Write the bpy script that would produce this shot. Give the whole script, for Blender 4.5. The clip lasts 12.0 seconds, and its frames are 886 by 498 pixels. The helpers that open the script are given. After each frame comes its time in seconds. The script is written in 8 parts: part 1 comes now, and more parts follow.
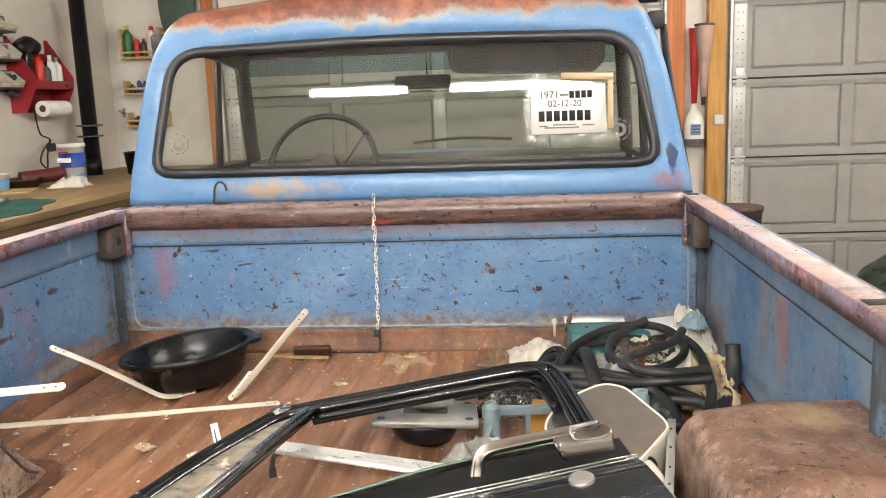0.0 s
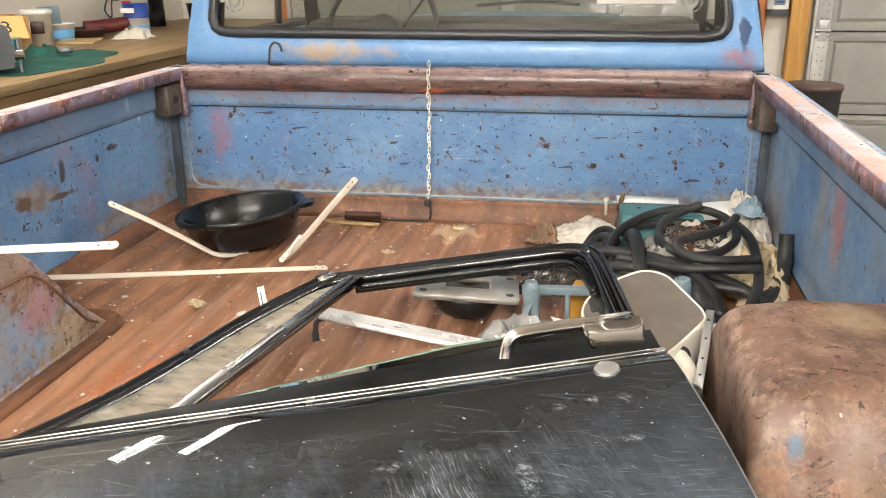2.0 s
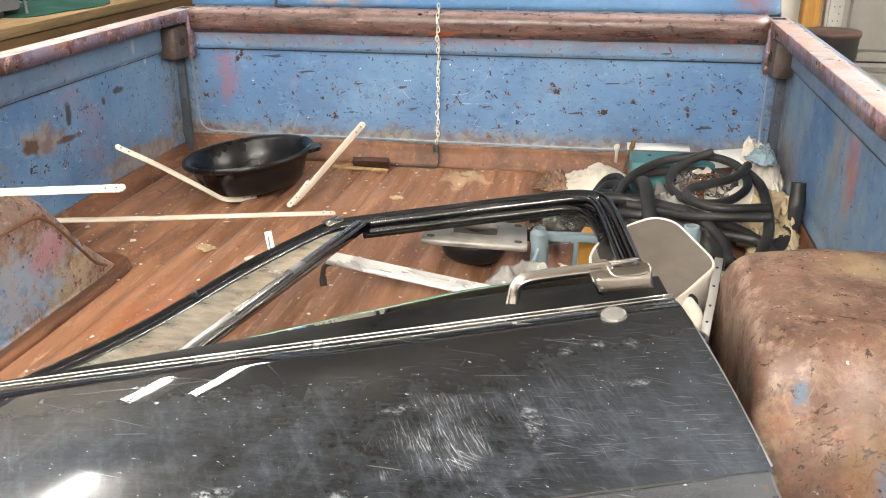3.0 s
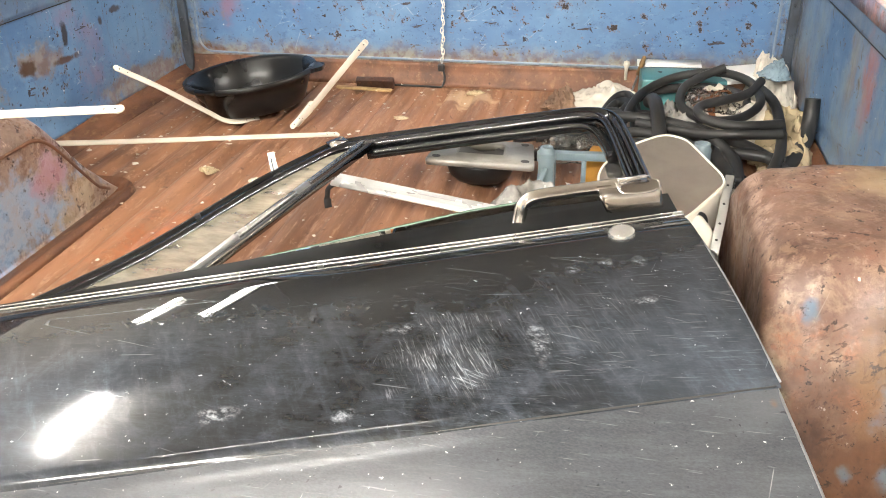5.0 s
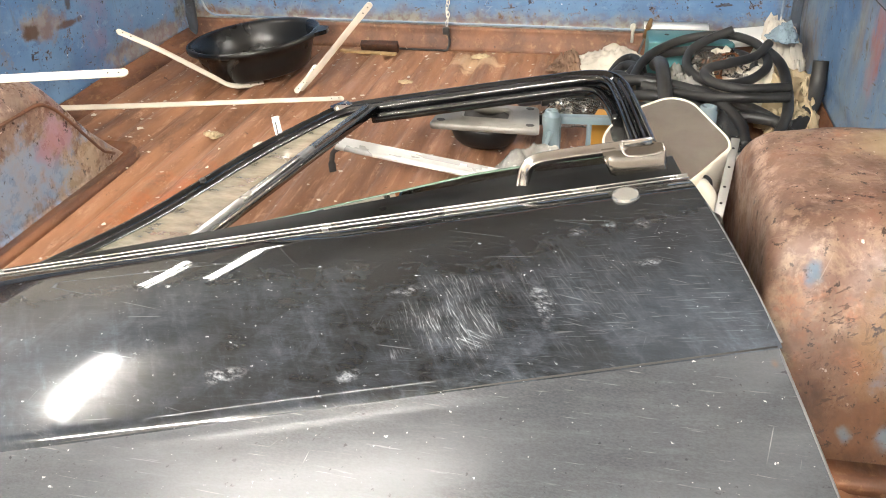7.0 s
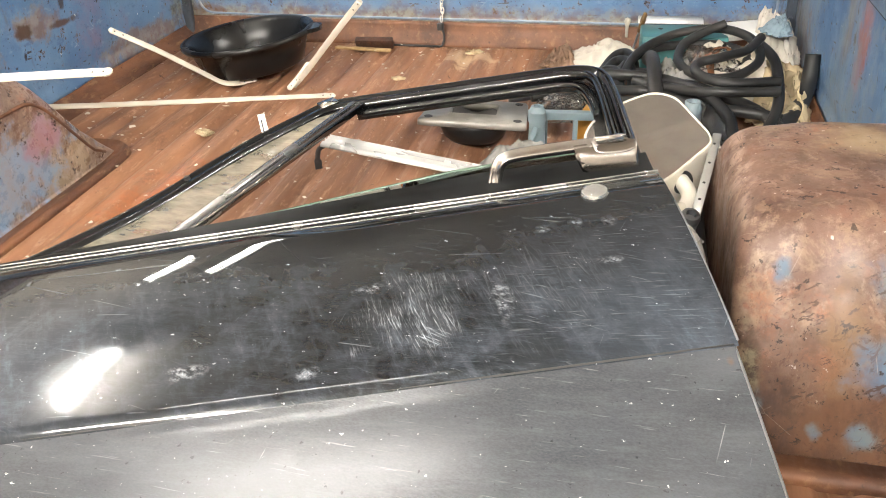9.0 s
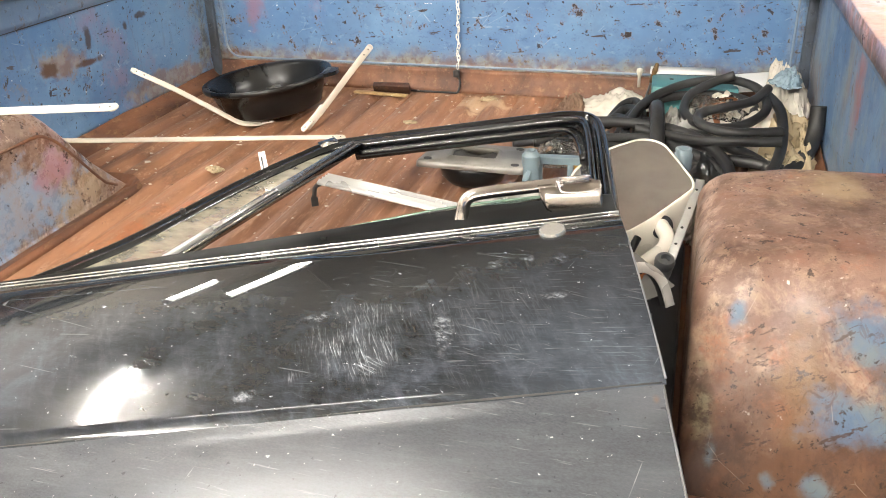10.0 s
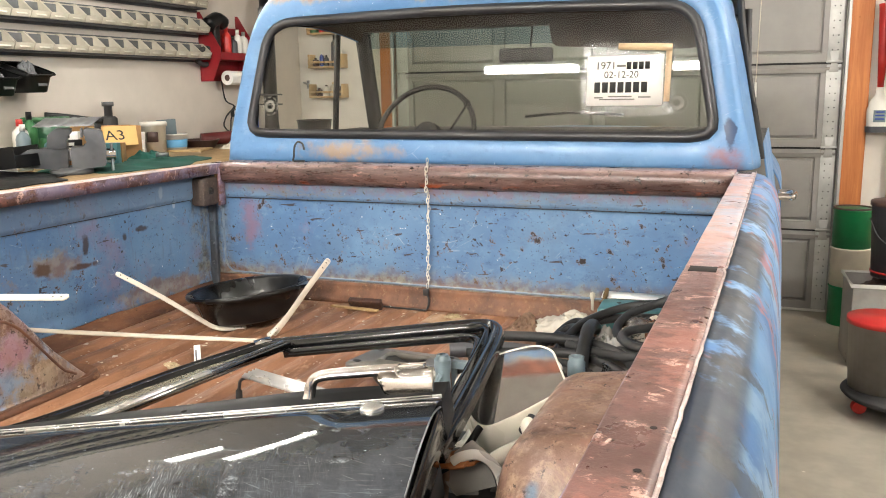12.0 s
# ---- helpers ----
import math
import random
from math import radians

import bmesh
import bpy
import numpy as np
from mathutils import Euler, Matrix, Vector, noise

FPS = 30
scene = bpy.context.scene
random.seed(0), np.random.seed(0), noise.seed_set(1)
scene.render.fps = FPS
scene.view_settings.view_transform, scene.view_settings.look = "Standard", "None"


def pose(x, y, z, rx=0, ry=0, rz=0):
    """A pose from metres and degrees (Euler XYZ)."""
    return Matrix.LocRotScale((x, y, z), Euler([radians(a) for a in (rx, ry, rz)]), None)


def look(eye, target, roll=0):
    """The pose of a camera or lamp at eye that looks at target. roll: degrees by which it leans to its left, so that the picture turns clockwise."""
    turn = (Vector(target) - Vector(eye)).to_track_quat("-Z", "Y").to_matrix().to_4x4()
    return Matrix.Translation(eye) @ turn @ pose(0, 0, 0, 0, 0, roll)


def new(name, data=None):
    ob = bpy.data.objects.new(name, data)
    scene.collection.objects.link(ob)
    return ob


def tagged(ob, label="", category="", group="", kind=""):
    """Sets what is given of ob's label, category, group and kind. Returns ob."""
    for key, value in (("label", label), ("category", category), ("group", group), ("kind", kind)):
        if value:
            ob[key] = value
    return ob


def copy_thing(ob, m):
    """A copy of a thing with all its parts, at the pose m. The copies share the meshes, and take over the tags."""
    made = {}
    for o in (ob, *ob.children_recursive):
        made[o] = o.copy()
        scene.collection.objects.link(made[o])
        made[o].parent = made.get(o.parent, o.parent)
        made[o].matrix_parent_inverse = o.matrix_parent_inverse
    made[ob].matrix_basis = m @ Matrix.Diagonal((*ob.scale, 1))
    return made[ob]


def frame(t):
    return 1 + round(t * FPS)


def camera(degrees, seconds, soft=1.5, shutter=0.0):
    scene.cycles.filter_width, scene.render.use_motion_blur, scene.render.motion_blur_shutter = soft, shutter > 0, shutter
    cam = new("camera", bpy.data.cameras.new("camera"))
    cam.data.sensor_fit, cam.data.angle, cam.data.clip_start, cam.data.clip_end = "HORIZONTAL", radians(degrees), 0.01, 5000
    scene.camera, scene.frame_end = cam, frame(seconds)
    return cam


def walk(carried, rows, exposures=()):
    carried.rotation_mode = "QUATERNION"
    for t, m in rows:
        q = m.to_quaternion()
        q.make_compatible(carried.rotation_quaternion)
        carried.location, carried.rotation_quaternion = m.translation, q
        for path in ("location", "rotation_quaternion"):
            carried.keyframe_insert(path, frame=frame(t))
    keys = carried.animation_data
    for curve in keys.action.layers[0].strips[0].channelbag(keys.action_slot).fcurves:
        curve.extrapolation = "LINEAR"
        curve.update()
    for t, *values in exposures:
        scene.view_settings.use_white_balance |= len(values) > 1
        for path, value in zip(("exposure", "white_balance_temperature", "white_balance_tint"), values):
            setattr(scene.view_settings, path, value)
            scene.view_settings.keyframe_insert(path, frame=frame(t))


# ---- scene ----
cam = camera(55.4, 12.0, soft=1.0)
PATH = [
    (0, (0.387, -2.434, 1.459), (0.181, -0.475, 1.113), -2.2),
    (0.5, (0.409, -2.434, 1.467), (0.141, -0.495, 1.055), -2.2),
    (1, (0.418, -2.431, 1.478), (0.107, -0.517, 0.987), -1.8),
    (1.5, (0.419, -2.421, 1.484), (0.084, -0.538, 0.898), -1.2),
    (2, (0.419, -2.412, 1.482), (0.071, -0.555, 0.825), -0.6),
    (2.5, (0.419, -2.409, 1.479), (0.065, -0.576, 0.763), -0.3),
    (3, (0.42, -2.407, 1.475), (0.059, -0.598, 0.704), -0.4),
    (5, (0.42, -2.393, 1.461), (0.055, -0.663, 0.528), -1.1),
    (5.5, (0.42, -2.391, 1.46), (0.054, -0.674, 0.501), -1.2),
    (6, (0.42, -2.391, 1.459), (0.054, -0.684, 0.483), -1.3),
    (6.5, (0.421, -2.396, 1.459), (0.056, -0.699, 0.465), -1.4),
    (7, (0.423, -2.398, 1.459), (0.051, -0.708, 0.456), -1.4),
    (9, (0.479, -2.386, 1.461), (0.073, -0.71, 0.449), -2.2),
    (9.5, (0.547, -2.387, 1.452), (0.12, -0.706, 0.455), -2.2),
    (10, (0.593, -2.379, 1.447), (0.065, -0.676, 0.542), -2.1),
    (10.5, (0.61, -2.383, 1.434), (-0.029, -0.612, 0.759), -2.1),
    (11, (0.669, -2.385, 1.416), (-0.014, -0.566, 0.943), -2.2),
    (11.5, (0.81, -2.389, 1.411), (0.102, -0.562, 1.01), -1.3),
    (12, (0.928, -2.388, 1.402), (0.198, -0.562, 1.032), -0.9),
]
walk(cam, [(t, look(e, g, r)) for t, e, g, r in PATH], [(0.0, 0.11), (1.5, 0.19), (3.0, 0.28), (5.0, 0.46), (7.0, 0.42), (9.0, 0.40), (10.5, 0.42), (11.2, 0.34), (12.0, 0.20)])
# the fluorescent fixtures: x, y, turn, length, tube radius, height of the fixture's top, strength of the tube
LAMPS = [(-0.92, -3.80, 0, 0.76, 0.031, 2.66, 350), (0.34, -3.80, 0, 1.08, 0.031, 2.66, 350), (-1.56, 0.70, 90, 0.86, 0.014, 2.22, 70), (-1.96, 0.58, 90, 0.46, 0.013, 2.22, 70), (2.7, -0.4, 90, 1.2, 0.018, 2.66, 350), (2.2, 1.6, 90, 1.2, 0.010, 2.66, 350), (-1.74, -0.80, 90, 0.46, 0.010, 2.66, 350), (-0.62, -1.50, 0, 1.0, 0.012, 2.66, 90)]

# ---- world, lights and exposure ----
world = bpy.data.worlds.new("world")
scene.world = world
world.use_nodes = True
world.node_tree.nodes["Background"].inputs[0].default_value = (0.9, 0.95, 1.0, 1)
world.node_tree.nodes["Background"].inputs[1].default_value = 0.02


# ---- small tools ----
def lin(h):
    """A linear colour from an sRGB hex string."""
    v = [int(h[i:i + 2], 16) / 255 for i in (0, 2, 4)]
    return tuple(c / 12.92 if c < 0.04045 else ((c + 0.055) / 1.055) ** 2.4 for c in v)


class Mat:
    """A node material under construction."""

    def __init__(self, name):
        self.m = bpy.data.materials.new(name)
        self.m.use_nodes = True
        self.t = self.m.node_tree
        self.b = self.t.nodes["Principled BSDF"]
        self.out = self.t.nodes["Material Output"]
        self.co = self.t.nodes.new("ShaderNodeTexCoord").outputs["Object"]

    def put(self, socket, value):
        if isinstance(value, bpy.types.NodeSocket):
            self.t.links.new(value, socket)
        elif isinstance(value, (tuple, list)):
            socket.default_value = (*value, 1) if len(value) == 3 and len(socket.default_value) == 4 else value
        else:
            socket.default_value = value

    def set(self, **kw):
        for k, v in kw.items():
            self.put(self.b.inputs[k.replace("_", " ")], v)
        return self

    def scaled(self, s, turn=(0, 0, 0), shift=(0, 0, 0)):
        """Coordinates turned first, then stretched and shifted."""
        v = self.co
        if any(turn):
            r = self.t.nodes.new("ShaderNodeMapping")
            self.put(r.inputs["Vector"], v)
            r.inputs["Rotation"].default_value = turn
            v = r.outputs[0]
        n = self.t.nodes.new("ShaderNodeMapping")
        self.put(n.inputs["Vector"], v)
        n.inputs["Scale"].default_value = s if isinstance(s, tuple) else (s, s, s)
        n.inputs["Location"].default_value = shift
        return n.outputs[0]

    def noise(self, scale, detail=4.0, rough=0.6, s=None, turn=(0, 0, 0), shift=(0, 0, 0), dist=0.0):
        n = self.t.nodes.new("ShaderNodeTexNoise")
        self.put(n.inputs["Vector"], self.scaled(s or 1.0, turn, shift))
        n.inputs["Scale"].default_value, n.inputs["Detail"].default_value = scale, detail
        n.inputs["Roughness"].default_value, n.inputs["Distortion"].default_value = rough, dist
        return n.outputs["Fac"]

    def voronoi(self, scale, s=None, feature="F1", turn=(0, 0, 0), shift=(0, 0, 0)):
        n = self.t.nodes.new("ShaderNodeTexVoronoi")
        n.feature = feature
        self.put(n.inputs["Vector"], self.scaled(s or 1.0, turn, shift))
        n.inputs["Scale"].default_value = scale
        return n.outputs[0]

    def cracks(self, scale, s=None, turn=(0, 0, 0), shift=(0, 0, 0), thin=0.012, keep=0.55):
        """Long thin scratches: the borders of stretched cells, broken up by a noise."""
        edge = self.ramp(self.voronoi(scale, s, "DISTANCE_TO_EDGE", turn, shift), thin, thin * 0.3)
        return self.math("MULTIPLY", edge, self.ramp(self.noise(scale * 1.3, 3, 0.6, shift=(shift[0] + 5, shift[1], 3)), keep, keep + 0.08))

    def ramp(self, fac, a, b, lo=0.0, hi=1.0):
        n = self.t.nodes.new("ShaderNodeMapRange")
        n.interpolation_type = "SMOOTHSTEP"
        self.put(n.inputs["Value"], fac)
        for k, v in zip(("From Min", "From Max", "To Min", "To Max"), (a, b, lo, hi)):
            n.inputs[k].default_value = v
        return n.outputs[0]

    def mix(self, fac, a, b):
        n = self.t.nodes.new("ShaderNodeMix")
        n.data_type = "RGBA"
        self.put(n.inputs[0], fac)
        self.put(n.inputs[6], a)
        self.put(n.inputs[7], b)
        return n.outputs[2]

    def math(self, op, a, b=0.0, c=0.0):
        n = self.t.nodes.new("ShaderNodeMath")
        n.operation = op
        for i, v in enumerate((a, b, c)):
            self.put(n.inputs[i], v)
        return n.outputs[0]

    def axis(self, k):
        n = self.t.nodes.new("ShaderNodeSeparateXYZ")
        self.put(n.inputs[0], self.co)
        return n.outputs[k]

    def blot(self, p, r, soft=0.5):
        """A stain round the place p: 1 inside, 0 past the radius r, with a ragged rim."""
        n = self.t.nodes.new("ShaderNodeVectorMath")
        n.operation = "SUBTRACT"
        self.put(n.inputs[0], self.co)
        n.inputs[1].default_value = p
        m = self.t.nodes.new("ShaderNodeVectorMath")
        m.operation = "DIVIDE"
        self.put(m.inputs[0], n.outputs[0])
        m.inputs[1].default_value = r if isinstance(r, tuple) else (r, r, r)
        d = self.t.nodes.new("ShaderNodeVectorMath")
        d.operation = "LENGTH"
        self.put(d.inputs[0], m.outputs[0])
        ragged = self.math("ADD", d.outputs["Value"], self.math("MULTIPLY", self.math("SUBTRACT", self.noise(22, 5), 0.5), 2.2))
        return self.ramp(ragged, 1.0, 1.0 - soft)

    def bump(self, height, strength=0.3, dist=0.002):
        n = self.t.nodes.new("ShaderNodeBump")
        n.inputs["Strength"].default_value, n.inputs["Distance"].default_value = strength, dist
        self.put(n.inputs["Height"], height)
        self.put(self.b.inputs["Normal"], n.outputs[0])
        return self

    def random(self):
        return self.t.nodes.new("ShaderNodeObjectInfo").outputs["Random"]


def plain(name, colour, rough=0.5, metal=0.0, vary=0.15, grain=40.0, bump=0.15, spec=0.5):
    """A surface of one colour with worn patches, grain and fine relief."""
    k = Mat(name)
    big, fine = k.noise(6, 3), k.noise(grain, 5, 0.7)
    dark = tuple(c * (1 - vary) for c in colour)
    pale = tuple(min(1, c * (1 + vary) + 0.02 * vary) for c in colour)
    col = k.mix(k.ramp(big, 0.3, 0.7), dark, pale)
    col = k.mix(k.ramp(fine, 0.55, 0.75, 0, 0.5 * vary * 2), col, tuple(c * 0.6 for c in colour))
    k.set(Base_Color=col, Roughness=k.ramp(big, 0.2, 0.8, max(0, rough - 0.1), min(1, rough + 0.1)), Metallic=metal)
    k.b.inputs["Specular IOR Level"].default_value = spec
    k.bump(fine, bump, 0.001)
    return k.m


def part(name, bm, material, parent=None, label="", smooth=True):
    """Links a bmesh as one mesh object, under a thing or a part where one is given."""
    me = bpy.data.meshes.new(name)
    if smooth:
        for f in bm.faces:
            f.smooth = True
        for e in bm.edges:
            if len(e.link_faces) == 2 and e.calc_face_angle(0) > 0.6:
                e.smooth = False
    bmesh.ops.recalc_face_normals(bm, faces=bm.faces)
    bm.to_mesh(me)
    bm.free()
    me.materials.append(material)
    ob = new(name, me)
    ob.parent = parent
    if label:
        ob["label"] = label
    return ob


def thing(name, label, category, m=None, group="", kind=""):
    ob = new(name)
    ob.matrix_basis = m or Matrix()
    return tagged(ob, label, category, group, kind)


def box(x0, x1, y0, y1, z0, z1, bev=0.003, bm=None, seg=2):
    bm = bm or bmesh.new()
    vs = bmesh.ops.create_cube(bm, size=1, matrix=Matrix.Translation(((x0 + x1) / 2, (y0 + y1) / 2, (z0 + z1) / 2)) @ Matrix.Diagonal((abs(x1 - x0), abs(y1 - y0), abs(z1 - z0), 1)))["verts"]
    if bev:
        es = list({e for v in vs for e in v.link_edges})
        bmesh.ops.bevel(bm, geom=es, offset=bev, segments=seg, affect="EDGES", profile=0.5)
    return bm


def lathe(profile, seg=32, bm=None, m=None):
    """Turns rows of (radius, height) about z."""
    bm = bm or bmesh.new()
    rings = []
    for r, z in profile:
        if r < 1e-6:
            rings.append([bm.verts.new((0, 0, z))])
        else:
            rings.append([bm.verts.new((r * math.cos(2 * math.pi * i / seg), r * math.sin(2 * math.pi * i / seg), z)) for i in range(seg)])
    for a, b in zip(rings, rings[1:]):
        for i in range(seg):
            j = (i + 1) % seg
            if len(a) == 1 and len(b) > 1:
                bm.faces.new((a[0], b[i], b[j]))
            elif len(b) == 1 and len(a) > 1:
                bm.faces.new((a[i], a[j], b[0]))
            elif len(a) > 1:
                bm.faces.new((a[i], a[j], b[j], b[i]))
    if m:
        bmesh.ops.transform(bm, matrix=m, verts=[v for ring in rings for v in ring])
    return bm


def rod(p, q, r, r2=None, seg=16, bm=None):
    """A closed round bar from p to q."""
    p, q = Vector(p), Vector(q)
    length = (q - p).length
    m = Matrix.Translation(p) @ (q - p).to_track_quat("Z", "Y").to_matrix().to_4x4()
    r2 = r if r2 is None else r2
    return lathe([(0, 0), (r, 0), (r2, length), (0, length)], seg, bm, m)


def curve_points(pts, n=8, closed=False):
    """A smooth line (Catmull-Rom) through the points."""
    pts = [Vector(p) for p in pts]
    out, k = [], len(pts)
    for i in range(k if closed else k - 1):
        if closed:
            a, b, c, d = (pts[(i + j - 1) % k] for j in range(4))
        else:
            a, b, c, d = pts[max(i - 1, 0)], pts[i], pts[i + 1], pts[min(i + 2, k - 1)]
        for s in range(n):
            t = s / n
            out.append(0.5 * (2 * b + (c - a) * t + (2 * a - 5 * b + 4 * c - d) * t * t + (3 * b - a - 3 * c + d) * t ** 3))
    if not closed:
        out.append(pts[-1])
    return out


def sweep(line, profile, up=(0, 0, 1), closed=False, bm=None):
    """Sweeps a closed outline of (across, up) along a line."""
    bm = bm or bmesh.new()
    line = [Vector(p) for p in line]
    rings, k = [], len(line)
    side = None
    for i, p in enumerate(line):
        d = (line[(i + 1) % k] - line[i - 1]) if closed else (line[min(i + 1, k - 1)] - line[max(i - 1, 0)])
        d.normalize()
        u = Vector(up)
        if abs(d.dot(u.normalized())) > 0.98:
            s = side if side is not None else d.orthogonal()
        else:
            s = d.cross(u)
        if side is not None and s.dot(side) < 0:
            s = -s
        s = (s - d * s.dot(d)).normalized()
        side = s
        w = s.cross(d)
        rings.append([bm.verts.new(p + s * a + w * b) for a, b in profile])
    n = len(profile)
    for i in range(k if closed else k - 1):
        a, b = rings[i], rings[(i + 1) % k]
        for j in range(n):
            bm.faces.new((a[j], a[(j + 1) % n], b[(j + 1) % n], b[j]))
    if not closed:
        bm.faces.new(rings[0])
        bm.faces.new(rings[-1][::-1])
    return bm


def circle(r, n=10, sx=1.0, sy=1.0):
    return [(r * sx * math.cos(2 * math.pi * i / n), r * sy * math.sin(2 * math.pi * i / n)) for i in range(n)]


def rect(w, h, c=0.15):
    """A closed rectangle with cut corners, for sweep()."""
    k = c * min(w, h)
    a, b = w / 2, h / 2
    return [(-a + k, -b), (a - k, -b), (a, -b + k), (a, b - k), (a - k, b), (-a + k, b), (-a, b - k), (-a, -b + k)]


def sheet(f, nu, nv, thick=0.0, bm=None):
    """A surface from f(u, v), u and v from 0 to 1; with a thickness, a closed shell."""
    bm = bm or bmesh.new()
    g = [[Vector(f(i / nu, j / nv)) for j in range(nv + 1)] for i in range(nu + 1)]
    top = [[bm.verts.new(p) for p in row] for row in g]
    for i in range(nu):
        for j in range(nv):
            bm.faces.new((top[i][j], top[i + 1][j], top[i + 1][j + 1], top[i][j + 1]))
    if thick:
        low = []
        for i in range(nu + 1):
            row = []
            for j in range(nv + 1):
                du = g[min(i + 1, nu)][j] - g[max(i - 1, 0)][j]
                dv = g[i][min(j + 1, nv)] - g[i][max(j - 1, 0)]
                row.append(bm.verts.new(g[i][j] - du.cross(dv).normalized() * thick))
            low.append(row)
        for i in range(nu):
            for j in range(nv):
                bm.faces.new((low[i][j], low[i][j + 1], low[i + 1][j + 1], low[i + 1][j]))
        rim = [(i, 0) for i in range(nu)] + [(nu, j) for j in range(nv)] + [(i, nv) for i in range(nu, 0, -1)] + [(0, j) for j in range(nv, 0, -1)]
        for k, (i, j) in enumerate(rim):
            a, b = rim[(k + 1) % len(rim)]
            bm.faces.new((top[i][j], low[i][j], low[a][b], top[a][b]))
    return bm


def round_outline(pts, r, n=5):
    """Rounds the corners of a closed polygon of 2D points; r: one radius or one for each corner."""
    out, k = [], len(pts)
    rs = r if isinstance(r, (list, tuple)) else [r] * k
    for i in range(k):
        p, a, b = Vector(pts[i]), Vector(pts[i - 1]), Vector(pts[(i + 1) % k])
        da, db = (a - p), (b - p)
        q = min(rs[i], 0.49 * da.length, 0.49 * db.length)
        s, e = p + da.normalized() * q, p + db.normalized() * q
        for j in range(n + 1):
            t = j / n
            out.append(tuple((1 - t) ** 2 * s + 2 * t * (1 - t) * p + t * t * e))
    return out


def slab(outline, z0, z1, bm=None, m=None, bev=0.0):
    """A flat plate with a closed outline, from z0 to z1."""
    bm = bm or bmesh.new()
    lo = [bm.verts.new((x, y, z0)) for x, y in outline]
    hi = [bm.verts.new((x, y, z1)) for x, y in outline]
    n = len(lo)
    fs = [bm.faces.new(lo[::-1]), bm.faces.new(hi)]
    for i in range(n):
        fs.append(bm.faces.new((lo[i], lo[(i + 1) % n], hi[(i + 1) % n], hi[i])))
    if bev:
        es = [e for f in fs[:2] for e in f.edges]
        r = bmesh.ops.bevel(bm, geom=es, offset=bev, segments=2, affect="EDGES", profile=0.5)
    if m:
        bmesh.ops.transform(bm, matrix=m, verts=bm.verts)
    return bm


def crumpled(sx, sy, h, seed, n=14, m=None, fold=3.0):
    """A crumpled cloth or sheet lying on z = 0, with soft folds and a wavy rim."""
    n = max(n, 40)
    def f(u, v):
        p, q = 2 * u - 1, 2 * v - 1
        p, q = p * math.sqrt(1 - q * q / 2), q * math.sqrt(1 - p * p / 2)
        a, r = math.atan2(q, p), math.hypot(p, q)
        rim = 0.85 + 0.42 * noise.noise(Vector((math.cos(a) * 1.3 + seed, math.sin(a) * 1.3, seed)))
        x, y = p * 0.55 * sx * rim, q * 0.55 * sy * rim
        w = noise.noise(Vector((u * fold * 0.7 + seed, v * fold * 0.7, seed * 1.7)))
        crease = 1 - abs(noise.noise(Vector((u * fold * 1.5 + seed * 2, v * fold * 1.5, 3.1)))) * 2
        fine = noise.noise(Vector((u * fold * 4 + seed, v * fold * 4, 8.1)))
        sharp = 1 - 2.6 * abs(noise.noise(Vector((u * fold * 2.6 + seed, v * fold * 2.6 + 4, seed))))
        tight = 1 - 2.4 * abs(noise.noise(Vector((u * fold * 5.5, v * fold * 5.5 + seed, 2.2))))
        body = min(1.0, 1.9 * max(0.0, 1 - r) + 0.02)
        return (x + 0.010 * fine, y + 0.010 * w, max(0.003, h * body * (0.42 + 0.5 * w + 0.30 * crease + 0.13 * sharp + 0.06 * tight)))
    bm = sheet(f, n, n, 0.003)
    if m:
        bmesh.ops.transform(bm, matrix=m, verts=bm.verts)
    return bm


def words(text, size, m, material, parent, label="", name="lettering", align="CENTER"):
    """Flat lettering with the built-in font, as a mesh."""
    cu = bpy.data.curves.new(name, "FONT")
    cu.body, cu.size, cu.extrude, cu.align_x, cu.align_y = text, size, 0.0003, align, "CENTER"
    tmp = bpy.data.objects.new(name, cu)
    scene.collection.objects.link(tmp)
    me = bpy.data.meshes.new_from_object(tmp.evaluated_get(bpy.context.evaluated_depsgraph_get()))
    bpy.data.objects.remove(tmp)
    bpy.data.curves.remove(cu)
    me.transform(m)
    me.materials.clear()
    me.materials.append(material)
    ob = new(name, me)
    ob.parent = parent
    if label:
        ob["label"] = label
    return ob


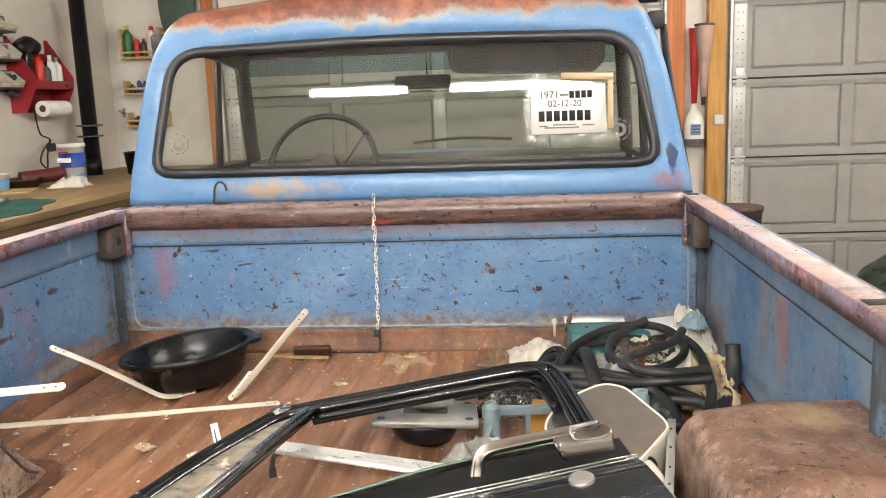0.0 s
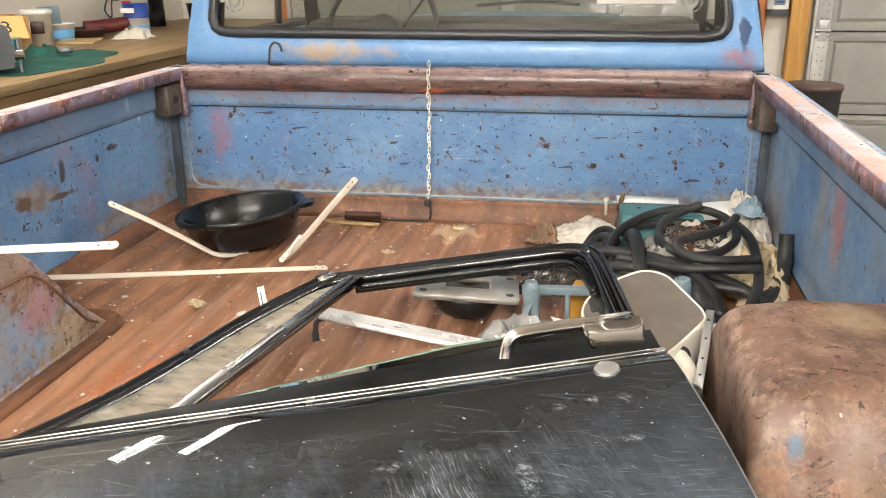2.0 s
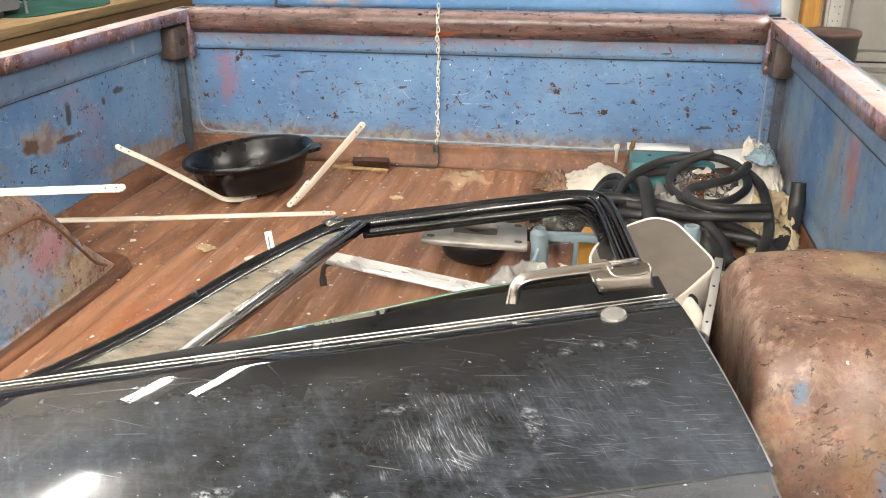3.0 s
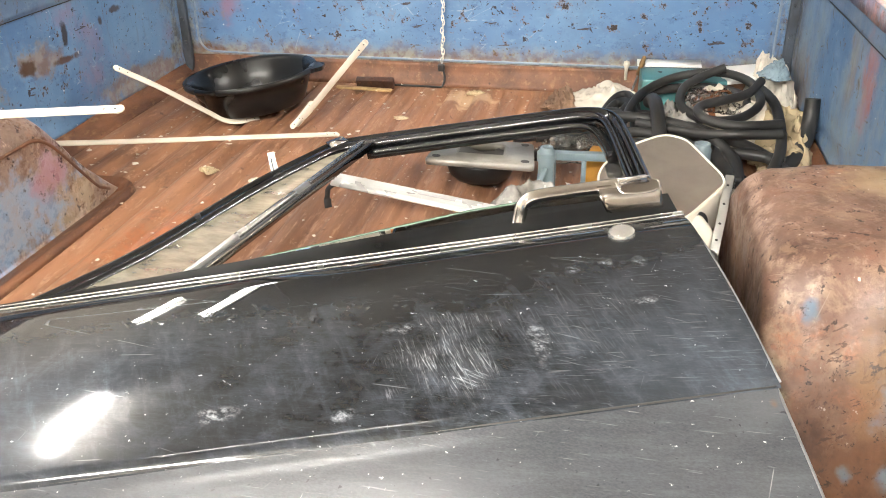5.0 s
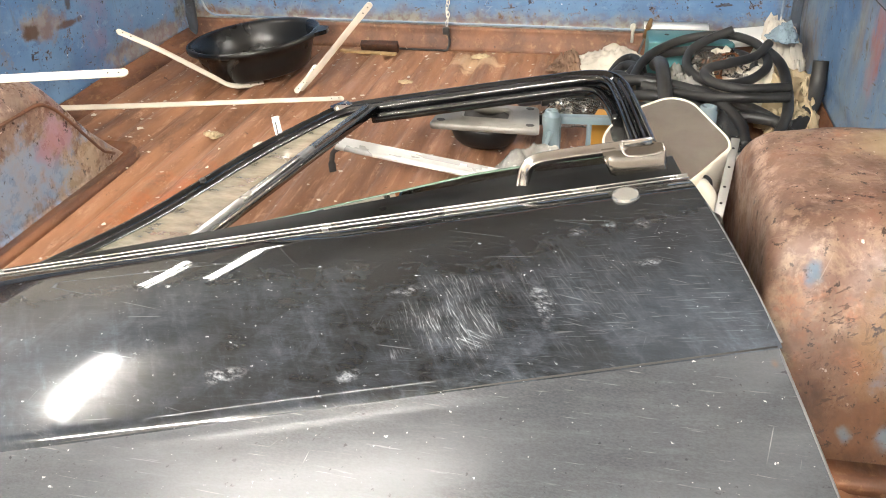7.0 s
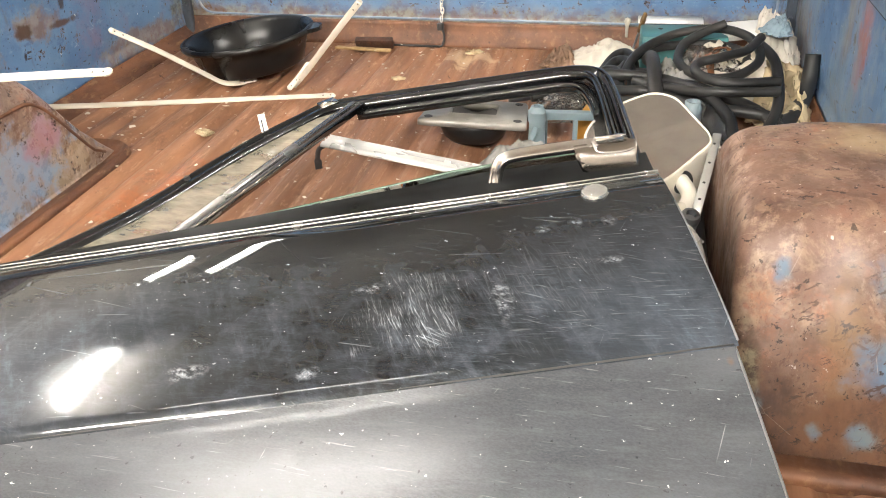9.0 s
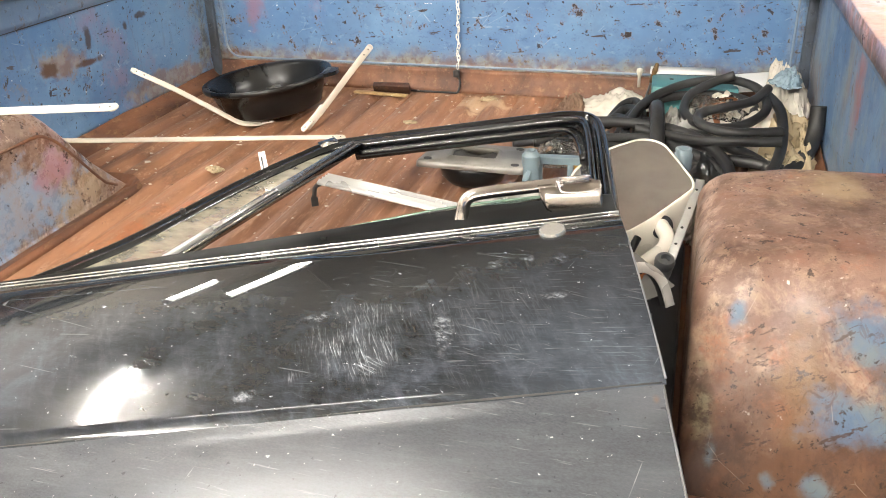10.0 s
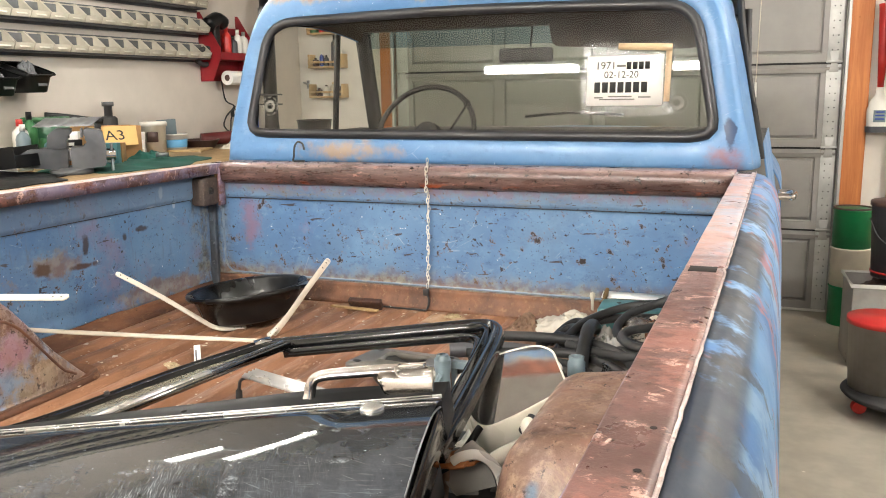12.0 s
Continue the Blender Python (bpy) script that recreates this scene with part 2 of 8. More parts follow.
# ---- materials ----
def blue_paint(name, rust=0.0, chips=0.0):
    """Faded blue truck paint with scratches, chips to dark rust and red primer; chips below zero: fewer of them."""
    k = Mat(name)
    base = k.mix(k.ramp(k.noise(2.3, 4, 0.6), 0.32, 0.68), lin("4a6d98"), lin("678aaf"))
    base = k.mix(k.ramp(k.noise(7, 6, 0.72), 0.48, 0.75, 0, 0.5), base, lin("7d9cbb"))
    base = k.mix(k.ramp(k.noise(4.2, 6, 0.7, shift=(5, 5, 3)), 0.50, 0.66, 0, 0.45), base, lin("56708f"))
    base = k.mix(k.ramp(k.noise(3.1, 6, 0.7, shift=(3, 1, 2)), 0.60 - rust, 0.74 - rust, 0, 0.5), base, lin("8c6a7c"))
    base = k.mix(k.ramp(k.noise(5, 7, 0.75, shift=(7, 4, 1)), 0.62 - rust, 0.72 - rust, 0, 0.7), base, lin("7b6e62"))
    base = k.mix(k.ramp(k.noise(34, 7, 0.75, s=(0.6, 0.6, 1.1), shift=(6, 2, 2)), 0.56, 0.68, 0, 0.35), base, lin("8ea6be"))
    base = k.mix(k.ramp(k.noise(26, 7, 0.8, s=(0.7, 0.7, 1.1), shift=(1, 9, 5)), 0.55, 0.64, 0, 0.45), base, lin("35507a"))
    # chips: pale brown rims round dark cores, as short strokes at two slants
    halo = k.noise(22, 8, 0.74, s=(1, 1, 0.7), turn=(0.35, 0.35, 0), shift=(1, 5, 2))
    base = k.mix(k.ramp(halo, 0.605 - chips, 0.640 - chips, 0, 0.7), base, lin("806552"))
    base = k.mix(k.ramp(halo, 0.632 - chips, 0.648 - chips), base, lin("2b1f1c"))
    stroke = k.noise(48, 4, 0.6, s=(1.5, 1.5, 0.35), turn=(0.5, 0.5, 0), shift=(3, 6, 2))
    base = k.mix(k.ramp(stroke, 0.672 - chips, 0.688 - chips, 0, 0.95), base, lin("2a2226"))
    dash = k.noise(40, 4, 0.6, s=(0.3, 0.3, 1.7), turn=(0.12, 0.12, 0), shift=(8, 2, 6))
    base = k.mix(k.ramp(dash, 0.682 - chips, 0.698 - chips, 0, 0.9), base, lin("3a2c2a"))
    base = k.mix(k.math("MULTIPLY", k.cracks(11, (0.4, 0.4, 2.0), (0.7, 0.5, 0), (7, 1, 3), 0.009, 0.57), 0.35), base, lin("c3ccd4"))
    nicks = k.noise(85, 4, 0.65)
    base = k.mix(k.ramp(nicks, 0.665 - chips, 0.68 - chips), base, lin("2c2220"))
    pale = k.noise(70, 2, 0.5, shift=(9, 0, 4))
    base = k.mix(k.ramp(pale, 0.755, 0.77), base, lin("dfe3e6"))
    rough = k.ramp(k.noise(8, 4), 0.3, 0.7, 0.38, 0.6)
    return k, base, halo, rough


k, base, halo, rough = blue_paint("blue_paint_bed", 0.01, 0.008)
for p, r in (((-0.885, -0.70, 0.955), (0.1, 0.09, 0.05)), ((0.885, -0.62, 0.98), (0.1, 0.05, 0.11)), ((-0.885, -0.25, 0.79), (0.1, 0.30, 0.05)), ((0.885, -0.15, 0.82), (0.1, 0.16, 0.14))):
    base = k.mix(k.math("MULTIPLY", k.blot(p, r, 0.6), 0.75), base, k.mix(k.ramp(k.noise(30, 4), 0.4, 0.6), lin("7a563a"), lin("8d7f6a")))
base = k.mix(k.math("MULTIPLY", k.blot((0.885, -0.75, 0.98), (0.1, 0.06, 0.13), 0.7), 0.8), base, lin("a8604c"))
for p, r in (((-0.885, -0.27, 1.10), (0.1, 0.012, 0.035)), ((-0.885, -0.31, 1.06), (0.1, 0.03, 0.010)), ((-0.885, -0.20, 1.055), (0.1, 0.010, 0.018))):
    base = k.mix(k.math("MULTIPLY", k.blot(p, r, 0.5), 0.7), base, lin("b9c4cf"))
worn = k.math("MULTIPLY", k.ramp(k.axis(0), -0.5, 0.5, 0.12, 0.55), k.ramp(k.noise(6, 8, 0.75, s=(1, 1, 0.6), shift=(4, 4, 4)), 0.42, 0.60))
base = k.mix(worn, base, k.mix(k.ramp(k.noise(22, 6, 0.7), 0.4, 0.6), lin("7f93a8"), lin("8d948f")))
drips = k.ramp(k.noise(45, 6, 0.72, s=(1, 1, 0.12), shift=(2, 1, 1)), 0.58, 0.66, 0, 0.3)
base = k.mix(drips, base, lin("5d5a55"))
for sx in (-1, 1):
    grime = k.math("MULTIPLY", k.blot((sx * 0.885, -0.05, 0.92), (0.1, 0.09, 0.26), 0.9), k.ramp(k.noise(16, 7, 0.75, s=(1, 1.5, 0.35)), 0.40, 0.58, 0.2, 0.9))
    base = k.mix(grime, base, k.mix(k.ramp(k.noise(40, 5, 0.7), 0.42, 0.6), lin("4c443a"), lin("7d7c70")))
base = k.mix(k.math("MULTIPLY", k.ramp(k.axis(2), 1.052, 1.062), 0.45), base, lin("69788c"))
base = k.mix(k.math("MULTIPLY", k.blot((-0.885, -0.735, 0.945), (0.1, 0.040, 0.024), 0.6), 0.9), base, lin("4f3826"))
base = k.mix(k.math("MULTIPLY", k.blot((-0.885, -0.60, 0.930), (0.1, 0.055, 0.010), 0.7), 0.9), base, lin("54371f"))
for p, r in (((-0.885, -0.585, 0.985), (0.1, 0.014, 0.03)), ((-0.885, -0.43, 0.985), (0.1, 0.012, 0.014)), ((-0.885, -0.36, 1.0), (0.1, 0.03, 0.010))):
    base = k.mix(k.math("MULTIPLY", k.blot(p, r, 0.6), 0.9), base, lin("3a2f2a"))
k.set(Base_Color=base, Roughness=rough)
k.bump(halo, 0.25, -0.002)
BLUE_BED = k.m

k, base, halo, rough = blue_paint("blue_paint_front_panel", 0.015, 0.014)
low = k.ramp(k.math("ADD", k.axis(2), k.math("MULTIPLY", k.noise(12, 6, 0.7), -0.11)), 0.80, 0.74)
base = k.mix(k.math("MULTIPLY", low, 0.85), base, k.mix(k.ramp(k.noise(34, 5), 0.4, 0.6), lin("6f5138"), lin("8b8571")))
base = k.mix(k.math("MULTIPLY", k.blot((-0.73, 0, 0.98), (0.05, 0.1, 0.14), 0.9), 0.6), base, lin("93606a"))
top = k.ramp(k.math("ADD", k.axis(2), k.math("MULTIPLY", k.noise(14, 6, 0.75), 0.06)), 1.10, 1.125)
base = k.mix(k.math("MULTIPLY", top, 0.45), base, k.mix(k.ramp(k.noise(25, 5), 0.4, 0.6), lin("8a4a38"), lin("757b80")))
grime = k.math("MULTIPLY", k.ramp(k.math("ABSOLUTE", k.axis(0)), 0.80, 0.86), k.ramp(k.noise(16, 7, 0.75, s=(1.5, 1, 0.35)), 0.40, 0.58, 0.1, 0.85))
base = k.mix(grime, base, k.mix(k.ramp(k.noise(40, 5, 0.7), 0.42, 0.6), lin("4c443a"), lin("7d7c70")))
band = k.math("MULTIPLY", k.ramp(k.axis(2), 1.050, 1.060), k.ramp(k.noise(12, 7, 0.75, s=(0.6, 1, 1.5), shift=(5, 5, 5)), 0.50, 0.62, 0.12, 0.55))
base = k.mix(band, base, lin("77756c"))
k.set(Base_Color=base, Roughness=rough)
k.bump(halo, 0.25, -0.002)
BLUE_PANEL = k.m

k, base, halo, rough = blue_paint("blue_paint_cab", -0.08, -0.05)
base = k.mix(0.32, base, lin("6a9fd4"))
edge = k.math("ADD", k.axis(2), k.math("MULTIPLY", k.noise(3.5, 6, 0.7), 0.16))
rusty = k.mix(k.ramp(k.noise(11, 6, 0.7), 0.35, 0.65), lin("6d3f33"), lin("a06650"))
base = k.mix(k.ramp(edge, 1.768, 1.786, 0, 0.75), base, lin("9d9078"))
base = k.mix(k.ramp(edge, 1.780, 1.802), base, rusty)
base = k.mix(k.math("MULTIPLY", k.blot((-0.38, 0.05, 1.215), (0.24, 0.3, 0.045), 0.9), 0.75), base, lin("a98a5e"))
base = k.mix(k.math("MULTIPLY", k.blot((0.80, 0.1, 1.20), (0.07, 0.3, 0.05), 0.9), 0.7), base, lin("8f5547"))
base = k.mix(k.blot((0.80, 0.1, 1.275), (0.014, 0.3, 0.06), 0.4), base, lin("253a5c"))
k.set(Base_Color=base, Roughness=k.ramp(k.noise(8, 4), 0.3, 0.7, 0.3, 0.5))
k.bump(halo, 0.12, -0.001)
BLUE_CAB = k.m


def rust(name, dark, mid, pale, streak=(1, 1, 1), rough=0.6, blue=0.0, bump=0.35, scale=7.0):
    """Bare or primed steel gone to rust, with worn, paler and darker patches."""
    k = Mat(name)
    n1, n2, n3 = k.noise(scale, 6, 0.65, s=streak), k.noise(scale * 4.3, 6, 0.7, s=streak, shift=(4, 4, 1)), k.noise(2.0, 3, shift=(1, 7, 3))
    c = k.mix(k.ramp(n1, 0.32, 0.68), lin(dark), lin(mid))
    c = k.mix(k.ramp(n2, 0.52, 0.72, 0, 0.8), c, lin(pale))
    c = k.mix(k.ramp(n3, 0.52, 0.72, 0, 0.5), c, lin(dark))
    if blue:
        bl = k.noise(6, 6, 0.7, shift=(2, 3, 9))
        c = k.mix(k.ramp(bl, 0.60 - blue, 0.66 - blue), c, lin("6f9bcb"))
    spots = k.noise(48, 4, 0.6)
    c = k.mix(k.ramp(spots, 0.66, 0.72, 0, 0.8), c, tuple(v * 0.4 for v in lin(dark)))
    k.set(Base_Color=c, Roughness=k.ramp(n2, 0.3, 0.7, rough - 0.15, rough + 0.15))
    k.bump(n2, bump, 0.002)
    return k


FLOOR_RUST = rust("rusty_bed_floor", "73503a", "976c50", "b59077", (1.8, 0.22, 1), 0.5, 0.0, 0.4, 9.0)
c = FLOOR_RUST.b.inputs["Base Color"].links[0].from_socket
for p, r in (((0.02, -0.12, 0.73), (0.10, 0.07, 0.1)), ((-0.55, -0.15, 0.73), (0.12, 0.1, 0.1))):
    c = FLOOR_RUST.mix(FLOOR_RUST.math("MULTIPLY", FLOOR_RUST.blot(p, r, 0.5), 0.7), c, lin("c4a888"))
c = FLOOR_RUST.mix(FLOOR_RUST.math("MULTIPLY", FLOOR_RUST.blot((-0.40, -1.1, 0.73), (0.14, 0.25, 0.1), 0.9), 0.6), c, lin("a5592a"))
c = FLOOR_RUST.mix(FLOOR_RUST.ramp(FLOOR_RUST.noise(90, 2, 0.5, s=(1, 0.7, 1)), 0.74, 0.76, 0, 0.7), c, lin("c9b5a2"))
c = FLOOR_RUST.mix(FLOOR_RUST.ramp(FLOOR_RUST.noise(20, 8, 0.78, s=(1, 0.4, 1), shift=(3, 1, 0)), 0.55, 0.68, 0, 0.5), c, lin("553a2a"))
c = FLOOR_RUST.mix(FLOOR_RUST.ramp(FLOOR_RUST.noise(45, 7, 0.78, s=(1, 0.4, 1), shift=(9, 1, 0)), 0.57, 0.67, 0, 0.4), c, lin("c2a288"))
FLOOR_RUST.set(Base_Color=c)
FLOOR_RUST = FLOOR_RUST.m
STRIP_RUST = rust("rusty_strip", "4c3022", "7c5238", "957658", (1, 0.4, 1), 0.6, 0.0, 0.5, 11.0).m
k = rust("oxide_red_rail", "593f3b", "7a5953", "96756c", (0.8, 1, 1), 0.42, 0.0, 0.4, 12.0)
c = k.b.inputs["Base Color"].links[0].from_socket
c = k.mix(k.ramp(k.noise(5, 7, 0.75, shift=(3, 1, 4)), 0.46, 0.58, 0, 0.65), c, lin("5f4a45"))
c = k.mix(k.ramp(k.noise(7, 8, 0.78, s=(0.7, 1, 1), shift=(8, 1, 4)), 0.50, 0.60, 0, 0.6), c, lin("a9766a"))
scuff = k.noise(30, 8, 0.78, s=(0.9, 1.1, 1), shift=(4, 8, 0))
c = k.mix(k.ramp(scuff, 0.555, 0.62, 0, 0.85), c, lin("d3b0a2"))
c = k.mix(k.ramp(k.noise(75, 5, 0.7, shift=(1, 6, 2)), 0.61, 0.65, 0, 0.9), c, lin("33231f"))
zone = k.math("MULTIPLY", k.blot((0.85, -1.0, 1.17), (0.2, 0.32, 0.2), 0.9), k.ramp(k.noise(15, 7, 0.75, s=(1, 1, 1), shift=(2, 2, 2)), 0.46, 0.56, 0, 0.85))
c = k.mix(zone, c, k.mix(k.ramp(k.noise(20, 5), 0.45, 0.6), lin("8aa3bd"), lin("d39a93")))
# glare on the top face, painted as paler pink and blue towards the front
top_glare = k.math("MULTIPLY", k.ramp(k.axis(1), -1.45, -0.95), k.ramp(k.axis(2), 1.1705, 1.1718))
top_glare = k.math("MULTIPLY", top_glare, k.ramp(k.noise(9, 8, 0.78, shift=(7, 7, 2)), 0.36, 0.54, 0.45, 0.95))
c = k.mix(top_glare, c, k.mix(k.ramp(k.noise(7, 7, 0.75, shift=(1, 2, 9)), 0.42, 0.58), lin("d8b3a9"), lin("c4c6d0")))
side = k.math("MULTIPLY", k.ramp(k.math("ABSOLUTE", k.axis(0)), 0.8235, 0.8215), k.ramp(k.noise(9, 6, 0.7, s=(1, 1, 2)), 0.45, 0.58, 0, 0.6))
c = k.mix(side, c, lin("8a84a0"))
c = k.mix(k.math("MULTIPLY", k.cracks(20, (0.5, 1.2, 1), (0, 0, 0.6), (1, 4, 0), 0.02, 0.56), 0.8), c, lin("e0c2b4"))
k.set(Base_Color=c, Roughness=k.ramp(k.noise(14, 6, 0.7), 0.35, 0.65, 0.26, 0.45))
RAIL_RUST = k.m
k = rust("worn_weld_seam", "9c8582", "cbbdba", "e8e2e0", (1, 1, 1), 0.45, 0.0, 0.5, 30.0)
SEAM_PAINT = k.m
k = rust("oxide_brown_header", "3c2c2a", "624b46", "8c6e66", (0.25, 1, 1.6), 0.34, 0.0, 0.3, 10.0)
c = k.b.inputs["Base Color"].links[0].from_socket
low = k.math("MULTIPLY", k.ramp(k.axis(2), 1.128, 1.112), k.ramp(k.noise(14, 7, 0.75, s=(0.5, 1, 1)), 0.56, 0.64, 0, 0.85))
c = k.mix(low, c, lin("b0562c"))
# the top edge's pinkish highlight, put into the colour by height
c = k.mix(k.math("MULTIPLY", k.ramp(k.axis(2), 1.160, 1.172), 0.75), c, k.mix(k.ramp(k.noise(12, 6, 0.7, s=(0.3, 1, 1)), 0.4, 0.6), lin("98807e"), lin("b39d99")))
c = k.mix(k.ramp(k.noise(30, 7, 0.75, s=(0.4, 1, 1.5), shift=(3, 3, 3)), 0.60, 0.68, 0, 0.8), c, lin("b98b80"))
c = k.mix(k.ramp(k.noise(38, 6, 0.7, shift=(7, 3, 1)), 0.585, 0.625), c, lin("221716"))
c = k.mix(k.ramp(k.noise(8, 7, 0.75, s=(0.5, 1, 1.5), shift=(2, 8, 8)), 0.52, 0.62, 0, 0.7), c, lin("2f2321"))
k.set(Base_Color=c)
HEADER_RUST = k.m


def well_rust(name, left):
    """Thin worn primer over rust, stained, scratched and rubbed pale, with paint remnants."""
    w = rust(name, "655047" if left else "624a3f", "957e70" if left else "83675a", "b8a596" if left else "9c8576", (1, 1, 1), 0.40, 0.0, 0.5, 8.0)
    c = w.b.inputs["Base Color"].links[0].from_socket
    c = w.mix(w.ramp(w.noise(6, 7, 0.72, shift=(3, 8, 1)), 0.46, 0.64, 0, 0.75 if left else 0.55), c, lin("a3937c" if left else "9c8570"))
    c = w.mix(w.ramp(w.noise(9, 8, 0.75, shift=(8, 3, 5)), 0.50, 0.64, 0, 0.7), c, lin("6b483a" if left else "7d5543"))
    c = w.mix(w.ramp(w.noise(7, 7, 0.75, shift=(1, 2, 7)), 0.55, 0.68, 0, 0.55), c, lin("a57052" if left else "a86a49"))
    c = w.mix(w.ramp(w.noise(34, 7, 0.78, s=(1, 1, 0.5), shift=(2, 6, 1)), 0.545, 0.64, 0, 0.6 if left else 0.28), c, lin("c2ab9a"))
    c = w.mix(w.ramp(w.noise(22, 8, 0.8, shift=(6, 6, 3)), 0.54, 0.62, 0, 0.75 if left else 0.5), c, lin("5d4336"))
    c = w.mix(w.ramp(w.noise(110, 3, 0.6, shift=(6, 1, 3)), 0.70, 0.73, 0, 0.8), c, lin("e0d4c8"))
    if left:
        blue = w.math("MULTIPLY", w.blot((-0.60, -1.22, 0.81), (0.07, 0.30, 0.10), 0.5), 0.9)
        c = w.mix(blue, c, w.mix(w.ramp(w.noise(11, 7, 0.75), 0.36, 0.66), lin("7f97b4"), lin("8d8f94")))
        c = w.mix(w.math("MULTIPLY", w.blot((-0.60, -1.08, 0.84), (0.07, 0.07, 0.05), 0.6), 0.7), c, lin("a06a70"))
        c = w.mix(w.math("MULTIPLY", w.blot((-0.66, -1.05, 0.90), (0.05, 0.12, 0.06), 0.6), 0.7), c, lin("a58690"))
    else:
        c = w.mix(w.ramp(w.noise(5, 7, 0.74, shift=(4, 9, 2)), 0.52, 0.62, 0, 0.6), c, lin("4d362c"))
        c = w.mix(w.ramp(w.noise(12, 8, 0.78, dist=0.8, shift=(9, 9, 2)), 0.52, 0.62, 0, 0.45), c, lin("a08872"))
        rub = w.math("MULTIPLY", w.blot((0.635, -1.25, 0.955), (0.016, 0.30, 0.03), 0.9), w.ramp(w.noise(30, 7, 0.78), 0.42, 0.60))
        c = w.mix(w.math("MULTIPLY", rub, 0.8), c, lin("b59a88"))
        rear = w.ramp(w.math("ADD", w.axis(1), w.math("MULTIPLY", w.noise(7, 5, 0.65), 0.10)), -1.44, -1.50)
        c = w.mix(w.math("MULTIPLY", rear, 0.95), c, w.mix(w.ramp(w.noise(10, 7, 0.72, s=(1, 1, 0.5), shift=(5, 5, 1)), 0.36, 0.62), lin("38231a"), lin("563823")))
        ochre = w.math("MULTIPLY", w.blot((0.745, -1.52, 0.88), (0.05, 0.07, 0.10), 0.9), 0.7)
        c = w.mix(ochre, c, lin("6f5334"))
        c = w.mix(w.math("MULTIPLY", w.blot((0.80, -1.20, 0.97), (0.07, 0.10, 0.1), 0.9), 0.5), c, lin("b09c7c"))
        c = w.mix(w.math("MULTIPLY", w.blot((0.86, -1.13, 0.97), (0.05, 0.06, 0.1), 0.8), 0.55), c, lin("b0756c"))
        for p, r in (((0.672, -1.470, 0.925), (0.014, 0.014, 0.03)), ((0.81, -1.485, 0.92), (0.055, 0.032, 0.06)), ((0.80, -1.535, 0.84), (0.062, 0.03, 0.055)), ((0.775, -1.572, 0.76), (0.026, 0.02, 0.022)), ((0.72, -1.572, 0.76), (0.013, 0.02, 0.022)), ((0.655, -1.565, 0.79), (0.012, 0.02, 0.03))):
            c = w.mix(w.math("MULTIPLY", w.blot(p, r, 0.7), 0.9), c, w.mix(w.ramp(w.noise(14, 5, 0.6), 0.4, 0.6), lin("4b6076"), lin("5b676d")))
        rim = w.math("MULTIPLY", w.blot((0.640, -1.535, 0.85), (0.018, 0.06, 0.11), 0.8), 0.85)
        c = w.mix(rim, c, w.mix(w.ramp(w.noise(30, 6, 0.75), 0.40, 0.60), lin("3a2d22"), lin("7a715a")))
        c = w.mix(w.math("MULTIPLY", w.blot((0.715, -1.478, 0.93), (0.020, 0.022, 0.05), 0.9), 0.55), c, lin("7e655b"))
        c = w.mix(w.math("MULTIPLY", w.blot((0.622, -1.46, 0.84), (0.014, 0.22, 0.10), 0.7), 0.7), c, w.mix(w.ramp(w.noise(30, 6, 0.75), 0.42, 0.58), lin("38271f"), lin("6b5745")))
        chips = w.math("MULTIPLY", w.ramp(w.noise(55, 5, 0.7, s=(0.6, 1, 1.8), turn=(0.4, 0.5, 0), shift=(1, 1, 9)), 0.61, 0.63), w.ramp(w.axis(1), -1.44, -1.50))
        c = w.mix(w.math("MULTIPLY", chips, 0.85), c, lin("3d2a22"))
        veins = w.ramp(w.noise(40, 8, 0.8, s=(1, 1, 0.5), dist=1.2, shift=(5, 3, 2)), 0.55, 0.60)
        c = w.mix(w.math("MULTIPLY", w.math("MULTIPLY", veins, w.ramp(w.axis(1), -1.42, -1.52)), 0.5), c, lin("452b1d"))
    c = w.mix(w.ramp(w.noise(60, 6, 0.72, shift=(4, 1, 1)), 0.605, 0.635, 0, 0.9), c, lin("2a1c17"))
    c = w.mix(w.math("MULTIPLY", w.cracks(13, (0.3, 1.6, 1), (0.2, 0.3, 0.5), (3, 3, 1), 0.006, 0.57), 0.16), c, lin("d2bfb0"))
    c = w.mix(w.math("MULTIPLY", w.cracks(18, (1.5, 0.3, 1), (0.4, 0.1, 0.5), (9, 3, 1), 0.010, 0.60), 0.5), c, lin("3a251e"))
    gloss = w.ramp(w.noise(26, 7, 0.75), 0.36, 0.64, 0.20, 0.46)
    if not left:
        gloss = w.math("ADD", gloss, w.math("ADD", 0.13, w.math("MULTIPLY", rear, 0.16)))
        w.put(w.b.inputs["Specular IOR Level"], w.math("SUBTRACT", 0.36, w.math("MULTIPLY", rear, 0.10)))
    w.set(Base_Color=c, Roughness=gloss)
    return w.m


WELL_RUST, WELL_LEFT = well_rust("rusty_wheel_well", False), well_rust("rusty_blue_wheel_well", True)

k = Mat("scuffed_black_paint")
haze = k.noise(3.2, 4, 0.55, shift=(3, 0, 0))
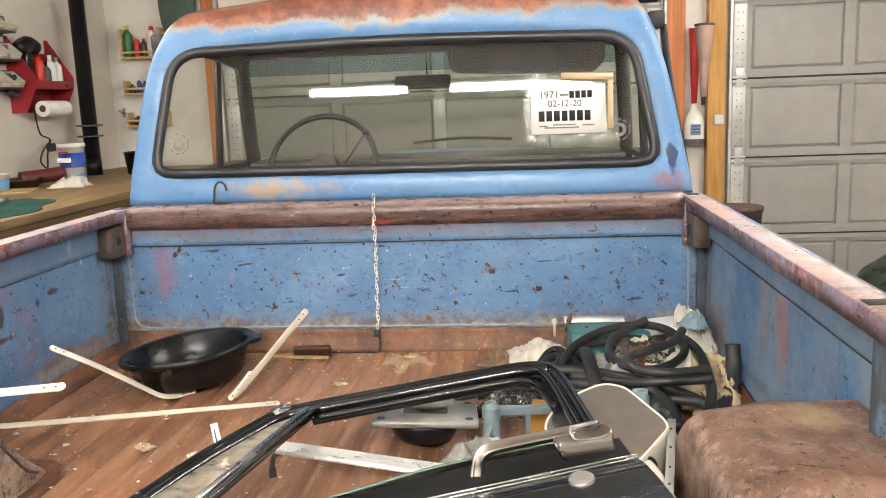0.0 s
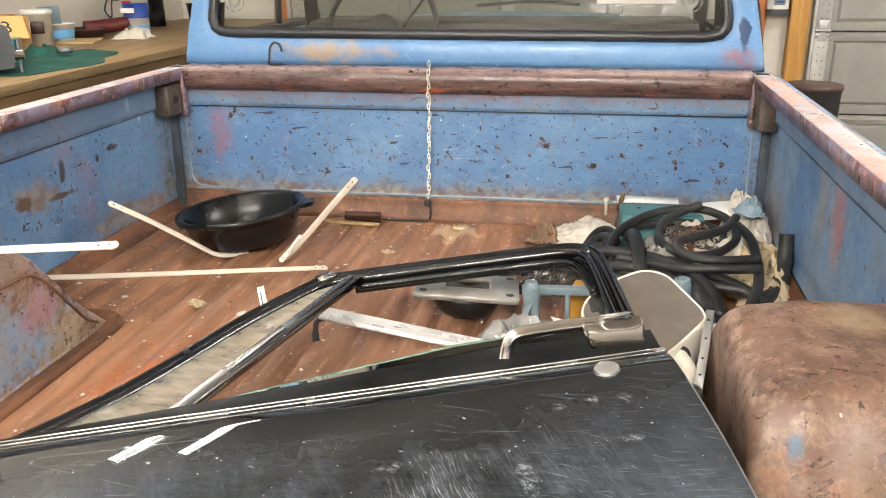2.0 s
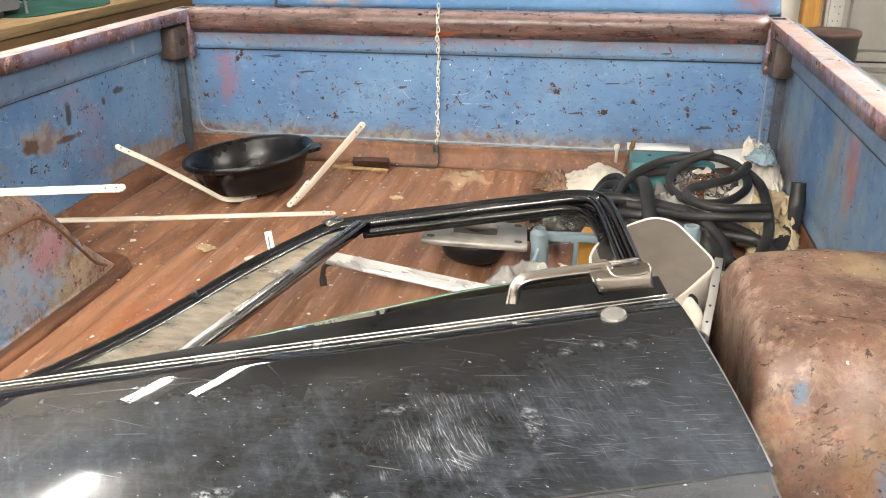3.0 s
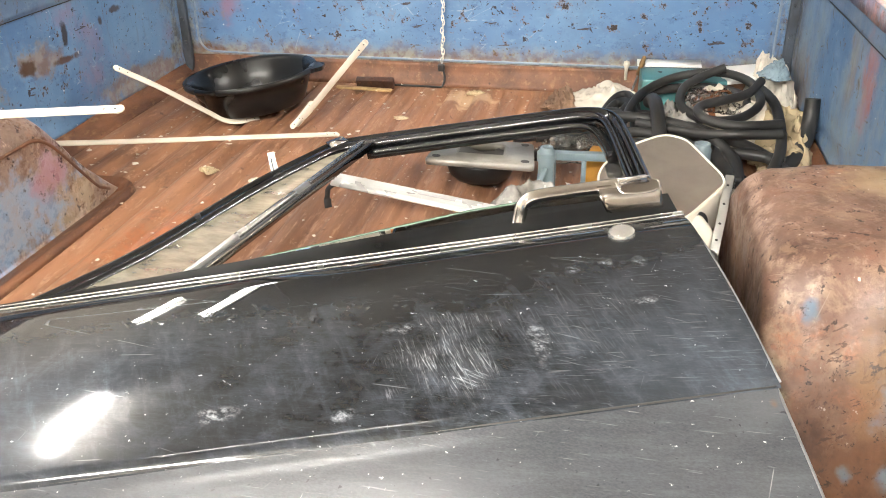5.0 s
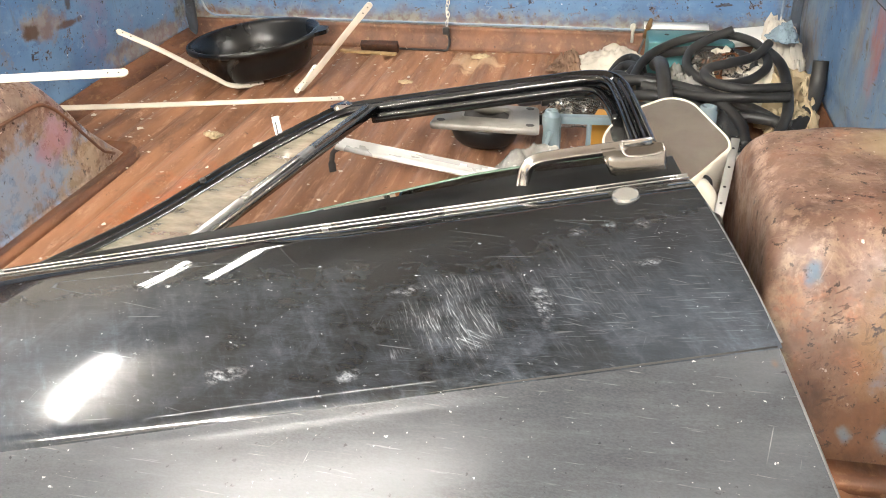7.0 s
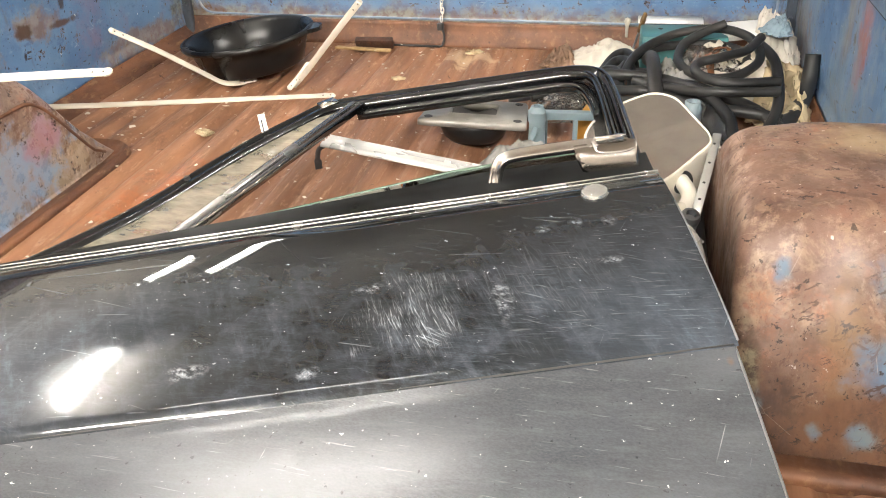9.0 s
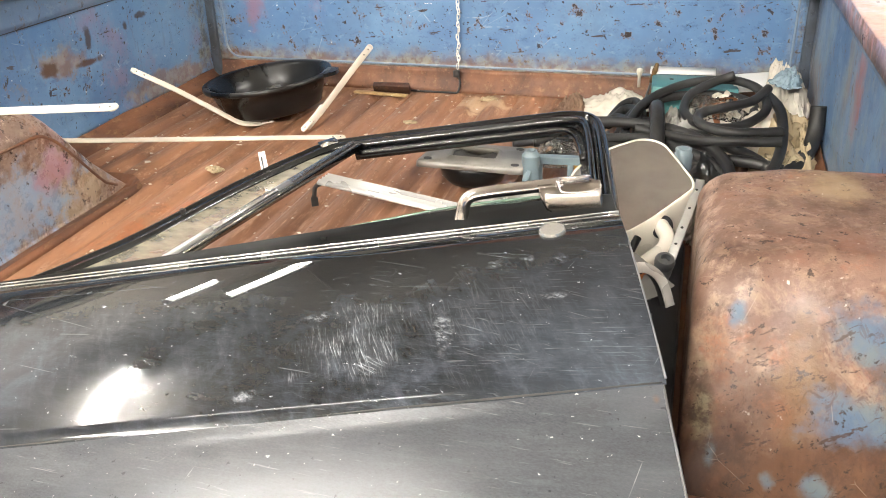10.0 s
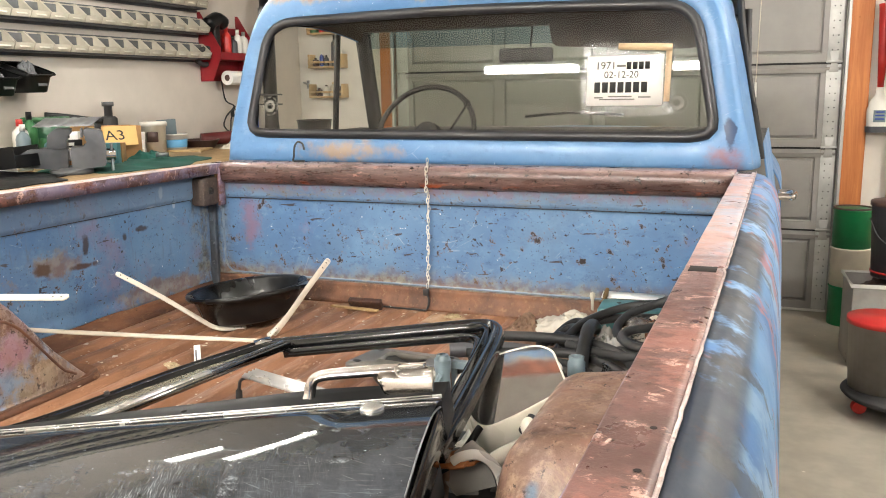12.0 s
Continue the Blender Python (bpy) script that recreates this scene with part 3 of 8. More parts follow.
# wiping dust: fine streaks along the skin and across it, denser towards the character line and the hinge end
streak = k.noise(55, 7, 0.78, s=(0.30, 1.7, 1), turn=(0, 0, 0.28))
cross = k.noise(38, 6, 0.75, s=(1.5, 0.28, 1), turn=(0, 0, -0.35), shift=(3, 3, 0))
grain = k.noise(420, 3, 0.7, s=(0.5, 1.4, 1), turn=(0, 0, 0.25))
where = k.math("MULTIPLY", k.ramp(k.axis(1), 0.02, 0.20, 0.12, 1.0), k.ramp(haze, 0.32, 0.66, 0.35, 1.0))
film = k.math("ADD", k.math("ADD", k.ramp(streak, 0.40, 0.70, 0.02, 0.16), k.ramp(cross, 0.48, 0.72, 0.0, 0.22)), k.ramp(k.noise(17, 6, 0.7, dist=0.6, shift=(1, 8, 0)), 0.42, 0.66, 0.0, 0.20))
film = k.math("MULTIPLY", k.math("MULTIPLY", film, where), k.ramp(grain, 0.30, 0.70, 0.75, 1.15))
film = k.math("ADD", film, k.math("MULTIPLY", where, k.math("ADD", k.ramp(k.axis(0), 0.40, 0.80, 0.02, 0.26), k.ramp(k.axis(0), 0.26, 0.02, 0.0, 0.30))))
fine = k.noise(260, 3, 0.6, s=(2.2, 0.10, 1), turn=(0, 0, -0.15), dist=0.12)
fine2 = k.noise(240, 3, 0.6, s=(2.2, 0.09, 1), turn=(0, 0, -0.35), shift=(5, 2, 0), dist=0.15)
fine3 = k.noise(230, 3, 0.6, s=(2.2, 0.10, 1), turn=(0, 0, -0.9), shift=(1, 7, 0), dist=0.15)
patch = k.math("MAXIMUM", k.blot((0.31, 0.225, 0), (0.078, 0.075, 0.3), 0.95), k.math("MULTIPLY", k.blot((0.18, 0.2, 0), (0.14, 0.12, 0.3), 0.95), 0.14))
lines = k.math("MAXIMUM", k.math("MAXIMUM", fine, fine2), k.math("MULTIPLY", fine3, k.blot((0.285, 0.255, 0), (0.055, 0.04, 0.3), 0.95)))
white = k.math("MULTIPLY", k.math("ADD", k.ramp(lines, 0.52, 0.78), 0.07), k.math("MULTIPLY", k.math("MULTIPLY", patch, k.ramp(k.noise(26, 6, 0.7), 0.36, 0.60, 0.25, 1.0)), 0.75))
# hair scratches over the rear half, mostly along the belt line
hair = k.ramp(k.noise(330, 2, 0.5, s=(0.07, 1.6, 1), turn=(0, 0, 0.14), dist=0.2), 0.62, 0.74)
hair2 = k.ramp(k.noise(300, 2, 0.5, s=(0.06, 1.6, 1), turn=(0, 0, 0.55), shift=(4, 9, 0), dist=0.2), 0.64, 0.76)
hair = k.math("MULTIPLY", k.math("MAXIMUM", hair, hair2), k.math("MULTIPLY", k.ramp(k.axis(1), 0.03, 0.10), k.ramp(k.axis(0), 0.45, 0.15, 0.25, 1.0)))
hair = k.math("MULTIPLY", hair, k.ramp(k.noise(7, 4, 0.6, shift=(2, 2, 2)), 0.38, 0.62, 0.02, 0.14))
thin = k.math("MULTIPLY", k.math("MAXIMUM", k.cracks(8, (0.25, 1.8, 1), (0, 0, 0.35), (2, 2, 0), 0.006, 0.55), k.cracks(8, (2.2, 0.2, 1), (0, 0, 0.5), (6, 1, 0), 0.004, 0.60)), 0.16)
nick = k.ramp(k.noise(75, 5, 0.75, s=(0.6, 1.3, 1), turn=(0, 0, 0.6), shift=(8, 8, 0)), 0.665, 0.70, 0, 0.65)
spots = k.math("MAXIMUM", k.ramp(k.noise(150, 4, 0.6), 0.70, 0.73, 0, 0.6), k.math("MULTIPLY", nick, k.ramp(k.axis(1), 0.02, 0.08)))
smudge = None
for p, r in (((0.549, 0.265, 0), (0.024, 0.014, 0.3)), ((0.422, 0.287, 0), (0.013, 0.010, 0.3)), ((0.159, 0.098, 0), (0.012, 0.010, 0.3)), ((0.121, 0.093, 0), (0.009, 0.011, 0.3)), ((0.081, 0.100, 0), (0.010, 0.014, 0.3)), ((0.092, 0.177, 0), (0.022, 0.008, 0.3)), ((0.36, 0.17, 0), (0.03, 0.010, 0.3)), ((0.215, 0.225, 0), (0.012, 0.05, 0.3))):
    s = k.blot(p, r, 0.95)
    smudge = s if smudge is None else k.math("MAXIMUM", smudge, s)
smudge = k.math("MULTIPLY", smudge, k.ramp(k.noise(95, 6, 0.78, s=(0.7, 1.2, 1), turn=(0, 0, 0.6)), 0.44, 0.66, 0.0, 0.55))
dust = k.math("MAXIMUM", k.math("MAXIMUM", white, k.math("MAXIMUM", thin, hair)), k.math("MAXIMUM", spots, smudge))
c = k.mix(film, lin("090a0c"), lin("606976"))
c = k.mix(dust, c, lin("bcc3cc"))
k.set(Base_Color=c, Roughness=0.55)
k.b.inputs["Coat Weight"].default_value = 1.0
k.b.inputs["Specular IOR Level"].default_value = 0.06
dull = k.math("MULTIPLY", k.ramp(k.axis(1), 0.10, 0.24), k.ramp(haze, 0.35, 0.65, 0.035, 0.085))
k.put(k.b.inputs["Coat Roughness"], k.math("ADD", k.math("ADD", 0.022, dull), k.math("MULTIPLY", dust, 0.4)))
k.bump(k.noise(3, 2), 0.02, 0.01)
BLACK_PAINT = k.m

# dusty black paint; the ceiling's grey sheen is mixed into the base colour
k = Mat("dusty_paint_grey_sheen")
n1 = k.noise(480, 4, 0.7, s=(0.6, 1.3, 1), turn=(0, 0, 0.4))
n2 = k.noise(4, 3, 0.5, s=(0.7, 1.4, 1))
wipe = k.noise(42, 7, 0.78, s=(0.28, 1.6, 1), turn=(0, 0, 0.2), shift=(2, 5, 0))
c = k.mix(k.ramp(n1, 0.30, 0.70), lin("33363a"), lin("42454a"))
# broad soft patches of that sheen
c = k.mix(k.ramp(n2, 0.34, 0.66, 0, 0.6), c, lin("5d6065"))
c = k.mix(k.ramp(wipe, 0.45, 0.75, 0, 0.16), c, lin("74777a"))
# darker blotches, more of them towards the lower edge
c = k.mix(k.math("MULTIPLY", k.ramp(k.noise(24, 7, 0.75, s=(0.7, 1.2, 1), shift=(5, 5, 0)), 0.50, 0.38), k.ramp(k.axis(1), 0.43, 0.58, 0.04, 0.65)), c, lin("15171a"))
hair = k.ramp(k.noise(300, 2, 0.5, s=(0.06, 1.6, 1), turn=(0, 0, 0.3), dist=0.2), 0.66, 0.78, 0, 0.16)
c = k.mix(hair, c, lin("c0c1c0"))
c = k.mix(k.math("MULTIPLY", k.cracks(8, (0.2, 1.8, 1), (0, 0, 0.3), (1, 2, 0), 0.005, 0.60), 0.2), c, lin("c4c5c4"))
c = k.mix(k.math("MULTIPLY", k.cracks(8, (1.8, 0.22, 1), (0, 0, 0.5), (8, 2, 0), 0.004, 0.60), 0.22), c, lin("d4d5d4"))
c = k.mix(k.ramp(k.noise(160, 4, 0.6, shift=(2, 7, 0)), 0.69, 0.72, 0, 0.7), c, lin("d0d0ce"))
c = k.mix(k.ramp(k.noise(120, 4, 0.6, shift=(2, 1, 5)), 0.67, 0.70, 0, 0.6), c, lin("1c1d1f"))
c = k.mix(k.math("MULTIPLY", k.blot((0.012, 0.335, 0), (0.006, 0.008, 0.3), 0.95), 0.6), c, lin("6b5240"))
k.set(Base_Color=c, Roughness=k.math("ADD", k.ramp(k.noise(150, 7, 0.8, s=(0.5, 1.2, 1), turn=(0, 0, 0.3), shift=(1, 1, 0)), 0.38, 0.62, 0.10, 0.16), k.ramp(n1, 0.3, 0.7, 0.0, 0.06)))
k.b.inputs["Specular IOR Level"].default_value = 0.6
k.bump(k.noise(90, 7, 0.8, s=(0.6, 1.2, 1), turn=(0, 0, 0.4)), 0.16, 0.0012)
GREY_SHEEN = k.m

TARNISHED = plain("tarnished_chrome", (0.24, 0.225, 0.21), 0.15, 1.0, 0.2, 50, 0.03)
CHROME = plain("worn_chrome", (0.52, 0.50, 0.49), 0.12, 1.0, 0.08, 60, 0.015)
RIBBED = plain("bright_ribbed_aluminium", (0.78, 0.78, 0.76), 0.30, 0.45, 0.15, 60, 0.15)
HOLE = plain("dark_rusty_hole", (0.012, 0.009, 0.008), 0.9)
BRIGHT = plain("brushed_aluminium_trim", (0.46, 0.46, 0.46), 0.24, 0.9, 0.18, 50, 0.1)
GLOSS_BLACK = plain("glossy_black_frame", lin("0d0e10"), 0.13, 0.0, 0.3, 30, 0.03)
BELT_BLACK = plain("dusty_satin_black", lin("0f1011"), 0.34, 0.0, 0.35, 40, 0.08, 0.12)
RUBBER = plain("black_rubber", lin("2b2c2e"), 0.55, 0.0, 0.25, 60, 0.2)
GASKET = plain("window_gasket_rubber", lin("25262a"), 0.42, 0.0, 0.3, 40, 0.1)
HOSE = plain("dusty_black_hose", lin("272727"), 0.46, 0.0, 0.45, 90, 0.3, 0.4)
BLACK_PLASTIC = plain("black_plastic", lin("0e0f10"), 0.36, 0.0, 0.25, 50, 0.08, 0.3)
DARK = plain("dark_interior", lin("2b2a2a"), 0.6, 0.0, 0.3, 30, 0.2)
BROWN_DARK = plain("dark_brown_interior", lin("3c2a22"), 0.7, 0.0, 0.35, 12, 0.2)
CREAM = plain("cream_enamel", lin("e4dfd2"), 0.3, 0.0, 0.1, 30, 0.05)
PAN_BLACK = plain("glossy_black_pan", lin("090909"), 0.27, 0.0, 0.3, 40, 0.04, 0.32)
WHITE_STRAP = plain("off_white_painted_strip", lin("d0c8b9"), 0.4, 0.0, 0.12, 60, 0.08)
WHITE_PAPER = plain("white_paper", lin("eceae6"), 0.8, 0.0, 0.06, 20, 0.1)
CLOTH = plain("soiled_white_cloth", lin("cfc8bb"), 0.9, 0.0, 0.25, 22, 0.5)
TAN_CLOTH = plain("tan_crumpled_paper", lin("b9a888"), 0.85, 0.0, 0.3, 30, 0.5)
STEEL = plain("dull_steel", lin("8b8d90"), 0.42, 0.8, 0.25, 40, 0.2)
FLANGE_GREY = plain("dull_flange_grey", lin("8d8a86"), 0.42, 0.0, 0.14, 45, 0.06)
BRIGHT_TRIM = plain("bright_polished_trim", lin("d6d3ce"), 0.30, 0.35, 0.08, 60, 0.02)
LEVER_BROWN = plain("pale_brown_lever", lin("9a7f6c"), 0.55, 0.0, 0.25, 60, 0.2)
LOCK_STEEL = plain("dull_lock_chrome", lin("c4c4c2"), 0.3, 0.75, 0.08, 40, 0.03)
GALV = plain("galvanised_steel", lin("b9b9b6"), 0.45, 0.45, 0.15, 60, 0.1)
GREY_CAST = plain("grey_cast_metal", lin("5c5e60"), 0.5, 0.3, 0.25, 50, 0.3)
BLUE_GREY = plain("blue_grey_plastic", lin("76868d"), 0.42, 0.0, 0.15, 40, 0.1)
VICE_PAINT = plain("worn_dark_vice_paint", lin("54565a"), 0.45, 0.2, 0.3, 40, 0.3)
PALE_TEAL = plain("pale_teal_card", lin("5f98a0"), 0.6, 0.0, 0.15, 30, 0.05)
TEAL = plain("teal_painted_tin", lin("4a7f82"), 0.45, 0.0, 0.2, 25, 0.1)
ORANGE_BOX = plain("orange_cardboard", lin("c08a32"), 0.7, 0.0, 0.25, 25, 0.15)
RUSTY_CUP = plain("rusty_brown_metal", lin("8a5530"), 0.6, 0.2, 0.35, 25, 0.3)
CONCRETE = plain("concrete_floor", lin("a39c8e"), 0.45, 0.0, 0.14, 18, 0.15)
WALL_PAINT = plain("beige_wall_paint", lin("cdc5ba"), 0.75, 0.0, 0.04, 60, 0.08)
WHITE_WALL = plain("white_wall_paint", lin("dcd8cf"), 0.75, 0.0, 0.05, 60, 0.08)
CEILING_PAINT = plain("white_ceiling_paint", lin("d8d5ce"), 0.85, 0.0, 0.05, 30, 0.1)
DOOR_GREY = plain("grey_garage_door_paint", lin("94918d"), 0.5, 0.0, 0.06, 70, 0.1)
RED_PAINT = plain("red_enamel", lin("861a22"), 0.35, 0.0, 0.15, 30, 0.06)
RED_PLASTIC = plain("red_plastic", lin("c22a26"), 0.38, 0.0, 0.12, 30, 0.05)
WHITE_PLASTIC = plain("white_plastic", lin("dedcd5"), 0.4, 0.0, 0.06, 30, 0.05)
GREEN_PAINT = plain("green_drum_paint", lin("0d7a45"), 0.38, 0.0, 0.15, 30, 0.08)
GREEN_CLOTH = plain("dark_green_cloth", lin("0f4a40"), 0.95, 0.0, 0.25, 60, 0.5)
GREEN_PLASTIC = plain("green_plastic", lin("2d6b3c"), 0.4, 0.0, 0.2, 30, 0.05)
BLUE_LABEL = plain("blue_label", lin("24459a"), 0.4, 0.0, 0.12, 30, 0.05)
LIGHT_BLUE = plain("light_blue_label", lin("5f9fca"), 0.45, 0.0, 0.15, 30, 0.05)
YELLOW = plain("yellow_plastic", lin("d6c330"), 0.4, 0.0, 0.1, 30, 0.05)
CARDBOARD = plain("brown_cardboard", lin("b3885a"), 0.85, 0.0, 0.12, 40, 0.15)
YELLOW_CARD = plain("yellow_card", lin("cba76a"), 0.8, 0.0, 0.08, 40, 0.1)
INK = plain("black_ink", lin("161616"), 0.6, 0.0, 0.1, 30, 0.0)
GREY_INK = plain("grey_ink", lin("77766f"), 0.6, 0.0, 0.1, 30, 0.0)
GREY_BUCKET = plain("dark_grey_plastic", lin("47484c"), 0.5, 0.0, 0.2, 30, 0.1)
BROWN_LID = plain("brown_lid", lin("4a3630"), 0.5, 0.0, 0.25, 30, 0.15)
BIN_LABEL = plain("pale_bin_label", lin("cfcabc"), 0.6, 0.0, 0.2, 60, 0.02)
BIN = plain("beige_bin_plastic", lin("b5af9f"), 0.45, 0.0, 0.12, 30, 0.05)
GREEN_BAG = plain("grey_green_fabric", lin("4d5a52"), 0.9, 0.0, 0.2, 60, 0.4)


def wood(name, dark, pale, along=(1, 1, 0.06), rough=0.55):
    k = Mat(name)
    n = k.noise(34, 6, 0.65, s=along, dist=0.6)
    big = k.noise(3, 3)
    c = k.mix(k.ramp(n, 0.3, 0.7), lin(dark), lin(pale))
    c = k.mix(k.ramp(big, 0.4, 0.75, 0, 0.35), c, lin(dark))
    c = k.mix(k.ramp(k.noise(40, 3), 0.72, 0.76, 0, 0.7), c, tuple(v * 0.5 for v in lin(dark)))
    k.set(Base_Color=c, Roughness=rough)
    k.bump(n, 0.2, 0.001)
    return k.m


POST_ORANGE = wood("stained_orange_post", "a85f2c", "c77f45")
POST_YELLOW = wood("varnished_pine_post", "a57532", "cb9b54")
SHELF_WOOD = wood("pale_pine_shelf", "ab8d5f", "c9af85", (0.06, 1, 1))
BENCH_WOOD = wood("worn_plywood_bench", "856a48", "ad9268", (1, 0.08, 1))
BENCH_EDGE = wood("dark_bench_edge", "5d4426", "7c6038", (1, 0.08, 1))


def pane(name, tint=(1, 1, 1), gloss=1.0, rough=0.0):
    """Clear thin glass: see-through, with a mirror gloss that grows towards grazing."""
    k = Mat(name)
    k.t.nodes.remove(k.b)
    t, g = k.t.nodes.new("ShaderNodeBsdfTransparent"), k.t.nodes.new("ShaderNodeBsdfGlossy")
    t.inputs[0].default_value, g.inputs["Roughness"].default_value = (*tint, 1), rough
    f, m = k.t.nodes.new("ShaderNodeFresnel"), k.t.nodes.new("ShaderNodeMixShader")
    f.inputs[0].default_value = 1.5
    k.put(m.inputs[0], k.math("MULTIPLY", f.outputs[0], gloss))
    k.t.links.new(t.outputs[0], m.inputs[1])
    k.t.links.new(g.outputs[0], m.inputs[2])
    k.t.links.new(m.outputs[0], k.out.inputs[0])
    return k.m


REAR_GLASS = pane("rear_window_glass", (0.80, 0.82, 0.78), 1.2)
SCREEN_GLASS = pane("tinted_windscreen", (0.72, 0.78, 0.70), 1.0)
TINT_BAND = pane("blue_tint_band", (0.42, 0.56, 0.66), 1.0)
GREEN_GLASS = pane("green_door_glass", (0.66, 0.78, 0.68), 1.8)
# beige base colour holds the wall's cream reflection along with the dust
k = Mat("dusty_vent_glass_reflection")
smear = k.noise(14, 5, 0.65, s=(0.6, 2.5, 1), turn=(0, 0, 0.7))
k.set(Base_Color=k.mix(k.ramp(smear, 0.3, 0.7), lin("8f8a7c"), lin("aca694")), Roughness=0.10, Alpha=k.ramp(smear, 0.3, 0.7, 0.68, 0.84))
VENT_GLASS = k.m
FILM = pane("clear_plastic_film", (0.93, 0.93, 0.92), 0.9, 0.18)

k = Mat("printed_grey_film")
c = k.mix(k.ramp(k.noise(9, 5, 0.65), 0.36, 0.62), lin("6a6865"), lin("a3a09a"))
c = k.mix(k.ramp(k.noise(60, 3, 0.6), 0.60, 0.64, 0, 0.8), c, lin("bdbab4"))
k.set(Base_Color=c, Roughness=0.2)
k.bump(k.noise(30, 5, 0.65), 0.5, 0.004)
BAG_FILM = k.m

k = Mat("mirror_glass")
dust = k.noise(12, 5, 0.6)
k.set(Base_Color=k.mix(k.ramp(dust, 0.4, 0.75, 0, 0.5), (0.62, 0.60, 0.57), (0.50, 0.47, 0.43)), Metallic=k.ramp(dust, 0.3, 0.7, 0.97, 0.88), Roughness=k.ramp(dust, 0.3, 0.8, 0.02, 0.07))
MIRROR = k.m



def tube_glow(strength):
    k = Mat("fluorescent_diffuser")
    k.set(Base_Color=(0.9, 0.9, 0.9), Emission_Color=(1.0, 0.96, 0.90), Emission_Strength=strength)
    return k.m


GLOW = {spot[6]: tube_glow(spot[6]) for spot in LAMPS}
# paler than the panel: the recess edge's highlight line as a colour
k = rust("pale_edge_highlight", "66788c", "8494a5", "a3a49e", (1, 1, 1), 0.5)
PALE_EDGE = k.m


# ---- the pickup truck ----
FLOOR_Z, RAIL_Z, WALL_X, RAIL_X, BED_END = 0.725, 1.172, 0.885, 0.822, -1.99
truck = thing("pickup_truck", "old blue pickup truck with rusty open bed parked in a garage", "pickup truck")


def rib(x):
    """Height of the pressed floor at x: flat-topped ribs along the bed."""
    s = abs(((x + 0.02) / 0.08) % 1.0 - 0.5) * 2
    return 0.015 * min(1.0, max(0.0, (s - 0.42) / 0.10))


def bed_floor():
    bm = bmesh.new()
    xs = [-0.88 + 0.008 * i for i in range(221)]
    ys = [0.0, -0.05, -0.062, -0.4, -0.8, -1.2, -1.6, BED_END]
    rows = [[bm.verts.new((x, y, FLOOR_Z - 0.011 + (rib(x) if abs(x) < 0.84 and y < -0.055 else 0.012) + 0.0025 * noise.noise(Vector((x * 4, y * 3, 0))))) for x in xs] for y in ys]
    for a, b in zip(rows, rows[1:]):
        for i in range(len(xs) - 1):
            bm.faces.new((a[i], a[i + 1], b[i + 1], b[i]))
    part("bed_floor", bm, FLOOR_RUST, truck, "brown rusty ribbed steel bed floor")


def front_panel():
    # a pressed panel with a rounded recess, a crease and a rolled lower lip
    def depth(x, z):
        d = 0.0
        edge = min(0.835 - abs(x), z - 0.795)
        cx, cz = max(0, abs(x) - 0.79), max(0, 0.84 - z)
        if cx > 0 and cz > 0:
            edge = min(edge, 0.045 - math.hypot(cx, cz))
        d += 0.009 * min(1, max(0, (edge + 0.006) / 0.012))
        if z > 1.056:
            d -= 0.007 * min(1, (z - 1.056) / 0.006)
        d += 0.002 * noise.noise(Vector((x * 3.5, z * 5, 1)))
        return d

    def f(u, v):
        x, z = -0.888 + 1.776 * u, 0.79 + 0.325 * v
        return (x, depth(x, z) - 0.004, z)
    part("front_panel", sheet(f, 150, 64, 0.003), BLUE_PANEL, truck, "scratched blue front panel with dark rust chips")
    seam = sweep([(-0.815, -0.0035, 1.0555), (0.815, -0.0035, 1.0555)], rect(0.002, 0.0028))
    part("seam", seam, DARK, truck, "dark folded seam")
    # lip round the recess, carrying the painted highlight line
    corner = [(-0.790 - 0.047 * math.sin(a * math.pi / 12), 0.844 - 0.047 * math.cos(a * math.pi / 12)) for a in range(1, 7)]
    rim = [(-0.837, 1.045)] + corner[::-1] + [(-0.70, 0.797), (0.70, 0.797)] + [(-x, z) for x, z in corner] + [(0.837, 1.045)]
    lip = sweep([(x, -0.0015, z) for x, z in rim], circle(0.0034, 8), up=(0, -1, 0))
    part("panel_lip", lip, PALE_EDGE, truck, "lower lip with a pale highlight painted on")

    def g(u, v):
        x = -0.888 + 1.776 * u
        return (x, -0.006 - 0.026 * v ** 2.2 + 0.002 * noise.noise(Vector((x * 6, v * 3, 2))), 0.791 - 0.066 * v)
    part("panel_base", sheet(g, 60, 6, 0.003), STRIP_RUST, truck, "rusty brown base flange of the front panel")

    # rolled header bar along the top of the panel
    pr = [(0.0, 1.105), (-0.012, 1.106), (-0.022, 1.112), (-0.028, 1.125), (-0.030, 1.145), (-0.028, 1.160), (-0.020, 1.170), (-0.006, 1.175), (0.02, 1.176), (0.045, 1.178), (0.045, 1.165), (0.0, 1.160)]
    bm = bmesh.new()
    cols = []
    for i in range(41):
        x = -0.822 + 1.644 * i / 40
        cols.append([bm.verts.new((x, y + 0.001 * noise.noise(Vector((x * 8, y * 40, z * 30))), z)) for y, z in pr])
    for a, b in zip(cols, cols[1:]):
        for j in range(len(pr)):
            bm.faces.new((a[j], a[(j + 1) % len(pr)], b[(j + 1) % len(pr)], b[j]))
    bm.faces.new(cols[0]), bm.faces.new(cols[-1][::-1])
    part("header_bar", bm, HEADER_RUST, truck, "brown oxidised rolled header bar")


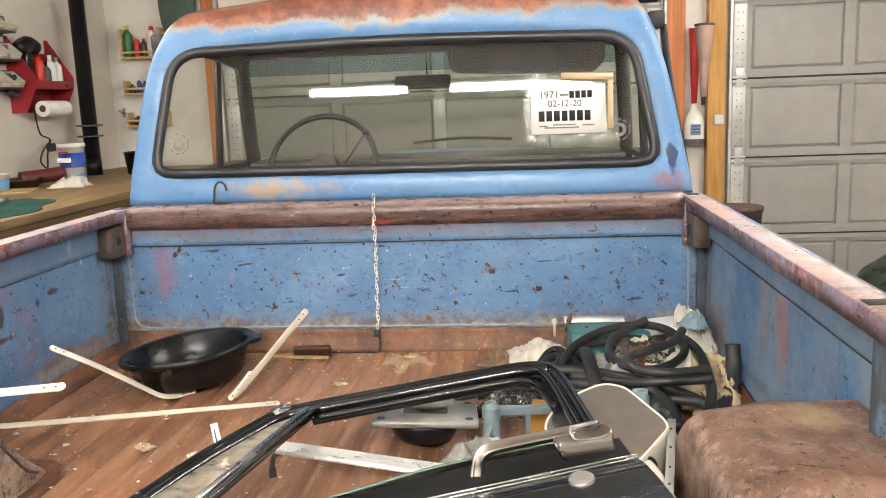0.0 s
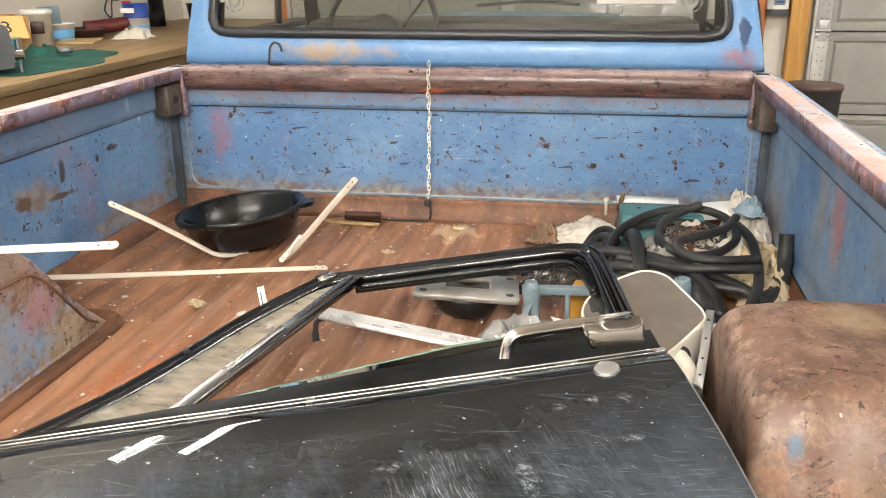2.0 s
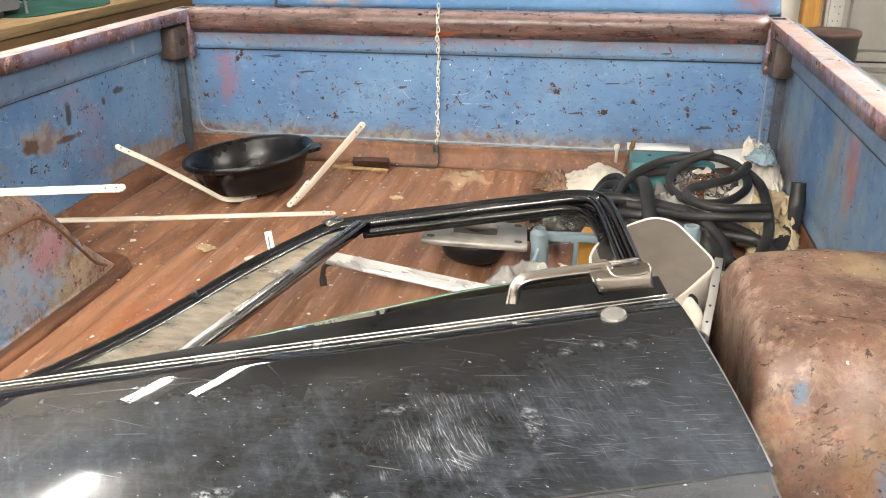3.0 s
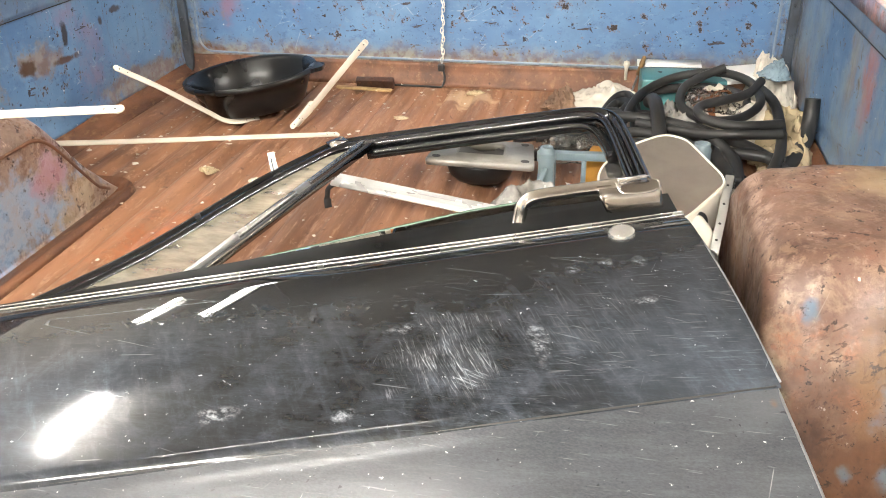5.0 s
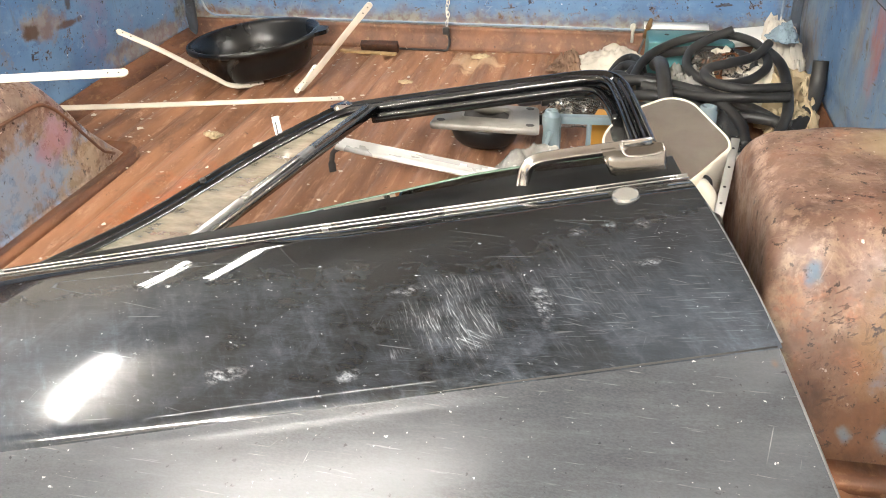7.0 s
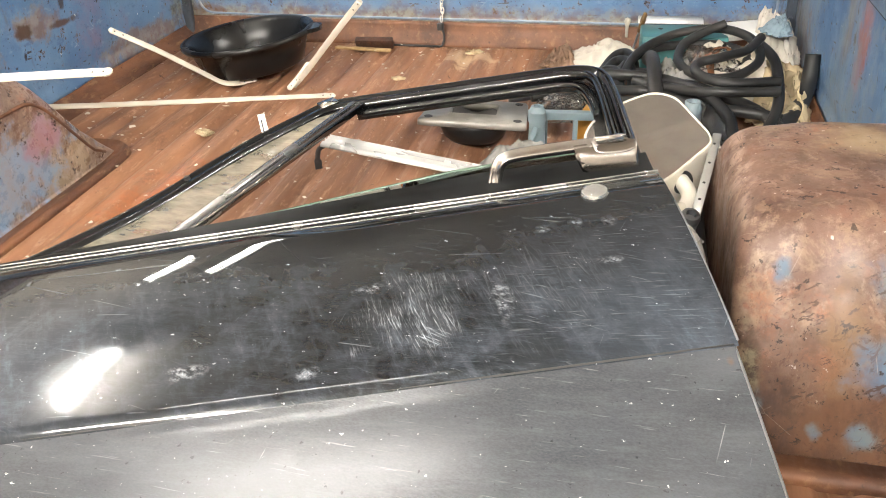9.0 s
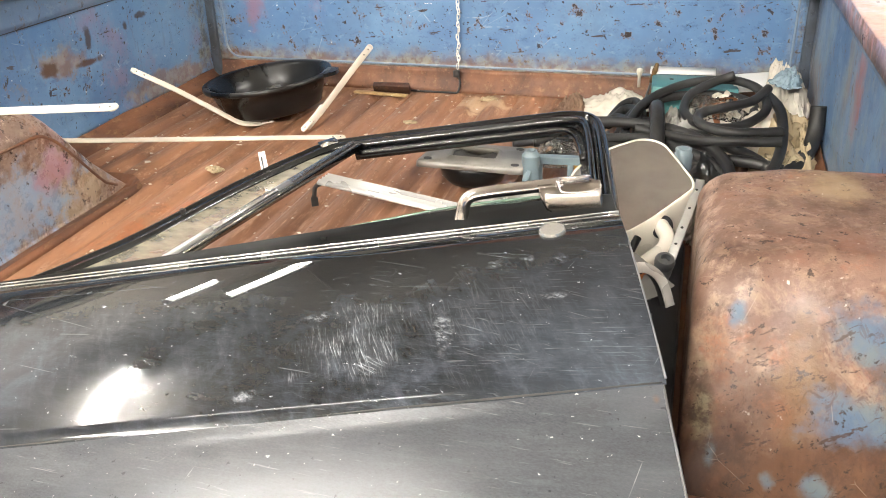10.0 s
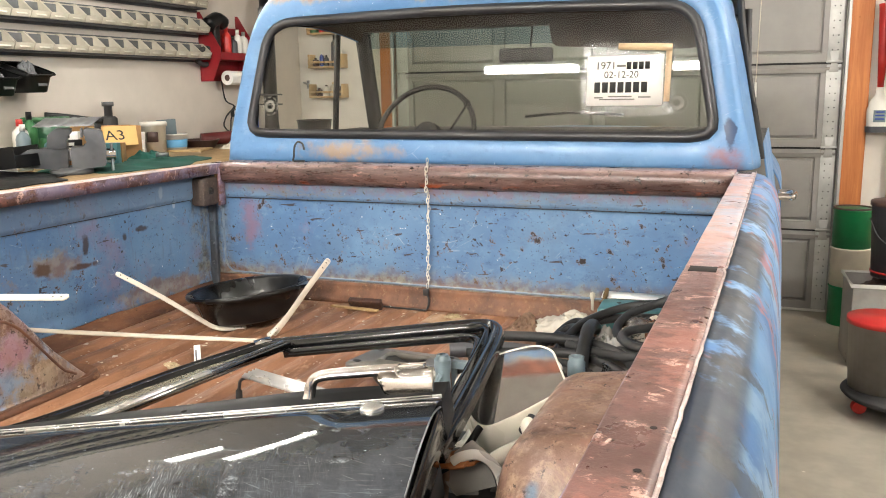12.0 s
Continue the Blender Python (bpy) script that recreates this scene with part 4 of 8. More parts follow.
def side(s):
    """One bed side: inner wall, top rail, outer fender, corner posts. s: -1 or 1."""
    def wall(u, v):
        y, z = 0.0 + BED_END * u, 0.762 + 0.40 * v
        x = WALL_X - 0.006 * v
        if z > 1.058:
            x -= 0.010 * min(1, (z - 1.058) / 0.008)
        x -= 0.003 * noise.noise(Vector((y * 3, z * 5, 5 + s)))
        x += 0.012 * math.exp(-((z - 0.80) / 0.02) ** 2) * 0.4
        return (s * x, y, z)
    part("inner_wall", sheet(wall, 90, 50, 0.002), BLUE_BED, truck, "scratched blue inner bed wall")

    part("wall_crease", sweep([(s * (WALL_X - 0.0055), -0.03 + (BED_END + 0.05) * i / 20, 1.0575) for i in range(21)], rect(0.0024, 0.0032)), DARK, truck, "dark crease along the bed wall")

    def base(u, v):
        y = BED_END * u
        return (s * (WALL_X - 0.002 - 0.05 * v ** 2.0 + 0.002 * noise.noise(Vector((y * 6, v * 3, s)))), y, 0.764 - 0.037 * v + 0.006 * noise.noise(Vector((y * 5, 0, s))) * (1 - v))
    part("wall_base", sheet(base, 60, 6, 0.002), STRIP_RUST, truck, "rusty brown base of the bed wall")

    # top rail: folded box section with stake holes
    pr = [(RAIL_X, 1.138), (RAIL_X - 0.001, 1.1712), (RAIL_X + 0.0012, 1.1727), (0.862, 1.1728), (0.870, 1.1718), (0.872, 1.165), (0.872, 1.14), (0.835, 1.142)]
    def bar(y0, y1):
        bm = bmesh.new()
        n = max(2, int(abs(y1 - y0) / 0.05))
        cols = []
        for i in range(n + 1):
            y = y0 + (y1 - y0) * i / n
            cols.append([bm.verts.new((s * (x + 0.001 * noise.noise(Vector((y * 9, x * 30, z * 9)))), y, z)) for x, z in pr])
        for a, b in zip(cols, cols[1:]):
            for j in range(len(pr)):
                bm.faces.new((a[j], a[(j + 1) % len(pr)], b[(j + 1) % len(pr)], b[j]))
        bm.faces.new(cols[0]), bm.faces.new(cols[-1][::-1])
        return bm
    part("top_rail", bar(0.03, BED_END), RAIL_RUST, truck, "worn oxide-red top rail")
    for y in (0.0, -1.285):
        rim = part("stake_hole", box(s * 0.828, s * 0.862, y - 0.02, y + 0.012, 1.1726, 1.1734, 0.0002), HOLE, truck, "dark rusty stake pocket in the rail")
    for y in (-0.62, -0.9, -1.83, -1.9):
        part("bolt_hole", lathe([(0, 0), (0.0026, 0), (0.0026, 0.0009), (0, 0.0009)], 12, None, Matrix.Translation((s * 0.858, y, 1.1722))), HOLE, truck)
    part("rail_seam", sweep([(s * (0.8722 + 0.0012 * noise.noise(Vector((i * 0.7, 3, s))) - (0.003 if i == 78 else 0)), 0.05 + (BED_END - 0.05) * i / 120, 1.1712 + 0.0005 * noise.noise(Vector((i * 1.3, 8, s)))) for i in range(121)], rect(0.0034, 0.0022, 0.4)), SEAM_PAINT, truck, "pale worn weld seam along the rail")

    # outer fender skin
    shell = [(0.872, 1.170), (0.893, 1.164), (0.912, 1.150), (0.926, 1.125), (0.937, 1.08), (0.945, 1.0), (0.949, 0.92), (0.950, 0.86), (0.948, 0.80), (0.944, 0.72), (0.934, 0.62), (0.918, 0.52), (0.88, 0.47)]
    def skin(u, v):
        q = v * (len(shell) - 1)
        i = min(int(q), len(shell) - 2)
        a, b = shell[i], shell[i + 1]
        y = 0.03 + (BED_END - 0.03) * u
        z = a[1] + (b[1] - a[1]) * (q - i)
        return (s * (a[0] + (b[0] - a[0]) * (q - i)), y, z)
    part("outer_fender", sheet(skin, 30, 36, 0.0015), BLUE_FENDER, truck, "streaked blue outer fender with primer patches")
    # corner post with the stake pocket bracket
    post = box(s * 0.858, s * 0.888, -0.024, -0.004, 0.735, 1.16, 0.006)
    part("corner_post", post, POST_GRIME, truck, "grimy dented corner post")
    br = bmesh.new()
    for x0, x1, y0, y1, z0, z1 in ((0.826, 0.880, -0.115, -0.03, 1.035, 1.13),):
        box(s * x0, s * x1, y0, y1, z0, z1, 0.012, br)
    b = part("stake_pocket", br, POCKET_RUST, truck, "dark grimy stake pocket bracket")
    part("bolt", lathe([(0, 0), (0.013, 0), (0.012, 0.004), (0.006, 0.005), (0.006, 0.008), (0, 0.008)], 14, None, pose(s * 0.826, -0.075, 1.085, 0, -90 * s, 0)), DARK, b)
    part("gusset", box(s * 0.818, s * 0.830, -0.036, -0.004, 1.03, 1.155, 0.004), RAIL_RUST, truck, "oxide-red gusset below the rail")
    for z, r in ((0.98, 0.006), (0.90, 0.007), (0.83, 0.006)):
        part("bolt", lathe([(0, 0), (r, 0), (r * 0.8, 0.006), (0, 0.007)], 8, None, pose(s * 0.870, -0.024, z, 90, 0, 0)), POST_GRIME, truck)
    part("floor_bolt", lathe([(0, 0), (0.016, 0), (0.014, 0.012), (0.006, 0.02), (0, 0.021)], 10, None, Matrix.Translation((s * 0.845, -0.06, FLOOR_Z))), STRIP_RUST, truck)
    # pillar at the rear of the bed wall
    part("rear_post", box(s * 0.83, s * 0.90, BED_END - 0.03, BED_END + 0.02, 0.70, 1.16, 0.008), BLUE_BED, truck)
    part("wall_rib", box(s * 0.850, s * 0.884, -1.30, -1.262, 0.90, 1.15, 0.008), POST_GRIME, truck, "dark rib below the stake pocket")

    # wheel well: a pressed arch with rounded shoulder and base flange
    def rise(d):
        t = max(0.0, d) / (0.25 if s > 0 else 0.205)
        return t if t < 0.82 else 1.0 if t > 1.18 else t - (t - 0.82) ** 2 / 1.44 * 2

    def fall(d):
        t = max(0.0, d) / 0.135
        return t if t < 0.75 else 1.0 if t > 1.25 else t - (t - 0.75) ** 2

    def well(u, v):
        q = 0.5 - 0.5 * math.cos(math.pi * u) * (0.65 + 0.35 * math.cos(math.pi * u) ** 2)
        y = -0.875 - 0.707 * q
        h = 0.247 * rise(-0.875 - y) * fall(y + 1.582)
        top = WALL_X - 0.004 - 0.62
        r = min(0.052, 0.6 * h + 0.0005)
        crown = 0.012 * min(1, h / 0.15)
        if v < 0.45:
            k_ = v / 0.45
            x, z = WALL_X - 0.004 - (top - r) * k_, h + crown * math.cos(k_ * math.pi / 2) ** 1.0 * 0.0 + crown * (1 - k_ ** 2.5) * 0.9
        elif v < 0.72:
            b_ = (v - 0.45) / 0.27 * math.pi / 2
            x, z = 0.62 + r - r * math.sin(b_), h - r + r * math.cos(b_)
        elif v < 0.95:
            k_ = (v - 0.72) / 0.23
            x, z = 0.62, (h - r) * (1 - k_)
        else:
            k_ = (v - 0.95) / 0.05
            x, z = 0.62 - 0.022 * k_, 0.003
        n = noise.noise(Vector((x * 7, y * 7, 3 + s * 2))) + 0.6 * noise.noise(Vector((x * 19, y * 19, z * 19 + s)))
        dent = -0.014 * math.exp(-((y + 1.478) ** 2 + (x - 0.715) ** 2) / 0.0009) - 0.020 * math.exp(-((y + 1.478) ** 2 + (x - 0.64) ** 2) / 0.0008) + 0.004 * math.exp(-((y + 1.44) ** 2 + (x - 0.69) ** 2) / 0.0006) if s > 0 else 0
        return (s * (x + 0.003 * n * min(1, z * 10)), y + 0.003 * n, FLOOR_Z + 0.002 + max(0, z + 0.003 * n * min(1, z * 10) + dent * min(1, z * 8)))
    line = [(s * 0.87, -0.868, FLOOR_Z + 0.004), (s * 0.66, -0.868, FLOOR_Z + 0.004), (s * 0.615, -0.880, FLOOR_Z + 0.004), (s * 0.598, -0.920, FLOOR_Z + 0.004), (s * 0.597, -1.10, FLOOR_Z + 0.004), (s * 0.597, -1.40, FLOOR_Z + 0.004), (s * 0.598, -1.54, FLOOR_Z + 0.004), (s * 0.612, -1.588, FLOOR_Z + 0.004), (s * 0.66, -1.600, FLOOR_Z + 0.004), (s * 0.875, -1.602, FLOOR_Z + 0.004)]
    part("well_flange", sweep(curve_points(line, 6), [(-0.026, -0.004), (-0.024, 0.001), (0.0, 0.004), (0.022, 0.016), (0.028, -0.004)] if s > 0 else [(-0.028, -0.004), (-0.022, 0.015), (0.0, 0.004), (0.020, 0.001), (0.022, -0.004)]), STRIP_RUST, truck, "rusty foot flange of the wheel well")
    ridge = []
    for i in range(40):
        y = -0.91 - 0.64 * i / 39
        h = 0.247 * rise(-0.875 - y) * fall(y + 1.582)
        r = min(0.052, 0.6 * h + 0.0005)
        ridge.append((s * 0.6215, y, FLOOR_Z + h - r * 0.9))
    if s < 0:
        part("well_ridge", sweep(ridge, circle(0.0038, 8)), STRIP_RUST, truck, "dark brown pressed ridge along the well shoulder")
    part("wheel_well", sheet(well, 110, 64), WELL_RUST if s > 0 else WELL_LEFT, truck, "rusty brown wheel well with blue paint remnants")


k = Mat("blue_paint_fender")
base = k.mix(k.ramp(k.noise(4, 5, 0.6), 0.35, 0.65), lin("4a78b0"), lin("74a0cc"))
base = k.mix(k.ramp(k.noise(30, 7, 0.72), 0.61, 0.64, 0, 0.7), base, lin("4a4444"))
# rubbed patches slant down the skin: pale blue, primer pink; dark grey nearest the rail
pale = k.noise(9, 5, 0.62, s=(1, 0.55, 1.1), turn=(0.9, 0, 0), shift=(4, 2, 0))
base = k.mix(k.ramp(pale, 0.52, 0.60, 0, 0.75), base, lin("93b4d2"))
pink = k.noise(8, 6, 0.66, s=(1, 0.55, 1.1), turn=(0.9, 0, 0), shift=(1, 7, 3))
base = k.mix(k.ramp(pink, 0.555, 0.60, 0, 0.85), base, lin("b0787c"))
base = k.mix(k.ramp(k.noise(13, 6, 0.68, s=(1, 0.4, 1.2), turn=(0.9, 0, 0), shift=(8, 1, 5)), 0.57, 0.62, 0, 0.8), base, lin("3a4250"))
bare = k.noise(7, 6, 0.66, s=(1, 0.5, 1.2), turn=(0.9, 0, 0), shift=(1, 6, 2))
bare = k.math("MULTIPLY", k.ramp(bare, 0.38, 0.47), k.math("MULTIPLY", k.ramp(k.axis(2), 1.136, 1.156), k.ramp(k.axis(1), -0.45, -0.85, 0.1, 1.0)))
base = k.mix(k.math("MULTIPLY", bare, 0.92), base, k.mix(k.ramp(k.noise(25, 6, 0.7, s=(1, 0.4, 1)), 0.4, 0.65), lin("17181a"), lin("3a3836")))
k.set(Base_Color=base, Roughness=k.ramp(k.noise(10, 5), 0.3, 0.7, 0.40, 0.56))
BLUE_FENDER = k.m
POST_GRIME = rust("grimy_blue_post", "38393b", "515d6c", "6a849f", (1, 1, 0.4), 0.6, 0.0).m
POCKET_RUST = rust("rusty_grey_pocket", "3a302a", "5c5049", "7d6f66", (1, 1, 0.7), 0.55, 0.0, 0.5, 14.0).m

bed_floor()
front_panel()
for s in (-1, 1):
    side(s)
# the floor pan below, so that the bed is closed
part("underbody", box(-0.88, 0.88, BED_END, 0.0, 0.60, 0.705, 0.004), DARK, truck)

# ---- cab ----
CAB_LEAN = 0.13


def cab_y(z):
    return 0.062 + CAB_LEAN * (z - 1.18)


CAB_OUT = [(-0.868, 1.165), (0.868, 1.165), (0.838, 1.30), (0.800, 1.50), (0.765, 1.625), (0.70, 1.745), (0.0, 1.812), (-0.70, 1.745), (-0.765, 1.625), (-0.800, 1.50), (-0.838, 1.30)]
CAB_WIN = [(-0.762, 1.268), (0.762, 1.262), (0.690, 1.628), (0.0, 1.646), (-0.690, 1.630)]


def resampled(pts, n):
    """n points evenly spread round a closed outline, from the one straight below the middle."""
    pts = [Vector(p) for p in pts]
    segs = [(pts[i], pts[(i + 1) % len(pts)]) for i in range(len(pts))]
    total = sum((b - a).length for a, b in segs)
    out, want, run = [], 0.0, 0.0
    for a, b in segs:
        d = (b - a).length
        while want <= run + d + 1e-9 and len(out) < n:
            out.append(a + (b - a) * ((want - run) / d if d else 0))
            want += total / n
        run += d
    return out


def by_angle(pts, n, c):
    """n points of an outline at even angles about c."""
    dense = resampled(pts, 1400)
    out = []
    for i in range(n):
        a = -math.pi + 2 * math.pi * (i + 0.5) / n
        out.append(min(dense, key=lambda p: abs((math.atan2((p.y - c[1]) * 2.0, p.x - c[0]) - a + math.pi) % (2 * math.pi) - math.pi)))
    return out


def cab():
    n = 160
    c = (0, 1.45)
    outer = by_angle(round_outline(CAB_OUT, [0.02, 0.02, 0.1, 0.1, 0.1, 0.14, 0.4, 0.14, 0.1, 0.1, 0.1], 8), n, c)
    inner = by_angle(round_outline(CAB_WIN, [0.055, 0.055, 0.09, 0.3, 0.09], 10), n, c)
    bm = bmesh.new()
    rings = []
    for q, dy in ((0.0, 0.012), (0.03, 0.0), (0.35, -0.008), (0.75, -0.006), (0.93, 0.004), (0.985, 0.022), (1.0, 0.05)):
        rings.append([bm.verts.new((a.x + (b.x - a.x) * q, cab_y(a.y + (b.y - a.y) * q) + dy, a.y + (b.y - a.y) * q)) for a, b in zip(inner, outer)])
    for grow, y in ((1.0, 0.16), (1.004, 0.24)):
        rings.append([bm.verts.new((b.x * grow + 0.012 * (1 if b.x > 0 else -1) * min(1, abs(b.x) / 0.3), max(y, cab_y(b.y) + 0.05 + (y - 0.12)), b.y + (0.014 if b.y > 1.6 else 0))) for b in outer])
    for a, b in zip(rings, rings[1:]):
        for i in range(n):
            j = (i + 1) % n
            bm.faces.new((a[i], a[j], b[j], b[i]))
    part("cab_back", bm, BLUE_CAB, truck, "blue cab back with rust along the roof edge")

    # roof skin and its lining
    top = sorted([p for p in outer if p.y > 1.60], key=lambda p: p.x)
    def roof(u, v, drop=0.0):
        q = u * (len(top) - 1)
        i = min(int(q), len(top) - 2)
        p = top[i] + (top[i + 1] - top[i]) * (q - i)
        y = 0.23 + 0.72 * v
        x = p.x * 1.004 + 0.012 * (1 if p.x > 0 else -1) * min(1, abs(p.x) / 0.3)
        return (x * (1 - 0.03 * v), y, p.y + 0.014 + 0.02 * math.sin(math.pi * v) - 0.035 * v * v - drop)
    part("roof", sheet(lambda u, v: roof(u, v), 40, 10), BLUE_CAB, truck, "blue cab roof browned with rust")
    part("headliner", sheet(lambda u, v: roof(0.03 + 0.94 * u, v, 0.03), 30, 8), BROWN_DARK, truck, "dark brown bare cab ceiling")

    # rear window: gasket, pane
    ring = [Vector((p.x, cab_y(p.y) - 0.004, p.y)) for p in resampled([tuple(p) for p in inner], 150)]
    part("window_gasket", sweep(ring, rect(0.030, 0.024, 0.35), up=(0, -1, CAB_LEAN), closed=True), GASKET, truck, "black rubber rear window gasket")
    bm = bmesh.new()
    bm.faces.new([bm.verts.new((p.x, cab_y(p.y) + 0.006, p.y)) for p in inner])
    g = part("rear_window", bm, REAR_GLASS, truck, "clear rear window glass with stickers", smooth=False)
    g.visible_shadow = False
    # chrome-less drip rail along the right and left roof edge
    for s in (-1, 1):
        line = [(s * 0.80, 0.245, 1.66), (s * 0.812, 0.245, 1.55), (s * 0.838, 0.25, 1.40), (s * 0.868, 0.255, 1.25), (s * 0.878, 0.26, 1.19)]
        part("door_seal", sweep(curve_points(line, 5), rect(0.012, 0.02)), DARK, truck, "dark gap at the rear of the cab door")
        # B-pillar lining, vent post, A-pillar, roof rail, door top
        part("vent_post", sweep([(s * 0.80, 0.80, 1.66), (s * 0.815, 0.775, 1.24)], rect(0.02, 0.026)), DARK, truck, "dark vent window post")
        part("windscreen_pillar", sweep([(s * 0.745, 0.90, 1.70), (s * 0.785, 1.09, 1.27), (s * 0.79, 1.14, 1.18)], rect(0.05, 0.075)), DARK, truck, "dark windscreen pillar")
        part("roof_rail", sweep(curve_points([(s * 0.775, 0.22, 1.675), (s * 0.772, 0.55, 1.675), (s * 0.75, 0.92, 1.675)], 5), rect(0.05, 0.05)), DARK, truck)
        def door_skin(u, v):
            y, z = 0.262 + 1.0 * u, 1.235 - 0.75 * v
            return (s * (0.878 + 0.062 * math.sin(min(1, v * 1.3) * math.pi / 2) - 0.02 * max(0, v - 0.6)), y, z)
        d = part("cab_door", sheet(door_skin, 16, 24, 0.004), BLUE_CAB, truck, "blue cab door with chrome handle")
        h = rod((s * 0.930, 0.30, 1.075), (s * 0.968, 0.30, 1.075), 0.011, 0.010)
        sweep(curve_points([(s * 0.968, 0.29, 1.075), (s * 0.975, 0.34, 1.076), (s * 0.971, 0.41, 1.075), (s * 0.930, 0.42, 1.074)], 6), circle(0.010, 8), bm=h)
        part("door_handle", h, CHROME, d, "chrome outside door handle")
        part("lock_button", lathe([(0, 0), (0.011, 0), (0.011, 0.006), (0, 0.008)], 14, None, pose(s * 0.936, 0.30, 1.0, 0, 90 * s, 0)), CHROME, d)
        part("window_ledge", box(s * 0.80, s * 0.88, 0.25, 1.12, 1.215, 1.240, 0.006), DARK, truck)
        def wing(u, v):
            y = 1.16 + 0.9 * u
            return (s * (0.70 + 0.24 * math.sin(min(1, v * 2.2) * math.pi / 2)), y, 1.19 - 0.02 * u - 0.65 * max(0, v - 0.12))
        part("front_wing", sheet(wing, 10, 20, 0.003), BLUE_CAB, truck)
    part("windscreen_header", box(-0.74, 0.74, 0.88, 0.95, 1.645, 1.70, 0.012), BROWN_DARK, truck)
    def screen(u, v):
        return (-0.765 + 1.53 * u + 0.0, 1.10 - 0.19 * v + 0.05 * math.sin(math.pi * u), 1.245 + 0.42 * v)
    g = part("windscreen", sheet(screen, 16, 8), SCREEN_GLASS, truck, "greenish tinted windscreen")
    g.visible_shadow = False
    g = part("tint_band", sheet(lambda u, v: tuple(Vector(screen(u, 0.80 + 0.2 * v)) + Vector((0, -0.004, 0))), 16, 3), TINT_BAND, truck, "blue tint band at the top of the windscreen")
    g.visible_shadow = False
    part("dashboard", box(-0.78, 0.78, 0.98, 1.30, 1.02, 1.238, 0.03), DARK, truck, "dark metal dashboard")
    part("bonnet", sheet(lambda u, v: (-0.72 + 1.44 * u, 1.20 + 0.85 * v, 1.20 + 0.03 * math.sin(math.pi * u) - 0.02 * v), 16, 8, 0.004), BLUE_CAB, truck)
    part("cab_floor", box(-0.86, 0.86, 0.10, 1.25, 0.55, 0.62, 0.01), DARK, truck)
    part("bench_seat", box(-0.72, 0.72, 0.17, 0.34, 0.62, 1.20, 0.06, seg=4), DARK, truck, "dark bench seat back")
    # steering wheel on its column
    m = pose(-0.40, 0.76, 1.235, 62, 0, 0)
    rim = sweep([m @ Vector((0.205 * math.cos(a * math.pi / 24), 0.205 * math.sin(a * math.pi / 24), 0)) for a in range(48)], circle(0.011, 8), up=(0, -0.6, 0.5), closed=True)
    wheel = part("steering_wheel", rim, DARK, truck, "thin dark steering wheel")
    hub = lathe([(0, 0), (0.06, 0), (0.05, 0.03), (0, 0.035)], 20, None, m @ pose(0, 0, -0.03))
    for a in (-25, 205):
        rod(m @ Vector((0.04 * math.cos(radians(a)), 0.04 * math.sin(radians(a)), 0)), m @ Vector((0.2 * math.cos(radians(a)), 0.2 * math.sin(radians(a)), 0)), 0.009, bm=hub)
    part("hub", hub, DARK, wheel)
    part("steering_column", rod((-0.40, 0.78, 1.22), (-0.40, 1.15, 1.02), 0.03), DARK, truck)
    lever = rod((-0.36, 0.86, 1.20), (-0.235, 0.80, 1.345), 0.005)
    lathe([(0, 0), (0.012, 0.004), (0.016, 0.016), (0.01, 0.028), (0, 0.03)], 12, lever, Matrix.Translation((-0.235, 0.80, 1.335)))
    part("shift_lever", lever, DARK, truck, "column shift lever with round knob")
    mir = box(-0.125, 0.095, 0.865, 0.885, 1.505, 1.560, 0.012)
    rod((0, 0.885, 1.55), (0, 0.92, 1.67), 0.004, bm=mir)
    part("rear_view_mirror", mir, DARK, truck, "dark inside rear-view mirror")
    part("sun_visor", slab(round_outline([(0.10, 1.56), (0.62, 1.535), (0.68, 1.58), (0.68, 1.66), (0.08, 1.66)], 0.03), 0.0, 0.014, None, Matrix.Translation((0, 0.86, 0)) @ pose(0, 0, 0, 90, 0, 0)), BROWN_DARK, truck, "dark brown sun visor folded down")
    # wiper
    part("wiper", sweep(curve_points([(-0.10, 1.16, 1.285), (0.1, 1.17, 1.30), (0.32, 1.17, 1.29)], 5), rect(0.008, 0.012)), DARK, truck)
    for x, z in ((-0.684, 1.358), (0.652, 1.357)):
        st = bmesh.new()
        y = cab_y(z) + 0.003
        for r0, r1 in ((0.028, 0.032), (0.010, 0.020)):
            for i in range(26):
                if r0 > 0.02 and i % 3 == 2:
                    continue
                a0, a1 = 2 * math.pi * i / 26, 2 * math.pi * (i + 0.8) / 26
                ps = [(r0, a0), (r1, a0), (r1, a1), (r0, a1)]
                lo = [st.verts.new((x + r * math.cos(a), y + CAB_LEAN * r * math.sin(a), z + r * math.sin(a))) for r, a in ps]
                st.faces.new(lo)
        part("window_sticker", st, GREY_INK, truck, "round dark sticker on the rear window", smooth=False)


cab()
for s in (-1, 1):
    for y in (-1.28, 1.75):
        m = pose(s * 0.77, y, 0.34, 0, 90, 0)
        wheel = part("wheel", lathe([(0.20, -0.10), (0.30, -0.11), (0.335, -0.09), (0.34, 0), (0.335, 0.09), (0.30, 0.11), (0.20, 0.10)], 40, None, m), RUBBER, truck, "black truck tyre")
        part("rim", lathe([(0, -0.02), (0.10, -0.02), (0.13, 0.03), (0.19, 0.05), (0.205, 0.09), (0.205, -0.09), (0, -0.09)], 32, None, m), WHITE_STRAP, wheel, "white steel rim")


# ---- the garage ----
WEST, EAST, NORTH, SOUTH, TOP = -2.47, 4.6, 3.26, -5.2, 2.66


